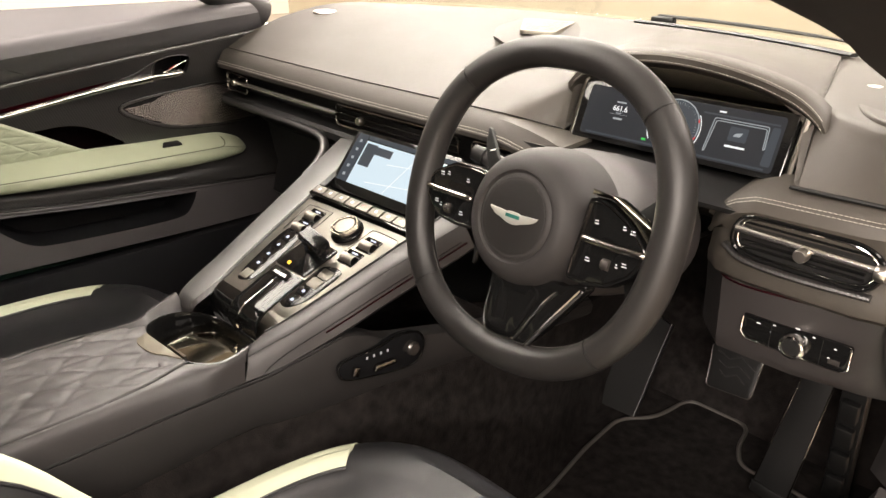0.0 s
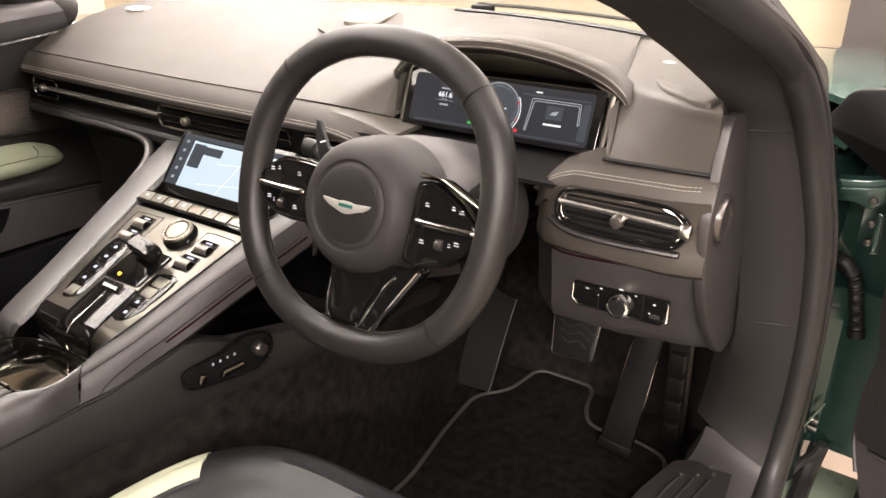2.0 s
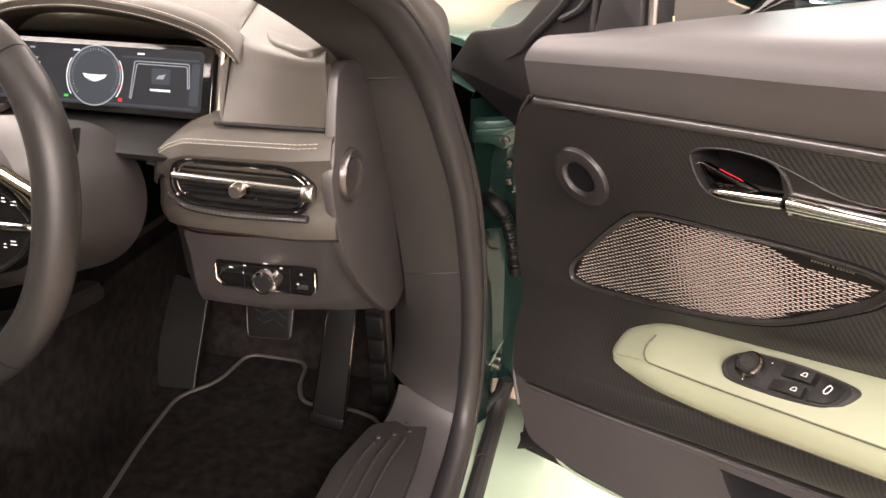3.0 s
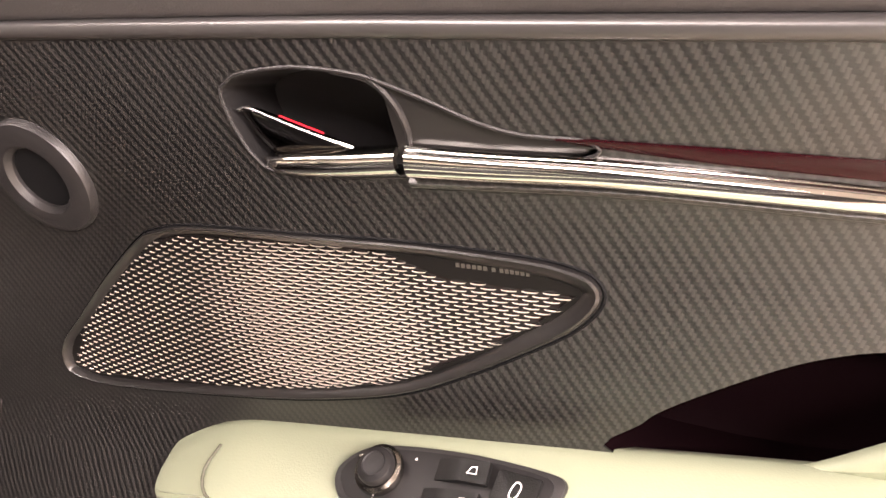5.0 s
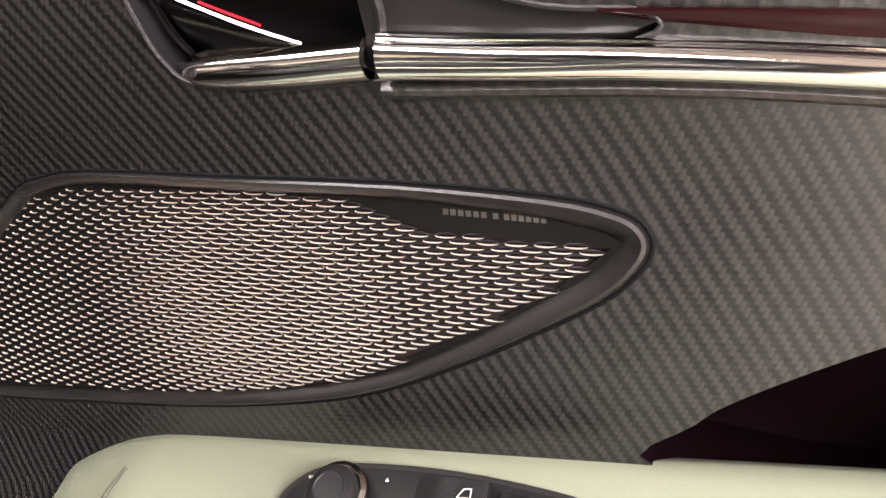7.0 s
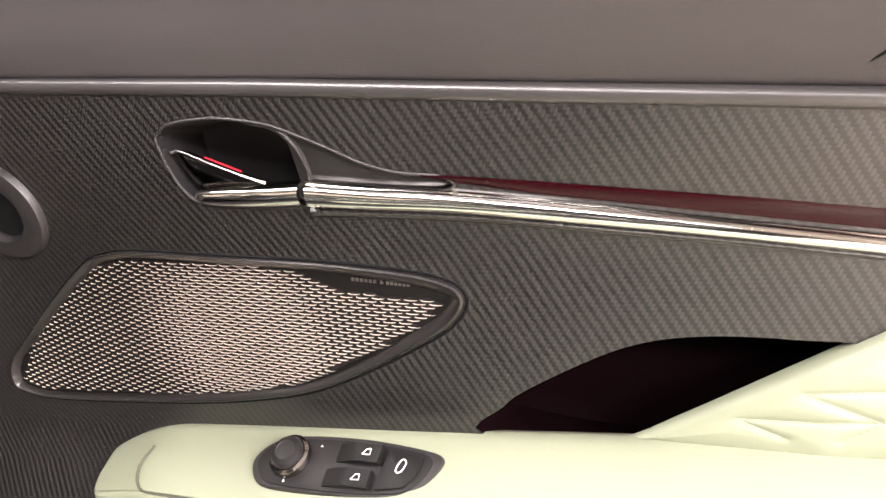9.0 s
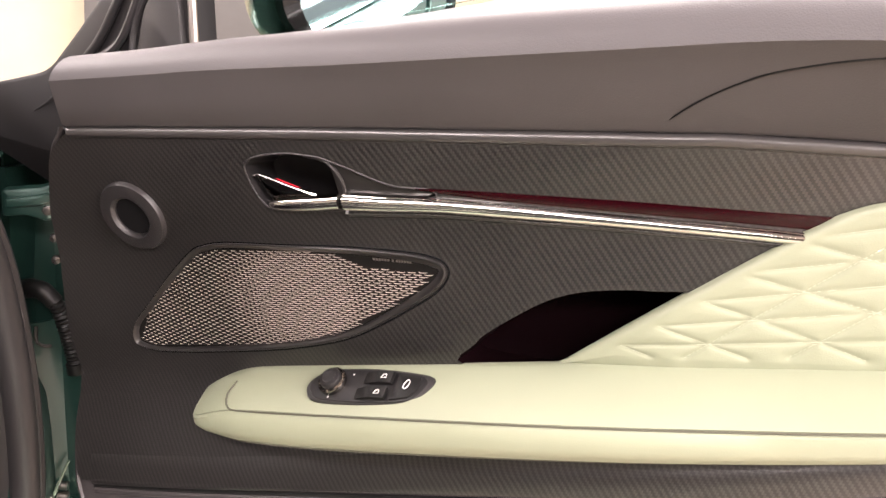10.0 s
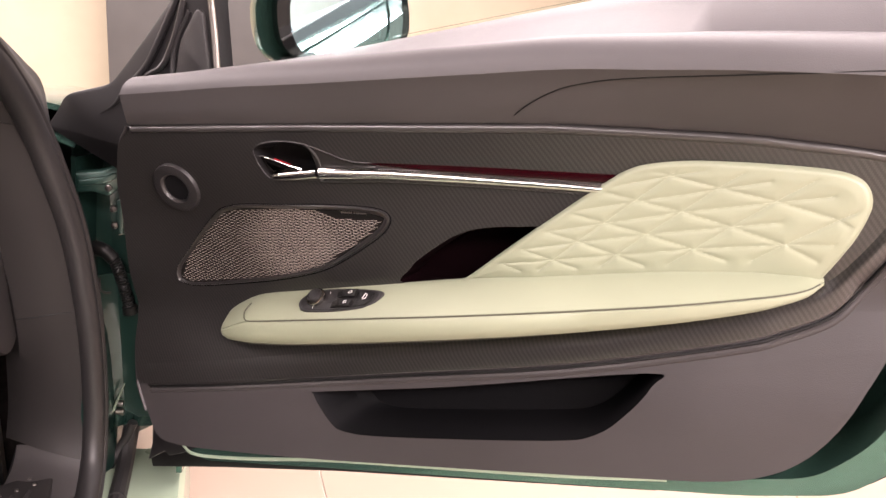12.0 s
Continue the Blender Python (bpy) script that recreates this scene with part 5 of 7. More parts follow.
def instrument_pod():
    pod = thing("instrument_display", Matrix.Identity(4), "wide digital instrument display under stitched leather hood", "display")
    edge = curve_pts([(x, 0.872, z) for x, z in HOOD], 6)
    rows = [[p + Vector((0, 0.04, 0.004)), p + Vector((0, 0.018, 0.0055)), p + Vector((0, 0.005, 0.003)), p + Vector((0, 0.0, -0.002)), p + Vector((0, 0.002, -0.012)), p + Vector((0, 0.014, -0.02)), p + Vector((0, 0.06, -0.022))] for p in edge]
    hood = part("hood_lip", slab(rows, 0.004, (0, -1, 0)), LEATHER_TOP, pod, "stitched grey leather hood lip")
    for dy, dz in ((-0.0008, 0.0012), (0.0006, -0.0095)):
        part("stitching", stitches([p + Vector((0, dy, dz)) for p in edge[3:-3]], 0.0052, 0.0036, 0.00042), THREAD, hood)
    part("recess", box(0.225, 0.55, 0.905, 0.93, 0.85, 0.945), BLACKPL, pod, "black display recess")
    part("recess_floor", slab([[Vector((x, y, z)) for y, z in ((0.79, 0.858), (0.86, 0.872), (0.93, 0.872))] for x in (0.2, 0.3, 0.45, 0.56)], 0.006, (0, 0, 1)), BLACKPL, pod)
    for x in (0.226, 0.54):
        part("side_trim", tube([(x, 0.862, 0.878), (x + 0.004, 0.888, 0.962)], 0.005, 10), TITAN, pod, "satin metal side trim")
    m = Matrix.Translation((0.383, 0.868, 0.921)) @ Matrix.Rotation(radians(69), 4, "X")
    disp = part("display", plate(rounded([(-0.152, -0.04), (0.152, -0.04), (0.152, 0.042), (-0.152, 0.042)], 0.004), -0.01, 0.0, 0.001), GLOSS, pod, "glossy black display glass")
    disp.matrix_basis = m

    def lit(name, bm, mat):
        return part(name, bm, mat, disp)

    lit("picture", plate(rounded([(-0.14, -0.033), (0.14, -0.033), (0.14, 0.036), (-0.14, 0.036)], 0.006), 0.0, 0.0004), SCREENBLUE)
    ring = [(0.0345 * math.cos(t * math.pi / 24), 0.0345 * math.sin(t * math.pi / 24) + 0.001, 0.0008) for t in range(-9, 58)]
    lit("gauge_ring", tube([ring[k] for k in range(12, len(ring))], 0.0008, 5), SCREENGREY)
    lit("gauge_red", tube(ring[6:13], 0.0008, 5), SCREENRED)
    for t in range(0, 40):
        a = -0.6 + t * 0.115
        c, s_ = math.cos(a), math.sin(a)
        lit("tick", plate([(0.0285 * c - 0.0002 * s_, 0.0285 * s_ + 0.001), (0.0315 * c - 0.0002 * s_, 0.0315 * s_ + 0.001), (0.0315 * c + 0.0002 * s_, 0.0315 * s_ + 0.0014), (0.0285 * c + 0.0002 * s_, 0.0285 * s_ + 0.0014)], 0.0005, 0.0008), SCREENGREY)
    lit("gauge_mark", plate([(-0.0165, 0.003), (-0.013, -0.0015), (-0.005, -0.005), (0, -0.006), (0.005, -0.005), (0.013, -0.0015), (0.0165, 0.003), (0.005, 0.0022), (-0.005, 0.0022)], 0.0005, 0.0009), SCREENWHITE)
    arc = [(0.0375 * math.cos(t * 0.07), 0.0375 * math.sin(t * 0.07), 0.0007) for t in range(-9, 9)]
    lit("right_arc", tube(arc, 0.0006, 5), SCREENWHITE)
    lit("left_arc", tube([(-x, y, z) for x, y, z in arc], 0.0006, 5), SCREENWHITE)
    lit("pale_band", plate([(0.036, 0.024), (0.134, 0.024), (0.134, 0.0262), (0.034, 0.0262)], 0.0005, 0.0007), SCREENDIM)
    lit("pale_panel", plate(rounded([(0.124, -0.026), (0.136, -0.026), (0.136, 0.022), (0.126, 0.022)], 0.003), 0.0005, 0.0007), SCREENDIM)
    lit("gauge_face", lathe([(0.0001, 0.0), (0.0335, 0.0), (0.0335, 0.0002), (0.0245, 0.0003)], Matrix.Translation((0, 0.001, 0.0004)), 40), SCREENDIM)
    lit("lower_band", plate([(-0.13, -0.031), (0.13, -0.031), (0.13, -0.0285), (-0.13, -0.0285)], 0.0005, 0.0007), SCREENDIM)
    lit("tile", tube(rounded([(0.048, -0.022, 0.0007), (0.052, 0.021, 0.0007), (0.122, 0.021, 0.0007), (0.124, -0.006, 0.0007), (0.122, -0.007, 0.0007), (0.12, 0.018, 0.0007), (0.055, 0.018, 0.0007), (0.05, -0.022, 0.0007)], 0.003), 0.0006, 5, True), SCREENGREY)
    lit("icon_tile", plate(rounded([(0.075, -0.004), (0.099, -0.004), (0.099, 0.014), (0.075, 0.014)], 0.002), 0.0005, 0.0008), SCREENDIM)
    lit("icon", plate([(0.081, 0.002), (0.09, 0.002), (0.093, 0.008), (0.084, 0.006)], 0.0008, 0.0011), SCREENGREY)
    for x0, x1, y0, y1, mt in ((0.074, 0.1, -0.012, -0.0095, SCREENWHITE), (-0.03, -0.022, 0.0285, 0.0305, SCREENWHITE), (0.055, 0.064, 0.0285, 0.0305, SCREENWHITE), (-0.09, -0.083, 0.0285, 0.0305, SCREENGREY),
                               (-0.1, -0.07, 0.0005, 0.0009, SCREENGREY), (-0.092, -0.078, -0.0065, -0.004, SCREENGREY), (-0.09, -0.081, 0.002, 0.003, SCREENGREY), (-0.093, -0.078, 0.0165, 0.0185, SCREENGREY)):
        lit("reading", plate([(x0, y0), (x1, y0), (x1, y1), (x0, y1)], 0.0005, 0.0008), mt)
    flat_text("661.6", 0.0105, SCREENWHITE, disp, Matrix.Translation((-0.085, 0.0085, 0.0006)), "odometer_text")
    lit("warning_lamp", plate([(0.033, -0.027), (0.038, -0.027), (0.038, -0.023), (0.033, -0.023)], 0.0005, 0.0008), SCREENRED)
    lit("side_lamp", plate([(-0.04, -0.026), (-0.034, -0.026), (-0.034, -0.023), (-0.04, -0.023)], 0.0005, 0.0008), SCREENGREEN)
    return pod


instrument_pod()


def driver_vent_pod():
    pod = thing("dash_panel", Matrix.Identity(4), "leather dash panel with chrome air vent and light switches", "dash panel")
    rows = []
    for x in (0.478, 0.486, 0.5, 0.52, 0.54, 0.57, 0.62, 0.66, 0.69, 0.702):
        z1 = float(np.interp(x, [0.478, 0.487, 0.51, 0.538, 0.7], [0.835, 0.847, 0.865, 0.876, 0.881]))
        e = float(np.interp(x, [0.478, 0.5, 0.53, 0.67, 0.702], [0.03, 0.008, 0.0, 0.0, 0.012]))
        prof = [(0.88, z1 + 0.02), (0.83, z1 + 0.013), (0.805, z1 + 0.008), (0.79 + e, z1), (0.786 + e, z1 - 0.012), (0.79 + e, z1 - 0.022), (0.797 + e, 0.83), (0.794 + e, 0.80), (0.79 + e, 0.79), (0.793 + e, 0.776), (0.806 + e, 0.767), (0.83 + e, 0.762)]
        rows.append([Vector((x, y, z)) for y, z in prof])
    pan = part("vent_shelf", slab(rows, 0.006, (0, -1, 0)), LEATHER_TOP, pod, "stitched leather vent surround")
    for dz in (0.002, 0.0055):
        line = [(x, 0.7885 + float(np.interp(x, [0.478, 0.5, 0.53, 0.67, 0.702], [0.03, 0.008, 0.0, 0.0, 0.012])) + dz * 0.9 - 0.0006, float(np.interp(x, [0.478, 0.487, 0.51, 0.538, 0.7], [0.835, 0.847, 0.865, 0.876, 0.881])) + dz - 0.001) for x in [0.482 + 0.011 * k for k in range(20)]]
        part("stitching", stitches(line, 0.0054, 0.0039, 0.0004), THREAD, pan)
    rows = []
    low = [(0.84, 0.775), (0.83, 0.765), (0.826, 0.75), (0.832, 0.72), (0.835, 0.69), (0.838, 0.665), (0.846, 0.65), (0.862, 0.643), (0.93, 0.645), (1.05, 0.66)]
    end = [(0.83, 0.775), (0.826, 0.765), (0.832, 0.75), (0.853, 0.715), (0.885, 0.678), (0.925, 0.64), (0.958, 0.61), (0.985, 0.588), (1.005, 0.579), (1.06, 0.6)]
    for x in (0.455, 0.47, 0.5, 0.56, 0.6, 0.64, 0.66, 0.675, 0.69, 0.698, 0.703):
        e = float(np.interp(x, [0.455, 0.5, 0.68, 0.703], [0.05, 0.0, 0.0, 0.012]))
        k = float(np.interp(x, [0.6, 0.66, 0.69], [0.0, 0.45, 1.0]))
        rows.append([Vector((x, a[0] * (1 - k) + c[0] * k + (e if n < 8 else 0), a[1] * (1 - k) + c[1] * k)) for n, (a, c) in enumerate(zip(low, end))])
    part("lower_panel", slab(rows, 0.006, (0, -1, 0)), LEATHER, pod, "dark leather lower dash panel")
    part("red_line", tube(curve_pts([(0.482, 0.83, 0.772), (0.52, 0.812, 0.762), (0.6, 0.812, 0.7645), (0.668, 0.814, 0.769)], 5), 0.0012, 8), REDGLOSS, pod)
    part("carbon_lip", tube(curve_pts([(0.507, 0.801, 0.812), (0.54, 0.789, 0.803), (0.6, 0.787, 0.801), (0.676, 0.79, 0.803)], 5), 0.006, 10, False, 0.7), CARBON, pod, "carbon strip under the vent")

    def face(m):
        return lambda name, bm, mat, par, lab="": _placed(part(name, bm, mat, par, lab), m)

    def _placed(ob, m):
        ob.matrix_basis = m
        return ob

    vm = Matrix.Translation((0.603, 0.789, 0.834)) @ Matrix.Rotation(radians(90), 4, "X")
    put = face(vm)
    ol = [(-0.085, -0.004), (-0.079, -0.02), (-0.055, -0.026), (0.05, -0.026), (0.07, -0.022), (0.083, 0.002), (0.072, 0.018), (0.05, 0.026), (-0.06, 0.025), (-0.078, 0.019)]
    r_out = rounded(ol, 0.01, 4)
    vent = put("air_vent", plate(r_out, -0.02, -0.004, 0.0), BLACKPL, pod, "driver air vent with chrome frame")
    part("vent_frame", tube([(p.x, p.y, 0.0) for p in r_out], 0.0028, 10, True), GLOSS, vent)
    part("vent_ring", tube([(p.x * 0.93, p.y * 0.86, -0.001) for p in r_out], 0.0011, 8, True), CHROME, vent)
    for y in (-0.0145, -0.0075, 0.015):
        part("vane", tube([(-0.072, y, -0.003), (0.062, y, -0.003)], 0.0032, 8, False, 0.5, (0, 1, 0)), GLOSS, vent)
    part("vent_bar", tube([(-0.08, 0.006, 0.002), (0.074, 0.003, 0.002)], 0.0046, 14), SATINCHROME, vent, "bright chrome bar")
    part("vent_knob", lathe([(0.0001, 0.0), (0.0065, 0.0), (0.008, 0.002), (0.008, 0.011), (0.0065, 0.014), (0.0001, 0.0145)], Matrix.Translation((0.0, -0.001, 0.004)), 24), SATIN, vent, "satin metal vent knob")
    part("vent_wheel", lathe([(0.0001, -0.006), (0.008, -0.006), (0.0092, -0.004), (0.0092, 0.004), (0.008, 0.006), (0.0001, 0.006)], Matrix.Translation((0.078, 0.001, 0.003)) @ Matrix.Rotation(radians(90), 4, "Y"), 24), SATIN, vent)

    lm = Matrix.Translation((0.6, 0.8315, 0.7025)) @ Matrix.Rotation(radians(86), 4, "X") @ Matrix.Rotation(radians(1), 4, "Z")
    put = face(lm)
    ol = [(-0.066, 0.017), (-0.066, -0.009), (-0.058, -0.017), (0.056, -0.017), (0.063, -0.012), (0.063, 0.017)]
    lp = put("light_switch_panel", plate(rounded(ol, 0.004, 3), -0.004, 0.002, 0.0008), GLOSS, pod, "gloss black light switch panel")
    part("panel_edge", tube([(-0.066, 0.012, 0.0024), (-0.066, -0.008, 0.0024), (-0.058, -0.0165, 0.0024), (0.055, -0.0165, 0.0024), (0.0625, -0.011, 0.0024), (0.0625, 0.012, 0.0024)], 0.001, 8), CHROME, lp)
    part("light_knob", lathe([(0.0155, 0.0), (0.016, 0.004), (0.0152, 0.013), (0.014, 0.015), (0.0118, 0.0155), (0.011, 0.0135), (0.0001, 0.0135)], Matrix.Translation((0.001, -0.002, 0.001)), 40), CHROME, lp, "chrome rotary light knob")
    part("knob_cap", lathe([(0.0108, 0.0136), (0.0108, 0.0142), (0.0001, 0.0148)], Matrix.Translation((0.001, -0.002, 0.001)), 32), BLACKPL, lp)
    part("knob_mark", plate([(-0.0006, 0.007), (0.0022, 0.007), (0.0022, 0.0135), (-0.0006, 0.0135)], 0.0162, 0.0172), CHROME, lp)
    for x, y, w_ in ((-0.046, 0.009, 0.007), (-0.027, 0.013, 0.005), (0.0, 0.0185, 0.008), (0.02, 0.0145, 0.005), (0.045, 0.009, 0.005), (-0.03, 0.003, 0.002), (0.04, -0.004, 0.004)):
        part("symbol", plate([(x - w_ * 0.36, y - 0.0008), (x + w_ * 0.36, y - 0.0008), (x + w_ * 0.3, y + 0.0009), (x - w_ * 0.3, y + 0.0009)], 0.0021, 0.0024), MARKGLOW, lp)
    part("dimmer", plate([(0.04, -0.01), (0.053, -0.01), (0.053, -0.004), (0.04, -0.004)], 0.002, 0.0035, 0.0006), DARKKNOB, lp)
    for x in (-0.03, 0.03):
        part("divider", plate([(x, -0.015), (x + 0.0008, -0.015), (x + 0.0008, 0.015), (x, 0.015)], 0.002, 0.0023), BLACKPL, lp)

    # end cap beside the door, with a round bezel
    yz = [(0.835, 0.955), (0.822, 0.93), (0.808, 0.873), (0.798, 0.844), (0.808, 0.79), (0.832, 0.735), (0.9, 0.655), (1.0, 0.578), (1.07, 0.6), (1.06, 0.75), (1.02, 0.88), (0.95, 0.94), (0.87, 0.958)]
    cap = part("dash_end_cap", plate(curve_pts([(y, z, 0) for y, z in yz], 4, True), -0.012, 0.0, 0.005), LEATHER, pod, "curved leather dash end cap")
    cap.matrix_basis = Matrix(((0, 0, 1, 0.704), (1, 0, 0, 0), (0, 1, 0, 0), (0, 0, 0, 1)))
    bz = part("round_bezel", lathe([(0.013, -0.002), (0.017, 0.0015), (0.023, 0.005), (0.028, 0.005), (0.0305, 0.001), (0.0305, -0.003)], None, 40), DARKKNOB, pod, "round dark satin bezel")
    bz.matrix_basis = Matrix(((0, 0, 1, 0.706), (1, 0, 0, 0.845), (0, 1, 0, 0.838), (0, 0, 0, 1)))
    dk = part("bezel_dish", lathe([(0.0001, -0.004), (0.016, -0.001), (0.0185, 0.003)], None, 32), PLASTIC, pod)
    dk.matrix_basis = bz.matrix_basis


driver_vent_pod()

# ---- centre console ----
CON_M = Matrix.Translation((-0.03, 0.43, 0.645)) @ Matrix.Rotation(math.atan(0.42), 4, "X")
console = thing("centre_console", CON_M, "sloping centre console with metal switch plate", "console")


def console_top():
    left = [(-0.118, -0.082, -0.042, -0.03), (-0.12, -0.08, -0.036, -0.013), (-0.122, -0.077, -0.024, -0.003), (-0.126, -0.074, -0.01, 0), (-0.1345, -0.078, 0.03, 0), (-0.141, -0.087, 0.074, 0), (-0.178, -0.115, 0.245, 0), (-0.21, -0.14, 0.4, 0)]
    rows = []
    for xo, xi, y, z in left:
        rows.append([Vector((xo - 0.012, y, z - 0.06)), Vector((xo - 0.004, y, z - 0.006)), Vector((xo, y, z + 0.002)), Vector((xo * 0.55 + xi * 0.45, y, z + 0.005)), Vector((xi - 0.004, y, z + 0.003)), Vector((xi, y, z - 0.004))])
    rows = [list(r) for r in zip(*[curve_pts(c, 4) for c in zip(*rows)])]
    part("left_rail", slab(rows, 0.005, (0, 0, 1)), CARBON, console, "satin carbon side rail")
    inner = curve_pts([(0.089, -0.024, 0.001), (0.0885, 0.0, 0.001), (0.099, 0.032, 0.001), (0.111, 0.09, 0.001), (0.122, 0.15, 0.001), (0.139, 0.246, 0.001), (0.149, 0.3, 0.001)], 6)
    outer = curve_pts([(0.104, -0.042, 0.0), (0.1165, -0.005, 0.0), (0.128, 0.03, 0.0), (0.14, 0.09, 0.0), (0.153, 0.15, 0.0), (0.176, 0.246, 0.0), (0.19, 0.3, 0.0)], 6)
    under = curve_pts([(0.114, -0.065, -0.0214), (0.131, -0.02, -0.0285), (0.143, 0.022, -0.03), (0.16, 0.085, -0.031), (0.171, 0.15, -0.034), (0.19, 0.246, -0.038), (0.2, 0.3, -0.04)], 6)
    rows = []
    for i, o, u in zip(inner, outer, under):
        rows.append([i + Vector((0, 0, -0.006)), i, i.lerp(o, 0.15) + Vector((0, 0, 0.002)), i.lerp(o, 0.6) + Vector((0, 0, 0.0022)), i.lerp(o, 0.9) + Vector((0, 0, 0.0015)), o.copy(), o.lerp(u, 0.25) + Vector((0.0022, 0, 0)), o.lerp(u, 0.6) + Vector((0.0015, 0, 0)), u.copy(), u + Vector((-0.006, 0, -0.008))])
    part("right_rail", slab(rows, 0.005, (0.5, 0, 1)), LEATHER, console, "dark leather side rail")
    part("rail_seam", tube([o + Vector((0, 0, 0.0003)) for o in outer], 0.0008, 6), BLACKPL, console)
    ends = [(3, 0.97), (4, 0.8), (6, 0.66), (9, 0.58), (13, 0.55)] + [(k, 0.55) for k in range(16, len(outer), 3)]
    part("rail_seam", tube(curve_pts([outer[k].lerp(under[k], f) + Vector((0.0018, 0, 0.0004)) for k, f in ends], 3), 0.0009, 6), BLACKPL, console)
    part("red_line", tube([outer[k].lerp(under[k], 0.68) + Vector((0.0012, 0, 0)) for k in range(15, len(outer), 2)], 0.0014, 8), REDGLOSS, console, "thin dark red gloss line")
    part("rail_joint", tube([r + Vector((0, -0.0004, 0.0004)) for r in rows[0][1:9]], 0.001, 6), BLACKPL, console)
    # switch plate with its rounded front
    ol = [(-0.0755, 0.03), (-0.0775, 0.05), (-0.088, 0.085), (-0.113, 0.236), (0.139, 0.238), (0.131, 0.2), (0.11, 0.085), (0.0985, 0.03)]
    part("switch_plate", plate(rounded(ol, 0.003, 3), -0.012, 0.001, 0.001), TITAN, console, "satin bronze metal switch plate")
    for line in ([(0.105, 0.045), (0.115, 0.1), (0.127, 0.17), (0.131, 0.2), (0.128, 0.221), (0.118, 0.226), (0.072, 0.226), (0.066, 0.215), (0.062, 0.16)], [(-0.024, 0.045), (-0.024, 0.1), (-0.031, 0.16), (-0.034, 0.226)], [(-0.034, 0.226), (-0.085, 0.224), (-0.094, 0.216), (-0.086, 0.16)]):
        part("plate_groove", tube(curve_pts([(x, y, 0.0011) for x, y in line], 3), 0.00075, 6), BLACKPL, console)
    part("plate_border", tube(curve_pts([p + Vector((-0.0012, 0, 0.001)) for p in inner[6::5]], 3), 0.0014, 6), BLACKPL, console)
    part("plate_border", tube(curve_pts([(-0.0775, 0.03, 0.0012), (-0.079, 0.05, 0.0012), (-0.0885, 0.085, 0.0012), (-0.114, 0.236, 0.0012)], 5), 0.0014, 6), BLACKPL, console)
    fall = curve_pts([(0, 0.034, 0.001), (0, 0.022, 0.0004), (0, 0.01, -0.004), (0, 0.001, -0.013), (0, -0.005, -0.026), (0, -0.009, -0.06)], 4)
    # The left piece is black to imitate the dark reflection in the bronze.
    for name, x0, x1, mat, lab in (("front_fall", -0.0755, -0.018, GLOSS, "rounded front of the switch plate"), ("front_fall", 0.055, 0.0975, TITAN, "rounded front of the switch plate")):
        rows = []
        for k, p in enumerate(fall):
            q = k / (len(fall) - 1)
            a, c = (x0 - 0.004 * q, x1) if x0 < 0 else (x0, x1 - 0.012 * q)
            rows.append([Vector((a + (c - a) * w_, p.y - (0.018 * q * w_ * w_ if x0 > 0 else 0.0), p.z)) for w_ in (0, 0.15, 0.4, 0.7, 0.9, 1)])
        part(name, slab(rows, 0.004, (0, -1, 0.5)), mat, console, lab)
    rows = []
    for p in [Vector((0, 0.1, 0.0015)), Vector((0, 0.06, 0.0015))] + fall:
        rows.append([Vector((x, p.y - 0.004, p.z + d)) for x, d in ((-0.0195, -0.002), (-0.0185, 0.0016), (-0.016, 0.0024), (0.0085, 0.0026), (0.0095, 0.0014), (0.0105, 0.0026), (0.053, 0.0024), (0.0555, 0.0016), (0.0565, -0.002))])
    spine = part("gloss_spine", slab(rows, 0.003, (0, -0.5, 1)), GLOSS, console, "gloss black centre strip")
    part("spine_line", tube([Vector((0.0095, p.y - 0.0045, p.z + 0.0022)) for p in [Vector((0, 0.075, 0.0015))] + fall[:18]], 0.00075, 6), CHROME, spine, "fine chrome line")
    part("spine_frame", tube(curve_pts([(-0.018, 0.0, -0.0225), (0.004, -0.002, -0.021), (0.02, -0.004, -0.0235), (0.042, -0.012, -0.036)], 4), 0.0009, 6), CHROME, spine, "fine chrome line")
    part("recess", plate(rounded([(-0.026, 0.1), (0.05, 0.1), (0.055, 0.165), (-0.02, 0.165)], 0.006), 0.001, 0.0035, 0.001), GLOSS, console)
    # drive selector
    part("selector_stem", tube(curve_pts([(0.012, 0.155, 0.003), (0.02, 0.151, 0.012), (0.028, 0.148, 0.024)], 4), [0.019, 0.0175, 0.0155, 0.014, 0.013, 0.0125, 0.012, 0.012, 0.012], 16, False, 1.0, (0, 1, 0)), GLOSS, console)
    head = part("selector", box(-0.026, 0.026, -0.013, 0.013, -0.008, 0.009, 0.005), GLOSS, console, "gloss black drive selector")
    head.matrix_basis = Matrix.Translation((0.033, 0.146, 0.03)) @ Matrix.Rotation(radians(-6), 4, "Z") @ Matrix.Rotation(radians(12), 4, "Y")
    part("selector_top", plate(rounded([(-0.022, -0.01), (0.022, -0.01), (0.022, 0.01), (-0.022, 0.01)], 0.004), 0.0088, 0.0102, 0.0006), GLOSS, head)
    # rotary knob
    km = Matrix.Translation((0.03, 0.204, 0.001))
    part("rotary_base", lathe([(0.0265, 0.0), (0.0265, 0.003), (0.025, 0.0045), (0.0001, 0.0045)], km, 48), GLOSS, console)
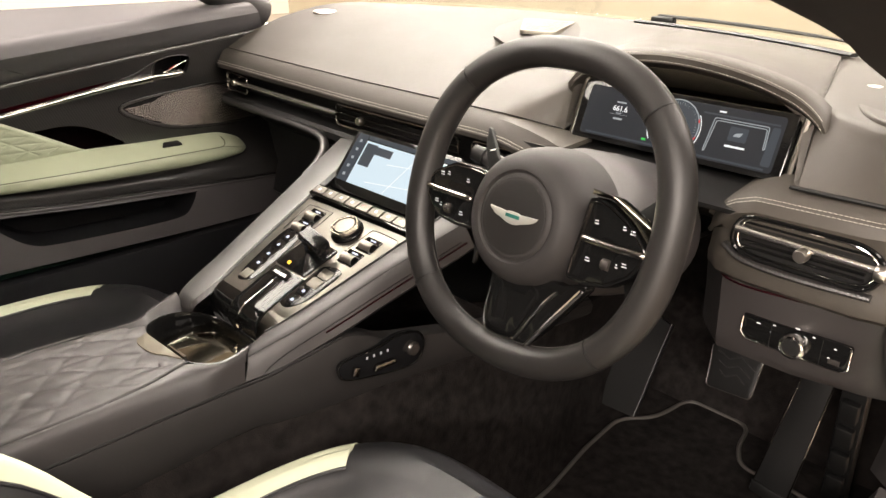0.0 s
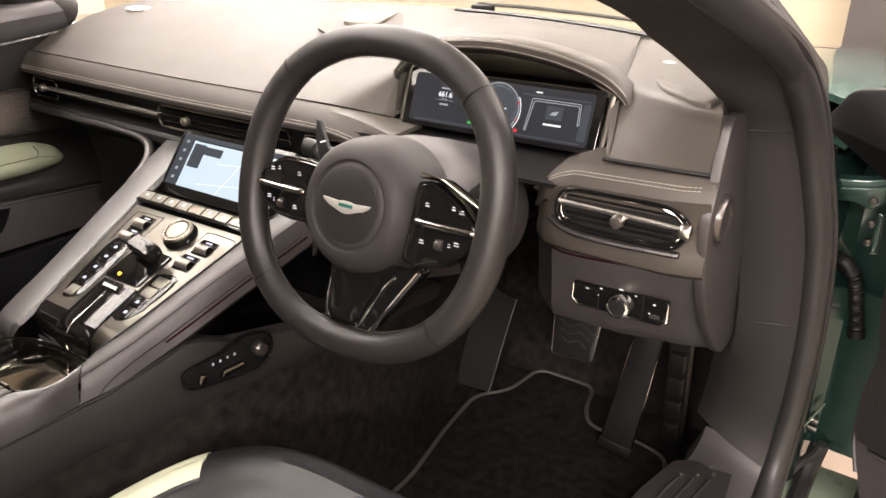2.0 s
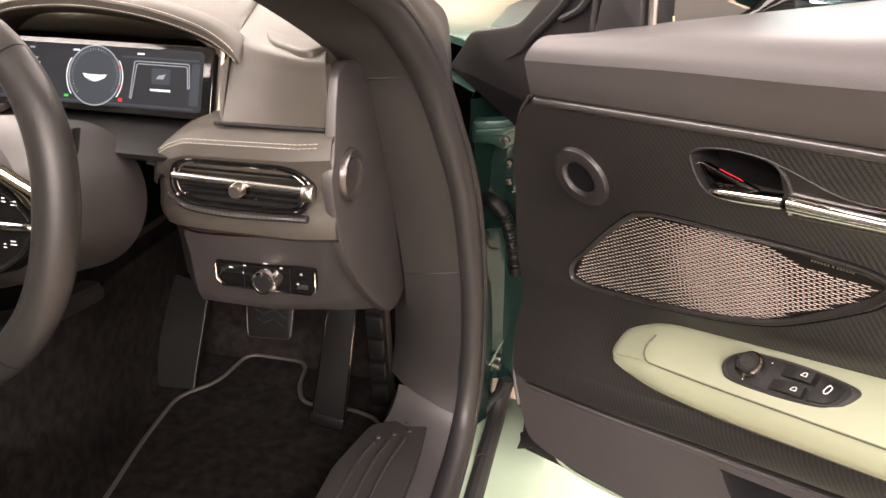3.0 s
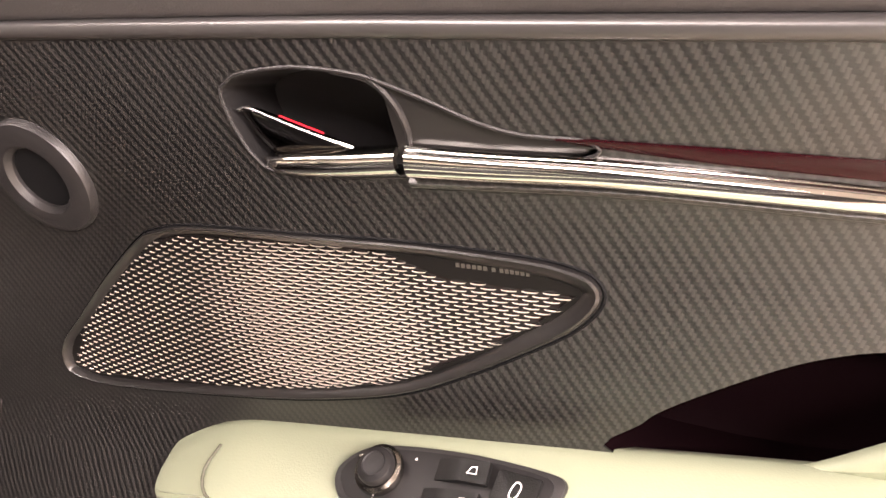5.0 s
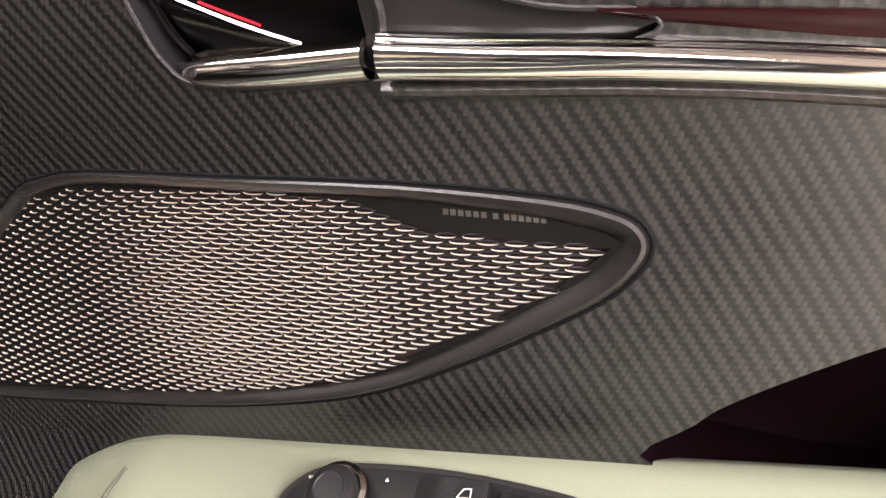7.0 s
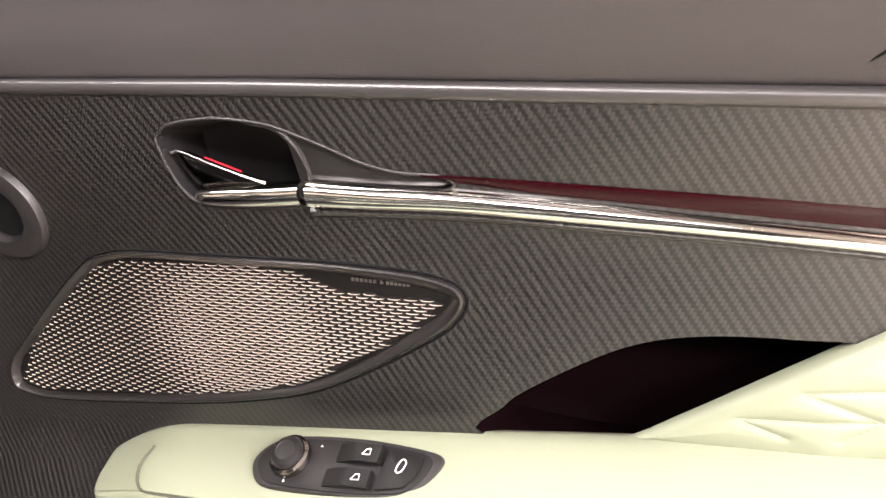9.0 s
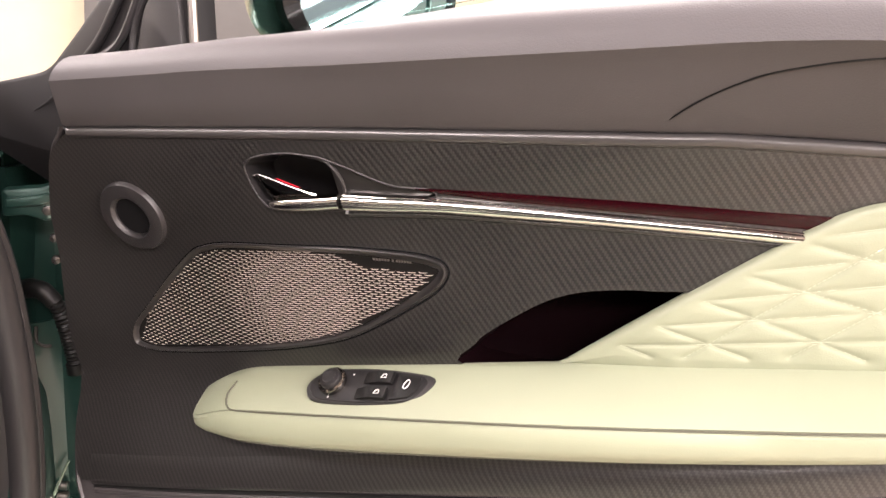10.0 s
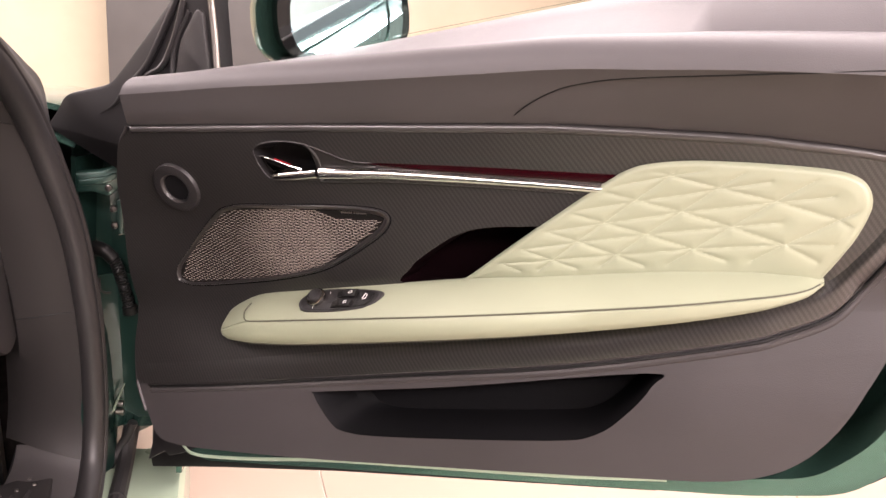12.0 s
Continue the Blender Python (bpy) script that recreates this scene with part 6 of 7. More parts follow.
    part("rotary_knob", lathe([(0.0228, 0.0045), (0.0236, 0.006), (0.0236, 0.0125), (0.0226, 0.0145), (0.0212, 0.0152), (0.0195, 0.0152), (0.0183, 0.0142), (0.0176, 0.0132), (0.016, 0.0136), (0.0001, 0.0142)], km, 64), CHROMEKNOB, console, "knurled metal rotary knob")
    part("knob_ring", lathe([(0.0237, 0.0062), (0.0243, 0.007), (0.0243, 0.0085), (0.0237, 0.0095)], km, 48), GLOSS, console)
    part("knob_cap", lathe([(0.0165, 0.0125), (0.0163, 0.0146), (0.015, 0.015), (0.0001, 0.0153)], km, 40), SATINCAP, console, "brushed metal knob cap")
    part("knob_groove", lathe([(0.0186, 0.0143), (0.0183, 0.0147), (0.0172, 0.0147), (0.0169, 0.0138)], km, 48), GLOSS, console)
    # thumb rollers
    for x, y in ((-0.06, 0.205), (-0.058, 0.176), (0.09, 0.197), (0.084, 0.164)):
        f = part("roller_frame", plate(rounded([(x - 0.017, y - 0.0145), (x + 0.017, y - 0.0145), (x + 0.017, y + 0.0145), (x - 0.017, y + 0.0145)], 0.002), 0.0, 0.0022, 0.0006), GLOSS, console, "gloss black roller surround")
        rows = []
        for k in range(13):
            t = k * math.pi / 12
            rows.append([Vector((x + dx, y - 0.003 + 0.0085 * math.cos(t), 0.001 + 0.0085 * math.sin(t))) for dx in (-0.013, -0.0125, 0.0125, 0.013)])
        part("roller", slab(rows, 0.001, (0, 0, 1)), ROLLER, f, "ribbed satin roller")
        part("roller_mark", plate([(x - 0.006, y + 0.0085), (x + 0.006, y + 0.0085), (x + 0.006, y + 0.011), (x - 0.006, y + 0.011)], 0.0023, 0.0027), SYMBOLBLUE, f)
    # button pods
    for pod_ol, keys in (([(-0.05, 0.046), (-0.06, 0.052), (-0.07, 0.085), (-0.0775, 0.163), (-0.037, 0.156), (-0.0275, 0.075), (-0.032, 0.055)], [(-0.049, 0.06), (-0.0505, 0.084), (-0.053, 0.106), (-0.055, 0.128), (-0.0565, 0.148)]),
                         ([(0.062, 0.046), (0.053, 0.056), (0.0555, 0.09), (0.06, 0.131), (0.099, 0.134), (0.096, 0.08), (0.09, 0.062), (0.078, 0.047)], [(0.0735, 0.06), (0.0755, 0.08), (0.077, 0.1), (0.079, 0.12)])):
        pd = part("button_pod", plate(curve_pts([(x, y, 0) for x, y in pod_ol], 4, True), 0.0, 0.0022, 0.0008), GLOSS, console, "gloss black button group")
        for k, (x, y) in enumerate(keys):
            sat = (k == 0 and x < 0) or (k >= 2 and x > 0)
            hw = 0.012 if k else 0.0095
            kb = part("button", plate(rounded([(x - hw, y - 0.009), (x + hw, y - 0.009), (x + hw + 0.001, y + 0.009), (x - hw - 0.001, y + 0.009)], 0.003), 0.002, 0.0036, 0.0008), TITAN if sat else GLOSS, pd)
            if not sat:
                part("symbol", plate([(x - 0.003, y - 0.002), (x + 0.003, y - 0.002), (x + 0.0025, y + 0.0025), (x - 0.002, y + 0.0025)], 0.0037, 0.004), SYMBOLBLUE, kb)
    part("drive_lamp", plate([(-0.004, 0.108), (0.003, 0.106), (0.003, 0.112), (-0.004, 0.113)], 0.0036, 0.004), SYMBOLAMBER, console)
    part("text_plate", plate(rounded([(-0.016, 0.078), (0.036, 0.078), (0.036, 0.092), (-0.016, 0.092)], 0.002), 0.003, 0.0055, 0.0008), GLOSS, console)
    t = linked("mode_text", text_mesh("MANUAL", 0.0078), WHITEMARK, console)
    t.matrix_basis = Matrix.Translation((0.01, 0.085, 0.0057))
    part("start_button", plate(rounded([(-0.017, 0.099), (0.018, 0.099), (0.018, 0.118), (-0.017, 0.118)], 0.003), 0.003, 0.0035), GLOSS, console)
    # key row under the screen
    part("key_rail", plate(rounded([(-0.122, 0.243), (0.155, 0.243), (0.155, 0.268), (-0.122, 0.268)], 0.003), -0.006, 0.005, 0.001), GLOSS, console, "gloss black key row")
    for k in range(9):
        x = -0.104 + k * 0.0295
        kb = part("key", plate(rounded([(x - 0.0135, 0.2475), (x + 0.0135, 0.2475), (x + 0.0135, 0.2645), (x - 0.0135, 0.2645)], 0.002), 0.005, 0.0072, 0.0008), TITAN, console)
        part("key_symbol", plate([(x - 0.003, 0.254), (x + 0.003, 0.254), (x + 0.002, 0.259), (x - 0.002, 0.259)], 0.0073, 0.0075), KEYRED if k == 4 else MARKGLOW, kb)


console_top()


def console_rest():
    rest = thing("armrest_console", Matrix.Identity(4), "dark leather centre armrest with quilted lid and cup holder", "armrest")
    rows = []
    for y in (-0.45, 0.0, 0.15, 0.25, 0.312):
        rows.append([Vector(p) for p in ((-0.168, y, 0.4), (-0.156, y, 0.59), (-0.13, y, 0.622), (-0.1, y, 0.628), (0.045, y, 0.628), (0.066, y, 0.602), (0.072, y, 0.59))])
    part("armrest_body", slab(rows, 0.008, (0, 0, 1)), LEATHER, rest)
    rows = []
    for y, xi, lift in ((-0.45, 0.066, 0), (0.0, 0.066, 0), (0.15, 0.066, 0), (0.206, 0.065, 0), (0.255, 0.06, 0), (0.29, 0.0515, 0), (0.316, 0.0435, 0), (0.332, 0.0545, 0), (0.346, 0.067, 0.0004), (0.362, 0.0725, 0.001), (0.385, 0.068, 0.001), (0.404, 0.0585, 0.001)):
        k = max(0.0, min(1.0, (y - 0.3) / 0.1))
        row = [Vector((xi - 0.001, y, 0.622))]
        for f, z in ((0.0, 0.6335), (0.08, 0.6362), (0.3, 0.6362), (0.5, 0.6335), (0.68, 0.6275), (0.82, 0.6195), (0.93, 0.6095), (1.0, 0.6)):
            row.append(Vector((xi + (0.085 - xi) * f, y - 0.026 * f * k, z + lift * (1 - f))))
        rows.append(row)
    rows = [list(r) for r in zip(*[curve_pts(c, 3) for c in zip(*rows)])]
    part("side_arm", slab(rows, 0.006, (0.3, 0, 1)), LEATHER, rest, "smooth dark leather side of the armrest")
    rows = []
    for xi, yi, zi, xr, yr, zr in ((-0.1165, -0.45, 0.626, -0.1225, -0.45, 0.6355), (-0.1165, 0.0, 0.626, -0.1225, 0.0, 0.6355), (-0.1165, 0.2, 0.626, -0.1225, 0.2, 0.6355), (-0.1, 0.29, 0.626, -0.109, 0.29, 0.6355), (-0.089, 0.327, 0.627, -0.107, 0.324, 0.637), (-0.11, 0.351, 0.621, -0.122, 0.349, 0.6385), (-0.1215, 0.378, 0.616, -0.1385, 0.378, 0.638), (-0.128, 0.403, 0.61, -0.1505, 0.4025, 0.638)):
        rows.append([Vector((xi, yi, zi)), Vector((xi * 0.3 + xr * 0.7 + 0.001, yr, zr - 0.005)), Vector((xr, yr, zr)), Vector((xr - 0.005, yr + 0.001, zr - 0.0005)), Vector((xr - 0.013, yr + 0.002, zr - 0.007)), Vector((xr - 0.02, yr + 0.002, zr - 0.03)), Vector((xr - 0.03, yr, 0.52))])
    rows = [list(r) for r in zip(*[curve_pts(c, 4) for c in zip(*rows)])]
    part("side_arm", slab(rows, 0.004, (0, 0, 1)), LEATHER, rest, "smooth dark leather side of the armrest")
    # lower side and its seam
    def side_line(y):
        return (float(np.interp(y, [0.3, 0.38, 0.41, 0.46, 0.52, 0.6, 0.78, 1.1], [0.083, 0.084, 0.092, 0.104, 0.114, 0.12, 0.138, 0.13])),
                float(np.interp(y, [0.3, 0.38, 0.41, 0.46, 0.52, 0.56, 0.6, 0.78, 1.1], [0.602, 0.601, 0.606, 0.62, 0.634, 0.622, 0.602, 0.562, 0.5])),
                float(np.interp(y, [0.2, 0.4, 0.53, 0.68, 0.78, 1.1], [0.516, 0.522, 0.521, 0.514, 0.506, 0.46])))

    rows = []
    for y in (-0.45, 0.0, 0.2, 0.3, 0.36, 0.385, 0.41, 0.435, 0.46, 0.49, 0.52, 0.56, 0.6, 0.68, 0.78, 0.9, 1.1):
        x, zt, zb = side_line(y)
        d = zt - zb
        rows.append([Vector(p) for p in ((x - 0.03, y, zt - 0.006), (x - 0.005, y, zt - 0.004), (x + 0.003, y, zt - 0.007), (x + 0.006, y, zt - 0.016), (x + 0.008, y, zt - 0.35 * d), (x + 0.008, y, zt - 0.6 * d), (x + 0.005, y, zt - 0.85 * d), (x, y, zb))])
    rows = [list(r) for r in zip(*[curve_pts(c, 3) for c in zip(*rows)])]
    part("console_side", slab(rows, 0.006, (1, 0, 0.2)), DIMLEATHER, rest, "dark leather console side")
    seam = [(side_line(y)[0] + 0.0015, y, side_line(y)[1] - 0.0035) for y in (-0.45, 0.0, 0.2, 0.3, 0.36, 0.385, 0.41, 0.435, 0.46, 0.49, 0.515)]
    part("side_seam", tube(curve_pts(seam, 4), 0.0018, 6), BLACKPL, rest)
    rows = []
    for y in (-0.45, 0.0, 0.3, 0.41, 0.52, 0.6, 0.78, 1.0, 1.1, 1.2, 1.3, 1.5):
        x, zt, zb = side_line(y)
        tuck = float(np.interp(y, [0.6, 1.0, 1.25], [0.0, 0.03, 0.1]))
        rows.append([Vector(p) for p in ((x - tuck * 0.3, y, zb + 0.006), (x + 0.012 - tuck * 0.6, y, 0.4), (x + 0.026 - tuck, y, 0.2), (x + 0.038 - tuck, y, 0.12))])
    part("tunnel_carpet", slab(rows, 0.006, (1, 0, 0)), CARPET, rest, "black carpet on the tunnel side")
    # quilted lid
    ol = [(-0.1155, -0.45), (-0.1155, 0.2), (-0.112, 0.25), (-0.1, 0.288), (-0.0875, 0.324), (-0.064, 0.3165), (0.0405, 0.322), (0.0505, 0.288), (0.059, 0.255), (0.064, 0.206), (0.065, 0.15), (0.065, -0.45)]
    qb = plate(rounded(ol, 0.003, 3), 0.622, 0.637, 0.002)
    cut_rows(qb, [-0.112 + 0.0038 * k for k in range(46)], 0)
    cut_rows(qb, [0.02 + 0.0038 * k for k in range(80)], 1)
    tab = [Vector((x, y)) for x, y in ((-0.0625, 0.3155), (-0.0565, 0.302), (-0.047, 0.2955), (-0.034, 0.294), (-0.006, 0.2975), (0.014, 0.3095), (0.036, 0.3205))]

    def relief(x, y):
        """Pleats in three directions, the first the deepest."""
        h = 0.0
        for ang, pitch, at, deep, wide in ((54, 0.0385, 0.148, 0.0034, 0.0036), (133, 0.0455, -0.186, 0.002, 0.0032), (89, 0.04, 0.029, 0.002, 0.0032)):
            c, s_ = math.cos(radians(ang)), math.sin(radians(ang))
            n_ = -x * s_ + y * c if ang != 89 else x
            k = (n_ - at) / pitch
            d = (k - round(k)) * pitch
            h -= deep * math.exp(-abs(d) / wide) * (1.0 if d > 0 else 0.8)
        return h

    for v in qb.verts:
        if v.co.z > 0.636:
            x, y = v.co.x, v.co.y
            edge = min(x + 0.1155, 0.065 - x, (0.324 - y) * 0.8, (0.0405 + (0.322 - y) * 0.3 - x) if y > 0.25 else 1)
            near = min((v.co.xy - q).length for q in tab)
            k = max(0.0, min(1.0, (edge - 0.004) / 0.012)) * max(0.0, min(1.0, (near - 0.006) / 0.012))
            if x > -0.06 and y > 0.305:
                k = 0.0
            v.co.z += 0.0016 * k + relief(x, y) * k
    part("quilted_lid", qb, LEATHER, rest, "quilted dark leather lid", sharp=50)
    part("lid_seam", tube(curve_pts([(x + 0.0008, y, 0.6355) for x, y in ol[8:]][::-1] + [(0.0425, 0.3225, 0.6355)], 4), 0.0011, 6), BLACKPL, rest)
    part("lid_seam", tube(curve_pts([(x - 0.0008, y, 0.6355) for x, y in ol[:5]], 4), 0.0011, 6), BLACKPL, rest)
    part("lid_tab", plate(curve_pts([(p.x, p.y, 0) for p in tab], 3)[:], 0.636, 0.6385, 0.0008), TABTAN, rest, "pale tan leather lid tab")
    # cup holder
    ol = curve_pts([(-0.088, 0.328, 0.634), (-0.108, 0.35, 0.629), (-0.118, 0.375, 0.624), (-0.11, 0.402, 0.62), (-0.08, 0.424, 0.617), (-0.02, 0.43, 0.616), (0.035, 0.424, 0.622), (0.0575, 0.403, 0.634), (0.067, 0.385, 0.6355), (0.0715, 0.362, 0.635), (0.0645, 0.343, 0.634), (0.042, 0.325, 0.634), (-0.01, 0.3205, 0.634), (-0.062, 0.318, 0.634)], 4, True)
    ctr = sum(ol, Vector()) / len(ol)
    bm = bmesh.new()
    rows = [[ctr + (q - ctr) * k + Vector((0, 0, z)) for q in ol] for k, z in ((1.02, -0.004), (1.008, 0.0012), (0.99, 0.0016), (0.972, 0.0), (0.965, -0.006))]
    rows.append([Vector((p.x, p.y, 0.604)) for p in rows[-1]])
    V = add_grid(bm, rows, close_v=True)
    bm.faces.new(V[-1])
    cup = part("cup_holder", bm, GLOSS, rest, "gloss black cup holder")
    floor_ol = [ctr + (q - ctr) * 0.962 for q in ol]
    part("cup_lid", plate([(max(p.x, -0.085), p.y) for p in floor_ol], 0.604, 0.609, 0.0008), POLISHED, cup, "polished metal sliding lid")
    part("cup_lid_grip", tube([(-0.016, 0.3265, 0.633), (0.026, 0.3275, 0.633)], 0.0024, 8), CHROME, cup, "chrome edge of the lid grip")
    part("cup_lid_grip", box(-0.019, 0.029, 0.327, 0.3295, 0.618, 0.632, 0.001), GLOSS, cup)
    # seat switches on the console side
    m = Matrix(((0.09, 0.0, 0.996, 0.1255), (0.996, 0.0, -0.09, 0.575), (0.0, 1.0, 0.0, 0.578), (0, 0, 0, 1)))
    ol = curve_pts([(-0.073, -0.003, 0), (-0.068, 0.017, 0), (-0.01, 0.021, 0), (0.031, 0.028, 0), (0.063, 0.021, 0), (0.073, 0.002, 0), (0.066, -0.021, 0), (0.042, -0.029, 0), (-0.01, -0.023, 0), (-0.056, -0.014, 0)], 5, True)
    sp = part("seat_switch_panel", plate(ol, -0.004, 0.008, 0.002), POCKET, rest, "black seat adjustment panel")
    sp.matrix_basis = m
    part("panel_edge", tube([(p.x * 1.01, p.y * 1.02, 0.0065) for p in ol], 0.0022, 8, True), GLOSS, sp, "gloss black raised edge")
    part("seat_knob", lathe([(0.0001, 0.02), (0.009, 0.02), (0.0115, 0.017), (0.012, 0.007)], Matrix.Translation((0.048, 0.003, 0)), 28), DARKKNOB, sp)
    part("seat_slider", plate(rounded([(-0.02, -0.014), (0.02, -0.012), (0.018, -0.004), (-0.016, -0.004)], 0.003), 0.008, 0.014, 0.002), DARKCHROME, sp)
    part("seat_slider", plate(rounded([(-0.056, -0.008), (-0.046, -0.012), (-0.042, 0.002), (-0.052, 0.006)], 0.002), 0.008, 0.013, 0.002), DARKCHROME, sp)
    for k in range(4):
        part("mark", plate([(-0.03 + k * 0.012, 0.009), (-0.027 + k * 0.012, 0.009), (-0.027 + k * 0.012, 0.013), (-0.03 + k * 0.012, 0.013)], 0.0081, 0.0085), MARKGLOW, sp)


console_rest()


def centre_screen():
    sc = thing("centre_screen", Matrix.Translation((-0.03, 0.734, 0.7885)) @ Matrix.Rotation(radians(51.3), 4, "X"), "glossy centre touchscreen showing a pale map", "screen")
    part("screen_glass", plate(rounded([(-0.128, -0.057), (0.128, -0.057), (0.128, 0.057), (-0.128, 0.057)], 0.005), -0.012, 0.0, 0.001), GLOSS, sc)
    part("picture", plate([(-0.092, -0.04), (0.12, -0.04), (0.12, 0.04), (-0.092, 0.04)], 0.0, 0.0004), SCREENMAP, sc, "pale map picture")
    part("toolbar", plate([(-0.12, -0.04), (-0.094, -0.04), (-0.094, 0.05), (-0.12, 0.05)], 0.0, 0.0004), SCREENDIM, sc)
    part("title_bar", plate([(-0.092, 0.042), (0.12, 0.042), (0.12, 0.05), (-0.092, 0.05)], 0.0, 0.0004), SCREENDIM, sc)
    for x0, x1, y0, y1 in ((-0.07, -0.02, 0.02, 0.034), (-0.088, -0.06, -0.005, 0.036)):
        part("panel", plate([(x0, y0), (x1, y0), (x1, y1), (x0, y1)], 0.0005, 0.0008), SCREENDIM, sc)
    for k in range(5):
        part("icon", plate([(-0.11, -0.03 + k * 0.016), (-0.104, -0.03 + k * 0.016), (-0.104, -0.025 + k * 0.016), (-0.11, -0.025 + k * 0.016)], 0.0005, 0.0008), SCREENGREY, sc)
    for a, b in (((-0.05, -0.03), (0.1, -0.012)), ((0.0, -0.04), (0.04, 0.038)), ((-0.02, 0.01), (0.12, 0.025))):
        part("road", tube([(a[0], a[1], 0.0005), (b[0], b[1], 0.0005)], 0.0006, 5), SCREENWHITE, sc)


centre_screen()

# ---- seats ----
def seat_point(r, t, lift=0.0):
    """A point of the cushion: r from its middle to its rim, t round it."""
    e = 4.0
    c, s_ = math.cos(t), math.sin(t)
    k = 1 / (abs(c) ** e + abs(s_) ** e) ** (1 / e)
    x, y = 0.285 * c * k * r, 0.16 + 0.428 * s_ * k * r
    z = float(np.interp(r, [0, 0.5, 0.74, 0.86, 0.93, 0.975, 1.0, 1.02], [0.452, 0.455, 0.468, 0.497, 0.5, 0.485, 0.455, 0.36]))
    k = max(0.0, min(1.0, (0.24 - y) / 0.2))
    z += 0.2 * k * k * (3 - 2 * k) * max(0.0, min(1.0, (abs(x) / 0.275 - 0.6) / 0.33)) + (0.012 * max(0, s_) ** 2 if r < 0.9 else 0)
    return Vector((x, y, z + lift))


def seat(x0, y0, z0, label):
    st = thing("bucket_seat", pose(x0, y0, z0), label, "car seat", "front seats")
    N = 72
    radii = [0.02, 0.3, 0.5, 0.68, 0.74, 0.8, 0.86, 0.9, 0.93, 0.955, 0.975, 0.99, 1.0, 1.01]
    rows = [[seat_point(r if r < 1.005 else 1.0, k * 2 * math.pi / N) + (Vector((0, 0, -0.1)) if r > 1.005 else Vector()) for k in range(N)] for r in radii]
    bm = bmesh.new()
    V = add_grid(bm, rows, close_v=True)
    bm.faces.new(V[0])
    bm.faces.new(list(reversed(V[-1])))
    part("cushion", bm, SEATBLACK, st, "black leather seat cushion", sharp=50)
    for a0, a1 in ((137, 235), (-55, 43)):
        rows = []
        for k in range(41):
            t = radians(a0 + (a1 - a0) * k / 40)
            yy = seat_point(0.95, t).y
            r0, r1 = float(np.interp(yy, [0.12, 0.28], [0.862, 0.828])), float(np.interp(yy, [0.12, 0.28], [0.93, 0.98]))
            rows.append([seat_point(r0 + (r1 - r0) * q / 8, t, 0.0025) for q in range(9)])
        part("bolster_stripe", slab(rows, 0.003, (0, 0, 1)), STRIPE, st, "pale lime leather bolster stripe")
        for r in (0.825, 0.983):
            part("piping", tube([seat_point(r if r > 0.9 else float(np.interp(seat_point(0.95, radians(a0 + (a1 - a0) * k / 40)).y, [0.12, 0.28], [0.859, 0.825])), radians(a0 + (a1 - a0) * k / 40), 0.0015) for k in range(41)], 0.0022, 6), SEATBLACK, st)
    for k in range(6):
        y = 0.36 - k * 0.06
        part("flute", tube(curve_pts([(-0.12, y, 0.4585), (0, y + 0.01, 0.457), (0.12, y, 0.4585)], 4), 0.004, 6), SEATBLACK, st)
    rows = []
    for z, y, w_ in ((0.42, -0.2, 0.26), (0.6, -0.25, 0.27), (0.85, -0.33, 0.26), (1.05, -0.4, 0.2), (1.15, -0.43, 0.14)):
        rows.append([Vector((x * w_, y + d, z)) for x, d in ((-1, 0.06), (-0.8, 0.075), (-0.5, 0.0), (0, -0.01), (0.5, 0.0), (0.8, 0.075), (1, 0.06))])
    part("backrest", slab(rows, 0.09, (0, 1, 0)), SEATBLACK, st, "black leather backrest")


seat(0.41, 0, 0, "black leather driver seat with pale green bolster stripe")
seat(-0.41, -0.027, -0.04, "black leather passenger seat with pale green bolster stripe")

# ---- cabin floor, pedals, pillars, bodywork ----
tagged(part("cabin_floor", box(-0.75, 0.74, -0.6, 1.62, 0.06, 0.12), CARPET), "black carpeted car floor", "carpet", kind="structure")
tagged(part("bulkhead", slab([[Vector((x, y, z)) for y, z in ((1.45, 0.118), (1.56, 0.3), (1.6, 0.6), (1.5, 0.915))] for x in (-0.75, 0.0, 0.74)], 0.02, (0, -1, 0)), CARPET), "dark carpeted footwell bulkhead", "carpet", kind="structure")
tagged(part("cabin_side", box(-0.79, -0.745, -0.6, 1.6, 0.06, 0.47, 0.01), POCKET), "dark lower side of the passenger footwell", "trim", kind="structure")


def floor_mat():
    ol = [(0.16, 0.3), (0.17, 0.956), (0.14, 1.125), (0.128, 1.268), (0.185, 1.335), (0.2, 1.46), (0.35, 1.46), (0.365, 1.37), (0.4, 1.312), (0.51, 1.32), (0.58, 1.3), (0.62, 1.1), (0.63, 0.3)]
    pts = rounded(ol, 0.035, 5)
    mat = part("floor_mat", plate(pts, 0.12, 0.129, 0.002), CARPET)
    tagged(mat, "black carpet floor mat with grey piping", "floor mat")
    part("piping", tube([(p.x, p.y, 0.129) for p in pts], 0.0048, 8, True), PIPING, mat, "dark grey leather piping")


floor_mat()


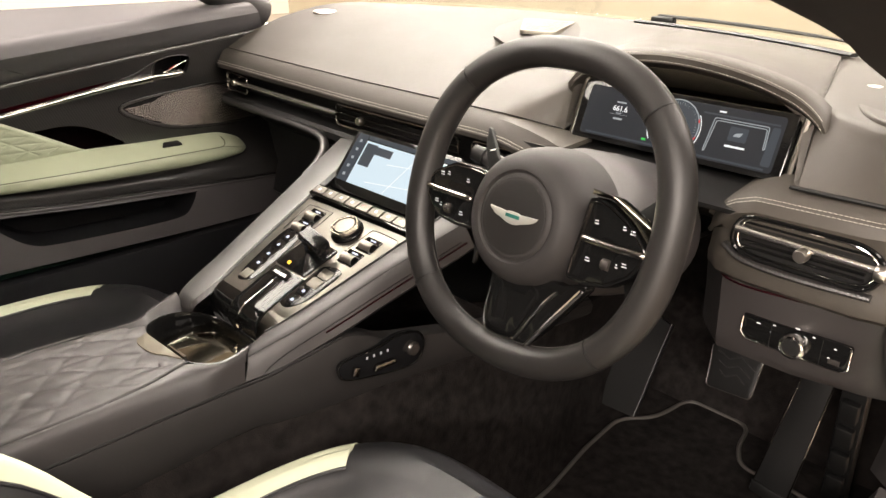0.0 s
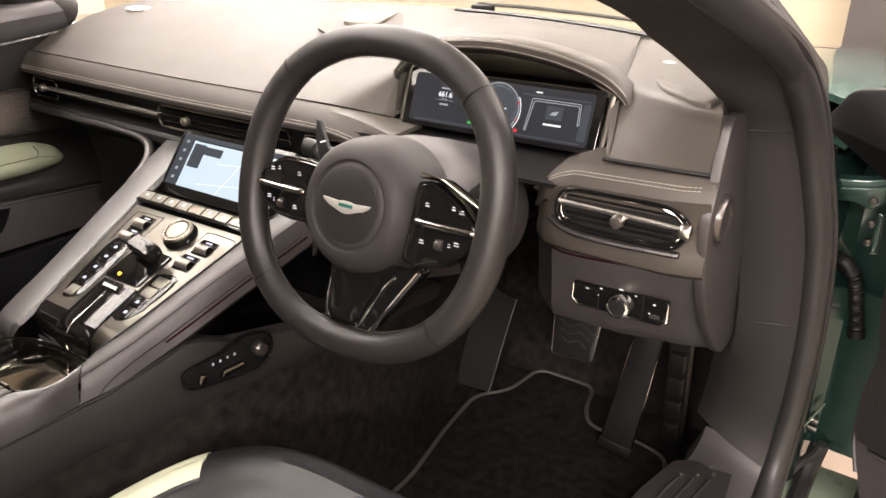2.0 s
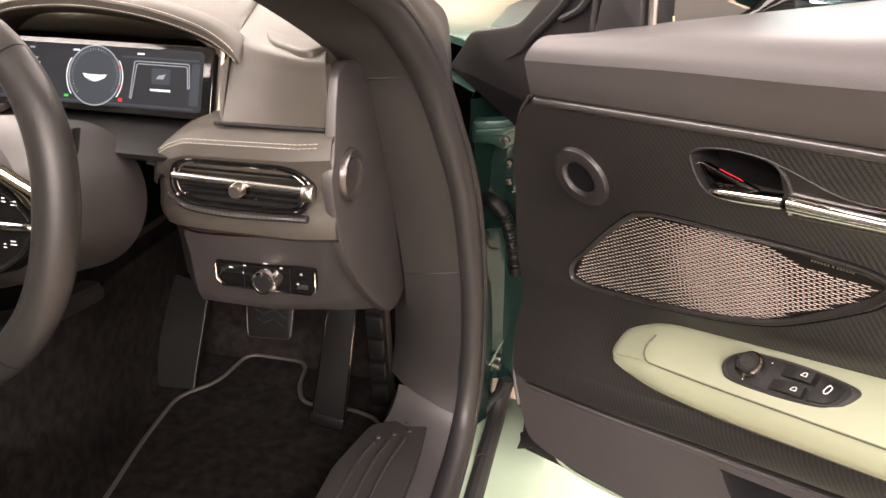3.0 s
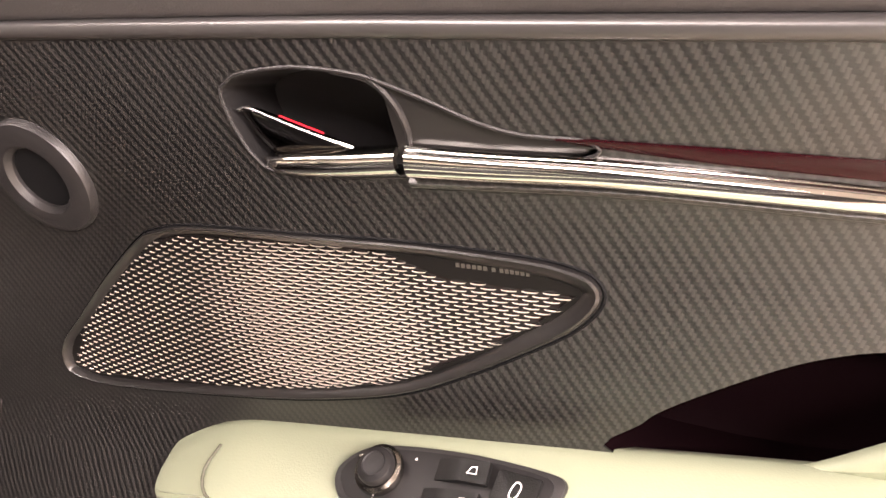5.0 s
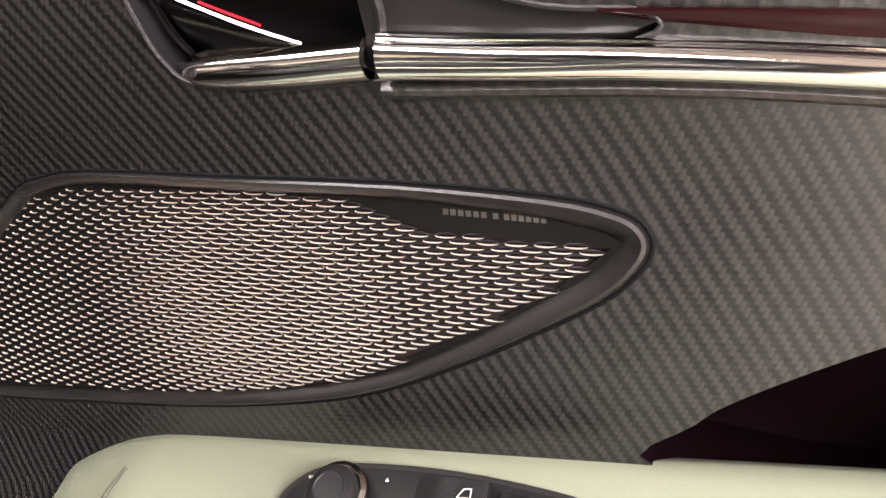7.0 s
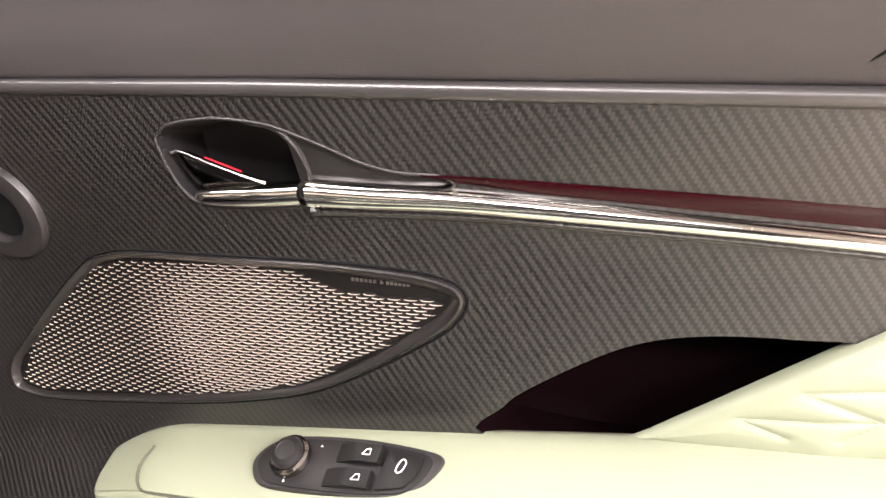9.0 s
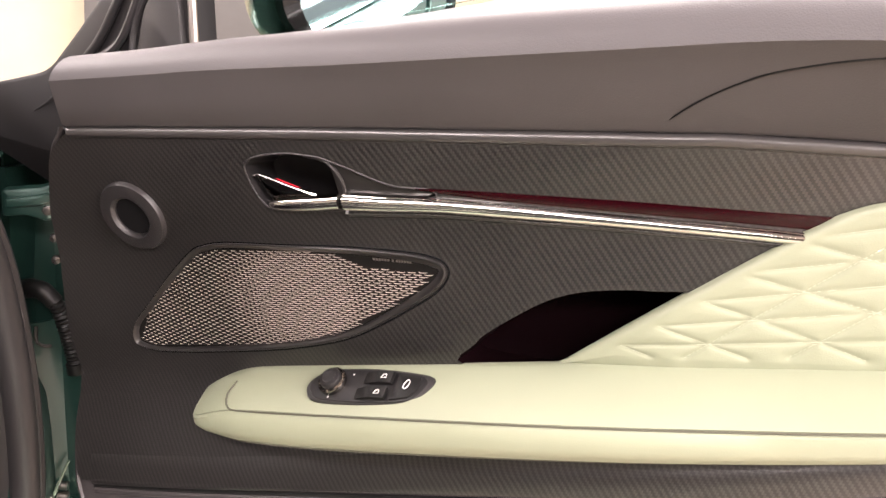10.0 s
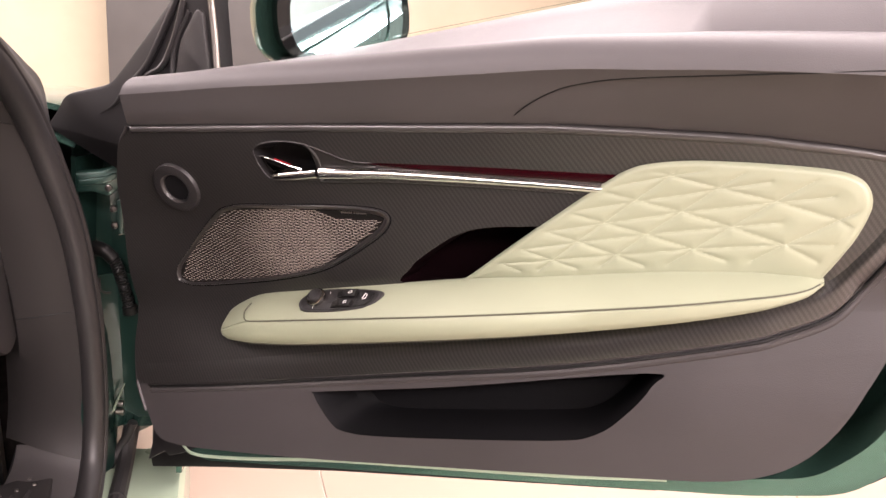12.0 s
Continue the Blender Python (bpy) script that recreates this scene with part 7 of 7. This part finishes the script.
def pedals():
    m = Matrix.Translation((0.36, 1.275, 0.363)) @ Matrix.Rotation(radians(68), 4, "X") @ Matrix.Rotation(radians(4), 4, "Z")
    br = thing("brake_pedal", m, "rubber-faced brake pedal with metal edge", "pedal", "pedals")
    ol = rounded([(-0.05, 0.042), (0.053, 0.042), (0.046, -0.045), (-0.044, -0.045)], 0.01)
    part("pad", plate(ol, -0.008, 0.0, 0.002), BLACKPL, br)
    part("edge", tube([(p.x, p.y, -0.002) for p in ol], 0.0012, 8, True), DARKKNOB, br, "satin metal edge")
    for k in range(3):
        part("groove", tube([(-0.036 + k * 0.006, 0.03 - k * 0.018, 0.0), (-0.01, 0.02 - k * 0.018, 0.001), (0.012, 0.03 - k * 0.018, 0.001), (0.042 - k * 0.006, 0.012 - k * 0.016, 0.0)], 0.0016, 6), PLASTIC, br)
    part("arm", tube([(0.0, 0.03, -0.012), (0.02, 0.22, -0.05)], 0.012, 10), BLACKPL, br)
    m = Matrix.Translation((0.5, 1.262, 0.285)) @ Matrix.Rotation(radians(81), 4, "X") @ Matrix.Rotation(radians(-6.5), 4, "Z")
    ac = thing("accelerator_pedal", m, "long black accelerator pedal with metal edges", "pedal", "pedals")
    ol = rounded([(-0.025, 0.16), (0.025, 0.16), (0.034, -0.13), (-0.034, -0.13)], 0.008)
    part("pad", plate(ol, -0.012, 0.0, 0.002), BLACKPL, ac)
    for sx in (-1, 1):
        part("edge", tube([(sx * 0.026, 0.158, 0.0), (sx * 0.034, -0.12, 0.0)], 0.0016, 8), DARKCHROME, ac, "satin metal edge")
    part("hinge", box(-0.036, 0.036, -0.145, -0.12, -0.03, 0.004, 0.003), BLACKPL, ac)
    ho = thing("pedal_bracket", Matrix.Translation((0.572, 1.3, 0.25)) @ Matrix.Rotation(radians(8), 4, "X"), "dark plastic bracket beside the accelerator", "bracket")
    for k in range(4):
        part("rib", box(-0.016, 0.016, 0.004, 0.022, -0.09 + k * 0.06, -0.045 + k * 0.06, 0.005), BLACKPL, ho)
    part("post", box(-0.022, 0.022, 0.02, 0.05, -0.12, 0.18, 0.004), BLACKPL, ho)
    fr = thing("foot_rest", Matrix.Identity(4), "black moulded foot rest beside the tunnel", "foot rest")
    part("plate", slab([[Vector(p) for p in r] for r in ([(0.06, 1.29, 0.13), (0.06, 1.34, 0.24), (0.06, 1.4, 0.36)], [(0.148, 1.297, 0.13), (0.152, 1.345, 0.23), (0.157, 1.4, 0.335)])], 0.02, (0, -1, 0.4)), BLACKPL, fr)
    part("edge", tube([(0.15, 1.295, 0.13), (0.154, 1.343, 0.23), (0.159, 1.398, 0.34)], 0.0022, 8), PLASTIC, fr)



pedals()

SEAL = [(0.5, -0.1, 1.33), (0.58, 0.15, 1.275), (0.66, 0.42, 1.18), (0.7, 0.58, 1.12), (0.735, 0.72, 1.065), (0.744, 0.82, 1.024), (0.754, 0.89, 0.973), (0.76, 0.94, 0.926), (0.77, 0.975, 0.868), (0.787, 1.02, 0.763), (0.796, 1.055, 0.625), (0.796, 1.08, 0.496), (0.792, 1.08, 0.386), (0.79, 1.03, 0.325), (0.79, 0.9, 0.305), (0.79, 0.5, 0.3), (0.79, -0.4, 0.3)]
INNER = [(0.43, -0.1, 1.3), (0.51, 0.15, 1.245), (0.59, 0.4, 1.155), (0.632, 0.63, 1.085), (0.642, 0.71, 1.052), (0.655, 0.775, 1.022), (0.68, 0.85, 0.974), (0.682, 0.912, 0.929), (0.695, 0.95, 0.865), (0.703, 1.01, 0.735), (0.709, 1.04, 0.62), (0.7, 1.08, 0.52), (0.69, 1.1, 0.42), (0.68, 1.06, 0.35), (0.65, 0.92, 0.33), (0.65, 0.5, 0.325), (0.65, -0.4, 0.325)]


def pillar():
    ob = thing("door_pillar", Matrix.Identity(4), "dark leather pillar trim with rubber door seal", "pillar")
    outer, inner = curve_pts(SEAL, 5), curve_pts(INNER, 5)
    rows = [[i + Vector((-0.03 * max(0.0, min(1.0, (0.96 - i.z) / 0.06)), 0.04, -0.01)), i, i.lerp(o, 0.3) + Vector((0, -0.008, 0.002)), i.lerp(o, 0.7) + Vector((0, -0.01, 0.004)), o] for i, o in zip(inner[:63], outer[:63])]
    part("pillar_trim", slab(rows, 0.008, (0.3, -1, 0)), DIMLEATHER, ob, "dark leather pillar trim")
    rows = [[i + Vector((-0.03, 0.02, -0.08)), i + Vector((-0.004, 0, -0.005)), i.lerp(o, 0.3) + Vector((0, 0, 0.006)), i.lerp(o, 0.75) + Vector((0, 0, 0.006)), o] for i, o in zip(inner[62:], outer[62:])]
    part("sill_trim", slab(rows, 0.008, (0, 0, 1)), LEATHER, ob, "dark sill trim")
    part("door_seal", tube([p + Vector((0.008, 0.008, 0)) for p in outer], 0.0185, 16, False, 1.0, (1, 0, 0)), RUBBER, ob, "black rubber door seal")
    part("seal_lip", tube([p + Vector((0.022, 0.022, -0.002)) for p in outer], 0.008, 10, False, 1.0, (1, 0, 0)), RUBBER, ob)
    for k in (35, 50):
        part("trim_joint", tube([inner[k] + Vector((0, -0.0004, 0)), inner[k].lerp(outer[k], 0.3) + Vector((0, -0.0085, 0.002)), inner[k].lerp(outer[k], 0.7) + Vector((0, -0.0105, 0.004)), outer[k]], 0.0011, 6), BLACKPL, ob)
    # gathered cover over the upper hinge
    near = curve_pts([(0.735, 0.72, 1.075), (0.752, 0.82, 1.035), (0.765, 0.9, 0.98), (0.775, 0.945, 0.926), (0.788, 0.98, 0.868), (0.8, 1.015, 0.79)], 6)
    far = curve_pts([(0.715, 0.86, 1.09), (0.73, 0.97, 1.044), (0.745, 1.035, 1.009), (0.757, 1.089, 0.974), (0.772, 1.06, 0.9), (0.792, 1.035, 0.81)], 6)
    rows = []
    for k, (a, c) in enumerate(zip(near, far)):
        row = []
        for q in range(9):
            t = q / 8
            fold = 0.007 * math.sin(t * 11 + k * 0.09) * math.sin(t * math.pi)
            row.append(a.lerp(c, t) + Vector((0.6 * fold, -fold, 0.6 * fold)))
        rows.append(row)
    part("pillar_cover", slab(rows, 0.004, (1, -1, 0)), RUBBER, ob, "soft black folded hinge cover")
    # tread plate on the sill
    tr = part("tread_plate", plate(rounded([(0.63, -0.3), (0.63, 0.92), (0.655, 1.03), (0.742, 1.075), (0.75, 0.95), (0.75, -0.3)], 0.015), 0.33, 0.343, 0.002), DIMLEATHER, ob, "dark tread plate")
    for k in range(3):
        x = 0.662 + k * 0.022
        part("rib", tube(curve_pts([(x, 0.6, 0.344), (x, 0.9, 0.344), (x + 0.012, 0.985 + k * 0.012, 0.344)], 4), 0.003, 8), PLASTIC, tr)
        part("rivet", lathe([(0.0035, 0.343), (0.003, 0.3455), (0.0001, 0.346)], Matrix.Translation((x + 0.014, 1.0 + k * 0.014, 0)), 12), SATIN, tr)
    part("rivet", lathe([(0.0035, 0.343), (0.003, 0.3455), (0.0001, 0.346)], Matrix.Translation((0.71, 1.045, 0)), 12), SATIN, tr)


pillar()


def car_body():
    ob = thing("car_body", Matrix.Identity(4), "dark green painted car body round the open doorway", "car")
    # hinge side of the doorway
    rows = []
    for z in (0.3, 0.36, 0.42, 0.5, 0.58, 0.64, 0.7, 0.8, 0.86):
        y = float(np.interp(z, [0.3, 0.55, 0.65, 0.9, 0.97], [1.12, 1.12, 1.19, 1.17, 1.15]))
        rows.append([Vector((0.79, y - 0.04, z)), Vector((0.82, y + 0.02, z)), Vector((0.828, y + 0.08, z)), Vector((0.85, y + 0.15, z)), Vector((0.9, y + 0.2, z)), Vector((0.96, y + 0.21, z))])
    part("door_jamb", slab(rows, 0.01, (0.5, -1, 0)), JAMBSHADE, ob, "green painted door jamb, darkened for shade")
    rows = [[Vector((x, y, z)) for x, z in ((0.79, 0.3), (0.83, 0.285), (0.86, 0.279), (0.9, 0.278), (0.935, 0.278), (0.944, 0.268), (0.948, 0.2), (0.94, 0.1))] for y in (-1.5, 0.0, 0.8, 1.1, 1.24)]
    # The sill's bright reflection is painted as a pale colour.
    part("sill", slab(rows, 0.01, (0.5, 0, 1)), TRIMSHINE, ob, "green painted sill, paled for its reflection")
    part("sill_seal", tube(curve_pts([(0.838, -1.2, 0.287), (0.838, 0.9, 0.287), (0.838, 1.05, 0.29), (0.84, 1.15, 0.298), (0.85, 1.2, 0.36)], 6), 0.015, 10), RUBBER, ob, "black rubber sill seal")
    # front wing
    rows = []
    for y, xo, z in ((1.1, 0.94, 0.91), (1.14, 0.948, 0.915), (1.2, 0.955, 0.92), (1.4, 0.965, 0.92), (1.7, 0.96, 0.895), (2.1, 0.93, 0.83)):
        rows.append([Vector(p) for p in ((0.62, y + 0.1, z + 0.03), (0.74, y + 0.05, z + 0.035), (xo - 0.12, y, z + 0.025), (xo - 0.04, y, z - 0.005), (xo, y, z - 0.08), (xo + 0.02, y, z - 0.3), (xo, y, 0.3))])
    part("front_wing", slab(rows, 0.01, (0.5, 0, 1)), GREENPAINT, ob, "dark green painted front wing")
    rows = []
    for y, z, h in ((1.42, 0.9, 0.6), (1.6, 0.905, 0.64), (2.0, 0.87, 0.68), (2.5, 0.79, 0.7)):
        rows.append([Vector((x * h, y + 0.06 * (1 - x * x), z + 0.05 * (1 - x * x))) for x in (-1, -0.8, -0.4, 0, 0.4, 0.8, 1)])
    part("bonnet", slab(rows, 0.012, (0, 0, 1)), GREENPAINT, ob, "dark green painted bonnet")
    # Added plate that keeps light from leaking into the footwell.
    part("cowl_panel", box(-0.72, 0.72, 1.02, 1.64, 0.925, 0.94, 0.003), BLACKPL, ob, "black plate under the windscreen, added to block light")
    # hinges, wiring and painted flanges in the gap
    def facing(ol, y, thick, bevel=0.0015):
        """A plate of the given x-z outline whose face looks back along the car."""
        bm = plate(ol, 0.0, thick, bevel)
        bmesh.ops.transform(bm, matrix=Matrix.Translation((0, y, 0)) @ Matrix.Rotation(radians(90), 4, "X"), verts=bm.verts)
        return bm

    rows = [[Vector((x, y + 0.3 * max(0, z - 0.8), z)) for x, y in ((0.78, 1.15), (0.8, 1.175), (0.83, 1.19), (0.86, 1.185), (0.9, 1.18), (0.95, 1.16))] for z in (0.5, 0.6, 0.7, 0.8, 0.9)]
    part("gap_lining", slab(rows, 0.004, (0, -1, 0)), JAMBSHADE, ob, "green inside of the hinge gap, darkened for shade")
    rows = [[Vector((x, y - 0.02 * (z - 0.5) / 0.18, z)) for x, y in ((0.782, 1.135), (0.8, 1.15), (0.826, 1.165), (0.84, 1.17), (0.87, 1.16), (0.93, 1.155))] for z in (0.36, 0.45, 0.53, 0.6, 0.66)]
    part("hinge_cover", slab(rows, 0.004, (0, -1, 0)), JAMBSHADE, ob, "green painted panel in the hinge gap, darkened for shade")
    arm = part("hinge_arm", facing(rounded([(0.795, 0.842), (0.834, 0.846), (0.852, 0.852), (0.866, 0.854), (0.867, 0.83), (0.854, 0.813), (0.842, 0.805), (0.82, 0.812), (0.795, 0.81)], 0.004, 3), 1.105, 0.022, 0.004), JAMBSHADE, ob, "green cast upper hinge arm, darkened for shade")
    part("hinge_rib", facing(rounded([(0.8, 0.832), (0.835, 0.837), (0.857, 0.845), (0.856, 0.835), (0.838, 0.826), (0.8, 0.821)], 0.002, 2), 1.082, 0.005, 0.002), JAMBSHADE, arm)
    part("bolt", facing([(0.843 + 0.006 * math.cos(k * math.pi / 3), 0.819 + 0.006 * math.sin(k * math.pi / 3)) for k in range(6)], 1.083, 0.005, 0.001), DARKKNOB, arm)
    part("wing_flange", slab([[Vector(p) for p in r] for r in ([(0.752, 1.12, 0.915), (0.768, 1.11, 0.902), (0.8, 1.1, 0.888)], [(0.75, 1.11, 0.902), (0.766, 1.1, 0.89), (0.795, 1.09, 0.88)])], 0.004, (0, -1, 0.5)), GREENPAINT, ob, "green painted wing flange")
    part("latch_plate", facing(rounded([(0.8515, 0.797), (0.8585, 0.797), (0.862, 0.74), (0.853, 0.738), (0.851, 0.76)], 0.0015, 2), 1.105, 0.004), JAMBSHADE, ob, "small painted hinge plate")
    part("latch_edge", tube([(0.8585, 1.1, 0.796), (0.8605, 1.1, 0.768), (0.862, 1.1, 0.741), (0.853, 1.1, 0.739)], 0.001, 6), SATIN, ob, "bright plate edge")
    for x, z in ((0.846, 0.781), (0.847, 0.754)):
        part("bolt", lathe([(0.0001, 0.008), (0.005, 0.007), (0.006, 0.0)], Matrix.Translation((x, 1.105, z)) @ Matrix.Rotation(radians(90), 4, "X"), 12), DARKKNOB, ob)
    part("wiring_elbow", tube(curve_pts([(0.8, 1.16, 0.7), (0.812, 1.142, 0.706), (0.826, 1.135, 0.703), (0.838, 1.133, 0.69)], 5), [0.013] * 6 + [0.0125] * 5 + [0.0115] * 5, 14), BLACKPL, ob, "black rubber wiring elbow")
    path, rad = [], []
    for k in range(56):
        t = k / 55
        path.append((0.837 + 0.022 * t ** 0.7, 1.133 + 0.008 * t, 0.692 - 0.088 * t))
        rad.append(0.0095 + 0.0011 * math.sin(k * 1.9))
    part("wiring_sleeve", tube(path, rad, 14), BLACKPL, ob, "ribbed black wiring sleeve")
    part("wiring_collar", tube([path[-1], (0.861, 1.142, 0.59)], 0.0125, 14), BLACKPL, ob)
    part("wire_clip", tube(curve_pts([(0.814, 1.14, 0.655), (0.816, 1.13, 0.64), (0.822, 1.132, 0.632), (0.832, 1.135, 0.63)], 4), 0.0022, 6), DARKKNOB, ob)
    low = part("lower_hinge", facing(rounded([(0.843, 0.44), (0.866, 0.505), (0.882, 0.502), (0.882, 0.36), (0.841, 0.362)], 0.003, 2), 1.196, 0.008), JAMBSHINE, ob, "green painted lower hinge plate, paled for its shine")
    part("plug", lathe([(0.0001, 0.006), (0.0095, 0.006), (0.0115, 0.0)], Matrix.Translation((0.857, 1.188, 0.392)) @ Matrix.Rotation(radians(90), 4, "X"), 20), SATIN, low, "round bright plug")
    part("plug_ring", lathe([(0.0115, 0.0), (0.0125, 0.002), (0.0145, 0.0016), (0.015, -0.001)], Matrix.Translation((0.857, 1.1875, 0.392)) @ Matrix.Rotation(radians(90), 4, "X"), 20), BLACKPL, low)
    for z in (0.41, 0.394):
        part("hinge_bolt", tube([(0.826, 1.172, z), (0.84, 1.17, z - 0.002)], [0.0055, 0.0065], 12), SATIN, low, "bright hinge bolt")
    part("jamb_flange", facing([(0.795, 0.436), (0.8, 0.408), (0.806, 0.383), (0.811, 0.381), (0.826, 0.413), (0.829, 0.408), (0.813, 0.372), (0.82, 0.36), (0.821, 0.344), (0.813, 0.352), (0.81, 0.34), (0.8, 0.296), (0.788, 0.31), (0.789, 0.37)], 1.168, 0.003, 0.0008), JAMBSHINE, ob, "green painted flange with folded edges, paled for highlights")
    part("flange_fold", tube(curve_pts([(0.796, 1.163, 0.435), (0.801, 1.162, 0.408), (0.807, 1.162, 0.382), (0.812, 1.162, 0.378), (0.828, 1.163, 0.413), (0.843, 1.165, 0.45)], 3), 0.0018, 8), JAMBSHINE, ob)
    part("flange_fold", tube([(0.79, 1.162, 0.39), (0.799, 1.162, 0.355), (0.806, 1.162, 0.34), (0.8, 1.162, 0.318)], 0.0022, 8), JAMBSHINE, ob)
    part("rubber_strip", tube(curve_pts([(0.855, 1.165, 0.374), (0.846, 1.168, 0.35), (0.832, 1.17, 0.325), (0.812, 1.16, 0.29)], 4), 0.0085, 10), RUBBER, ob, "black rubber strip")
    part("side_panel", box(-0.92, -0.86, -1.2, 1.8, 0.12, 0.93, 0.02), GREENPAINT, ob, "dark green painted side of the car")
    # windscreen, pillars, roof
    rows = []
    for k in range(13):
        u = -1 + k / 6
        rows.append([Vector((u * (0.56 + 0.06 * (1 - t)), (cowl_y(u) + 0.05) * (1 - t) + 0.28 * t - 0.05 * abs(u) ** 2 * t, 1.0 * (1 - t) + 1.3 * t + 0.04 * math.sin(t * math.pi) - 0.035 * u * u * t)) for t in (0, 0.25, 0.5, 0.75, 1)])
    ws = part("windscreen", slab(rows, 0.005, (0, 1, 1)), GLASS, ob, "clear windscreen")
    ws.visible_shadow = False
    part("wiper", tube(curve_pts([(0.05, 1.37, 1.006), (0.2, 1.34, 1.008), (0.4, 1.27, 1.008), (0.52, 1.19, 1.004)], 5), 0.006, 8, False, 0.6), BLACKPL, ob, "black wiper arm")
    part("wiper_pivot", box(0.04, 0.09, 1.35, 1.37, 0.99, 1.006, 0.005), BLACKPL, ob)
    rows = [[Vector((u * 0.56, y, z - 0.035 * u * u)) for u in (-1, -0.6, 0, 0.6, 1)] for y, z in ((0.29, 1.3), (0.0, 1.335), (-0.5, 1.33), (-1.2, 1.2))]
    part("roof", slab(rows, 0.03, (0, 0, 1)), LEATHER, ob, "dark roof lining")
    rows = [[Vector((x, y + 0.05 * abs(x), z)) for x in (-0.74, -0.4, 0.0, 0.4, 0.66)] for y, z in ((-0.58, 0.1), (-0.62, 0.6), (-0.72, 1.0), (-0.85, 1.27))]
    part("rear_trim", slab(rows, 0.02, (0, 1, 0)), LEATHER, ob, "dark leather trim behind the seats")
    lp = curve_pts([(-0.5, -0.1, 1.32), (-0.57, 0.15, 1.27), (-0.655, 0.45, 1.17), (-0.715, 0.72, 1.07), (-0.74, 0.86, 1.01), (-0.75, 0.95, 0.97)], 5)
    part("left_pillar", tube(lp, 0.035, 12), LEATHER, ob, "dark leather windscreen pillar")
    return ob


car_body()


def door_mirror():
    """Mirror, sail panel, window frame and glass on the open door."""
    d = driver_door
    top = curve_pts([(-0.28, 0.03, 0), (-0.245, 0.053, 0), (-0.218, 0.073, 0), (-0.174, 0.075, 0), (-0.126, 0.077, 0), (-0.092, 0.094, 0), (-0.039, 0.128, 0), (0.018, 0.166, 0), (0.1, 0.222, 0)], 4)
    low = [(0.104, 0.215), (0.086, 0.15), (0.076, 0.06), (0.03, 0.04), (-0.02, 0.03), (-0.035, -0.1), (-0.06, -0.1), (-0.09, -0.03), (-0.2, 0.005)]
    sail = part("sail_panel", plate([(p.x, p.y) for p in top] + low, -0.125, -0.09, 0.006), SAILBLACK, d, "black moulded sail panel")
    part("sail_fold", tube(curve_pts([(-0.15, 0.036, -0.088), (-0.117, 0.045, -0.087), (-0.093, 0.06, -0.087), (-0.057, 0.079, -0.087), (-0.03, 0.098, -0.087), (0.013, 0.143, -0.088), (0.05, 0.182, -0.089)], 4), [0.0006 + 0.0044 * min(1.0, k / 9) for k in range(25)], 10, False, 0.7), SAILBLACK, sail)
    part("sail_ridge", tube(curve_pts([(-0.045, 0.075, -0.088), (-0.01, 0.085, -0.086), (0.02, 0.118, -0.086), (0.045, 0.16, -0.087)], 5), 0.004, 8), PLASTIC, sail)
    part("sail_rib", tube(curve_pts([(0.0, 0.055, -0.088), (0.012, 0.1, -0.089), (0.05, 0.145, -0.09)], 5), 0.004, 8), PLASTIC, sail)
    part("sail_inner", plate(rounded([(0.0, 0.045), (0.03, 0.11), (0.066, 0.145), (0.076, 0.14), (0.07, 0.055)], 0.006), -0.09, -0.083, 0.003), PLASTIC, sail)
    part("window_channel", tube([(0.079, 0.05, -0.088), (0.085, 0.11, -0.09), (0.089, 0.16, -0.09), (0.1, 0.24, -0.09)], 0.0042, 8), SATIN, d, "bright window channel")
    gl = part("window_glass", plate([(0.09, 0.04), (0.98, 0.03), (0.98, 0.06), (0.09, 0.065)], -0.11, -0.106), GLASS, d, "lowered clear window glass")
    gl.visible_shadow = False
    m = Matrix.Translation((0.182, 0.125, -0.25)) @ Matrix.Rotation(radians(52), 4, "Y") @ Matrix.Rotation(radians(11), 4, "X") @ Matrix.Scale(0.82, 4)
    mi = thing("door_mirror", DOOR_M @ m, "dark green and black door mirror", "mirror")
    bm = bmesh.new()
    rows = []
    for k in range(13):
        p = -math.pi / 2 + math.pi * k / 12
        rows.append([Vector((0.125 * math.cos(p) * math.copysign(abs(math.cos(t)) ** 0.75, math.cos(t)), 0.085 * math.cos(p) * math.copysign(abs(math.sin(t)) ** 0.75, math.sin(t)), 0.075 * math.sin(p))) for t in [i * 2 * math.pi / 32 for i in range(32)]])
    add_grid(bm, rows[:8], close_v=True)
    bmesh.ops.remove_doubles(bm, verts=bm.verts, dist=1e-5)
    for v in bm.verts:
        v.co.x -= 0.035
    part("mirror_shell", bm, GREENPAINT, mi, "dark green mirror cap")
    ring = [Vector((p.x * 1.0, p.y * 1.0, 0.02)) for p in rows[7]]
    g = [(p.x * 0.9 + 0.01, p.y * 0.94) for p in ring]
    part("mirror_rim", add_ring_plate(bmesh.new(), [(p.x, p.y) for p in ring], g, -0.01, 0.024), GLOSS, mi, "gloss black mirror rim")
    part("mirror_glass", plate(g, 0.008, 0.012), MIRROR, mi, "mirror glass")
    part("mirror_arm", tube(curve_pts([(-0.15, -0.09, 0.06), (-0.1, -0.075, 0.03), (-0.03, -0.07, -0.01), (0.03, -0.05, -0.03)], 5), [0.012] * 5 + [0.02] * 5 + [0.026] * 6, 12, False, 0.7), GLOSS, mi, "gloss black mirror arm")


door_mirror()
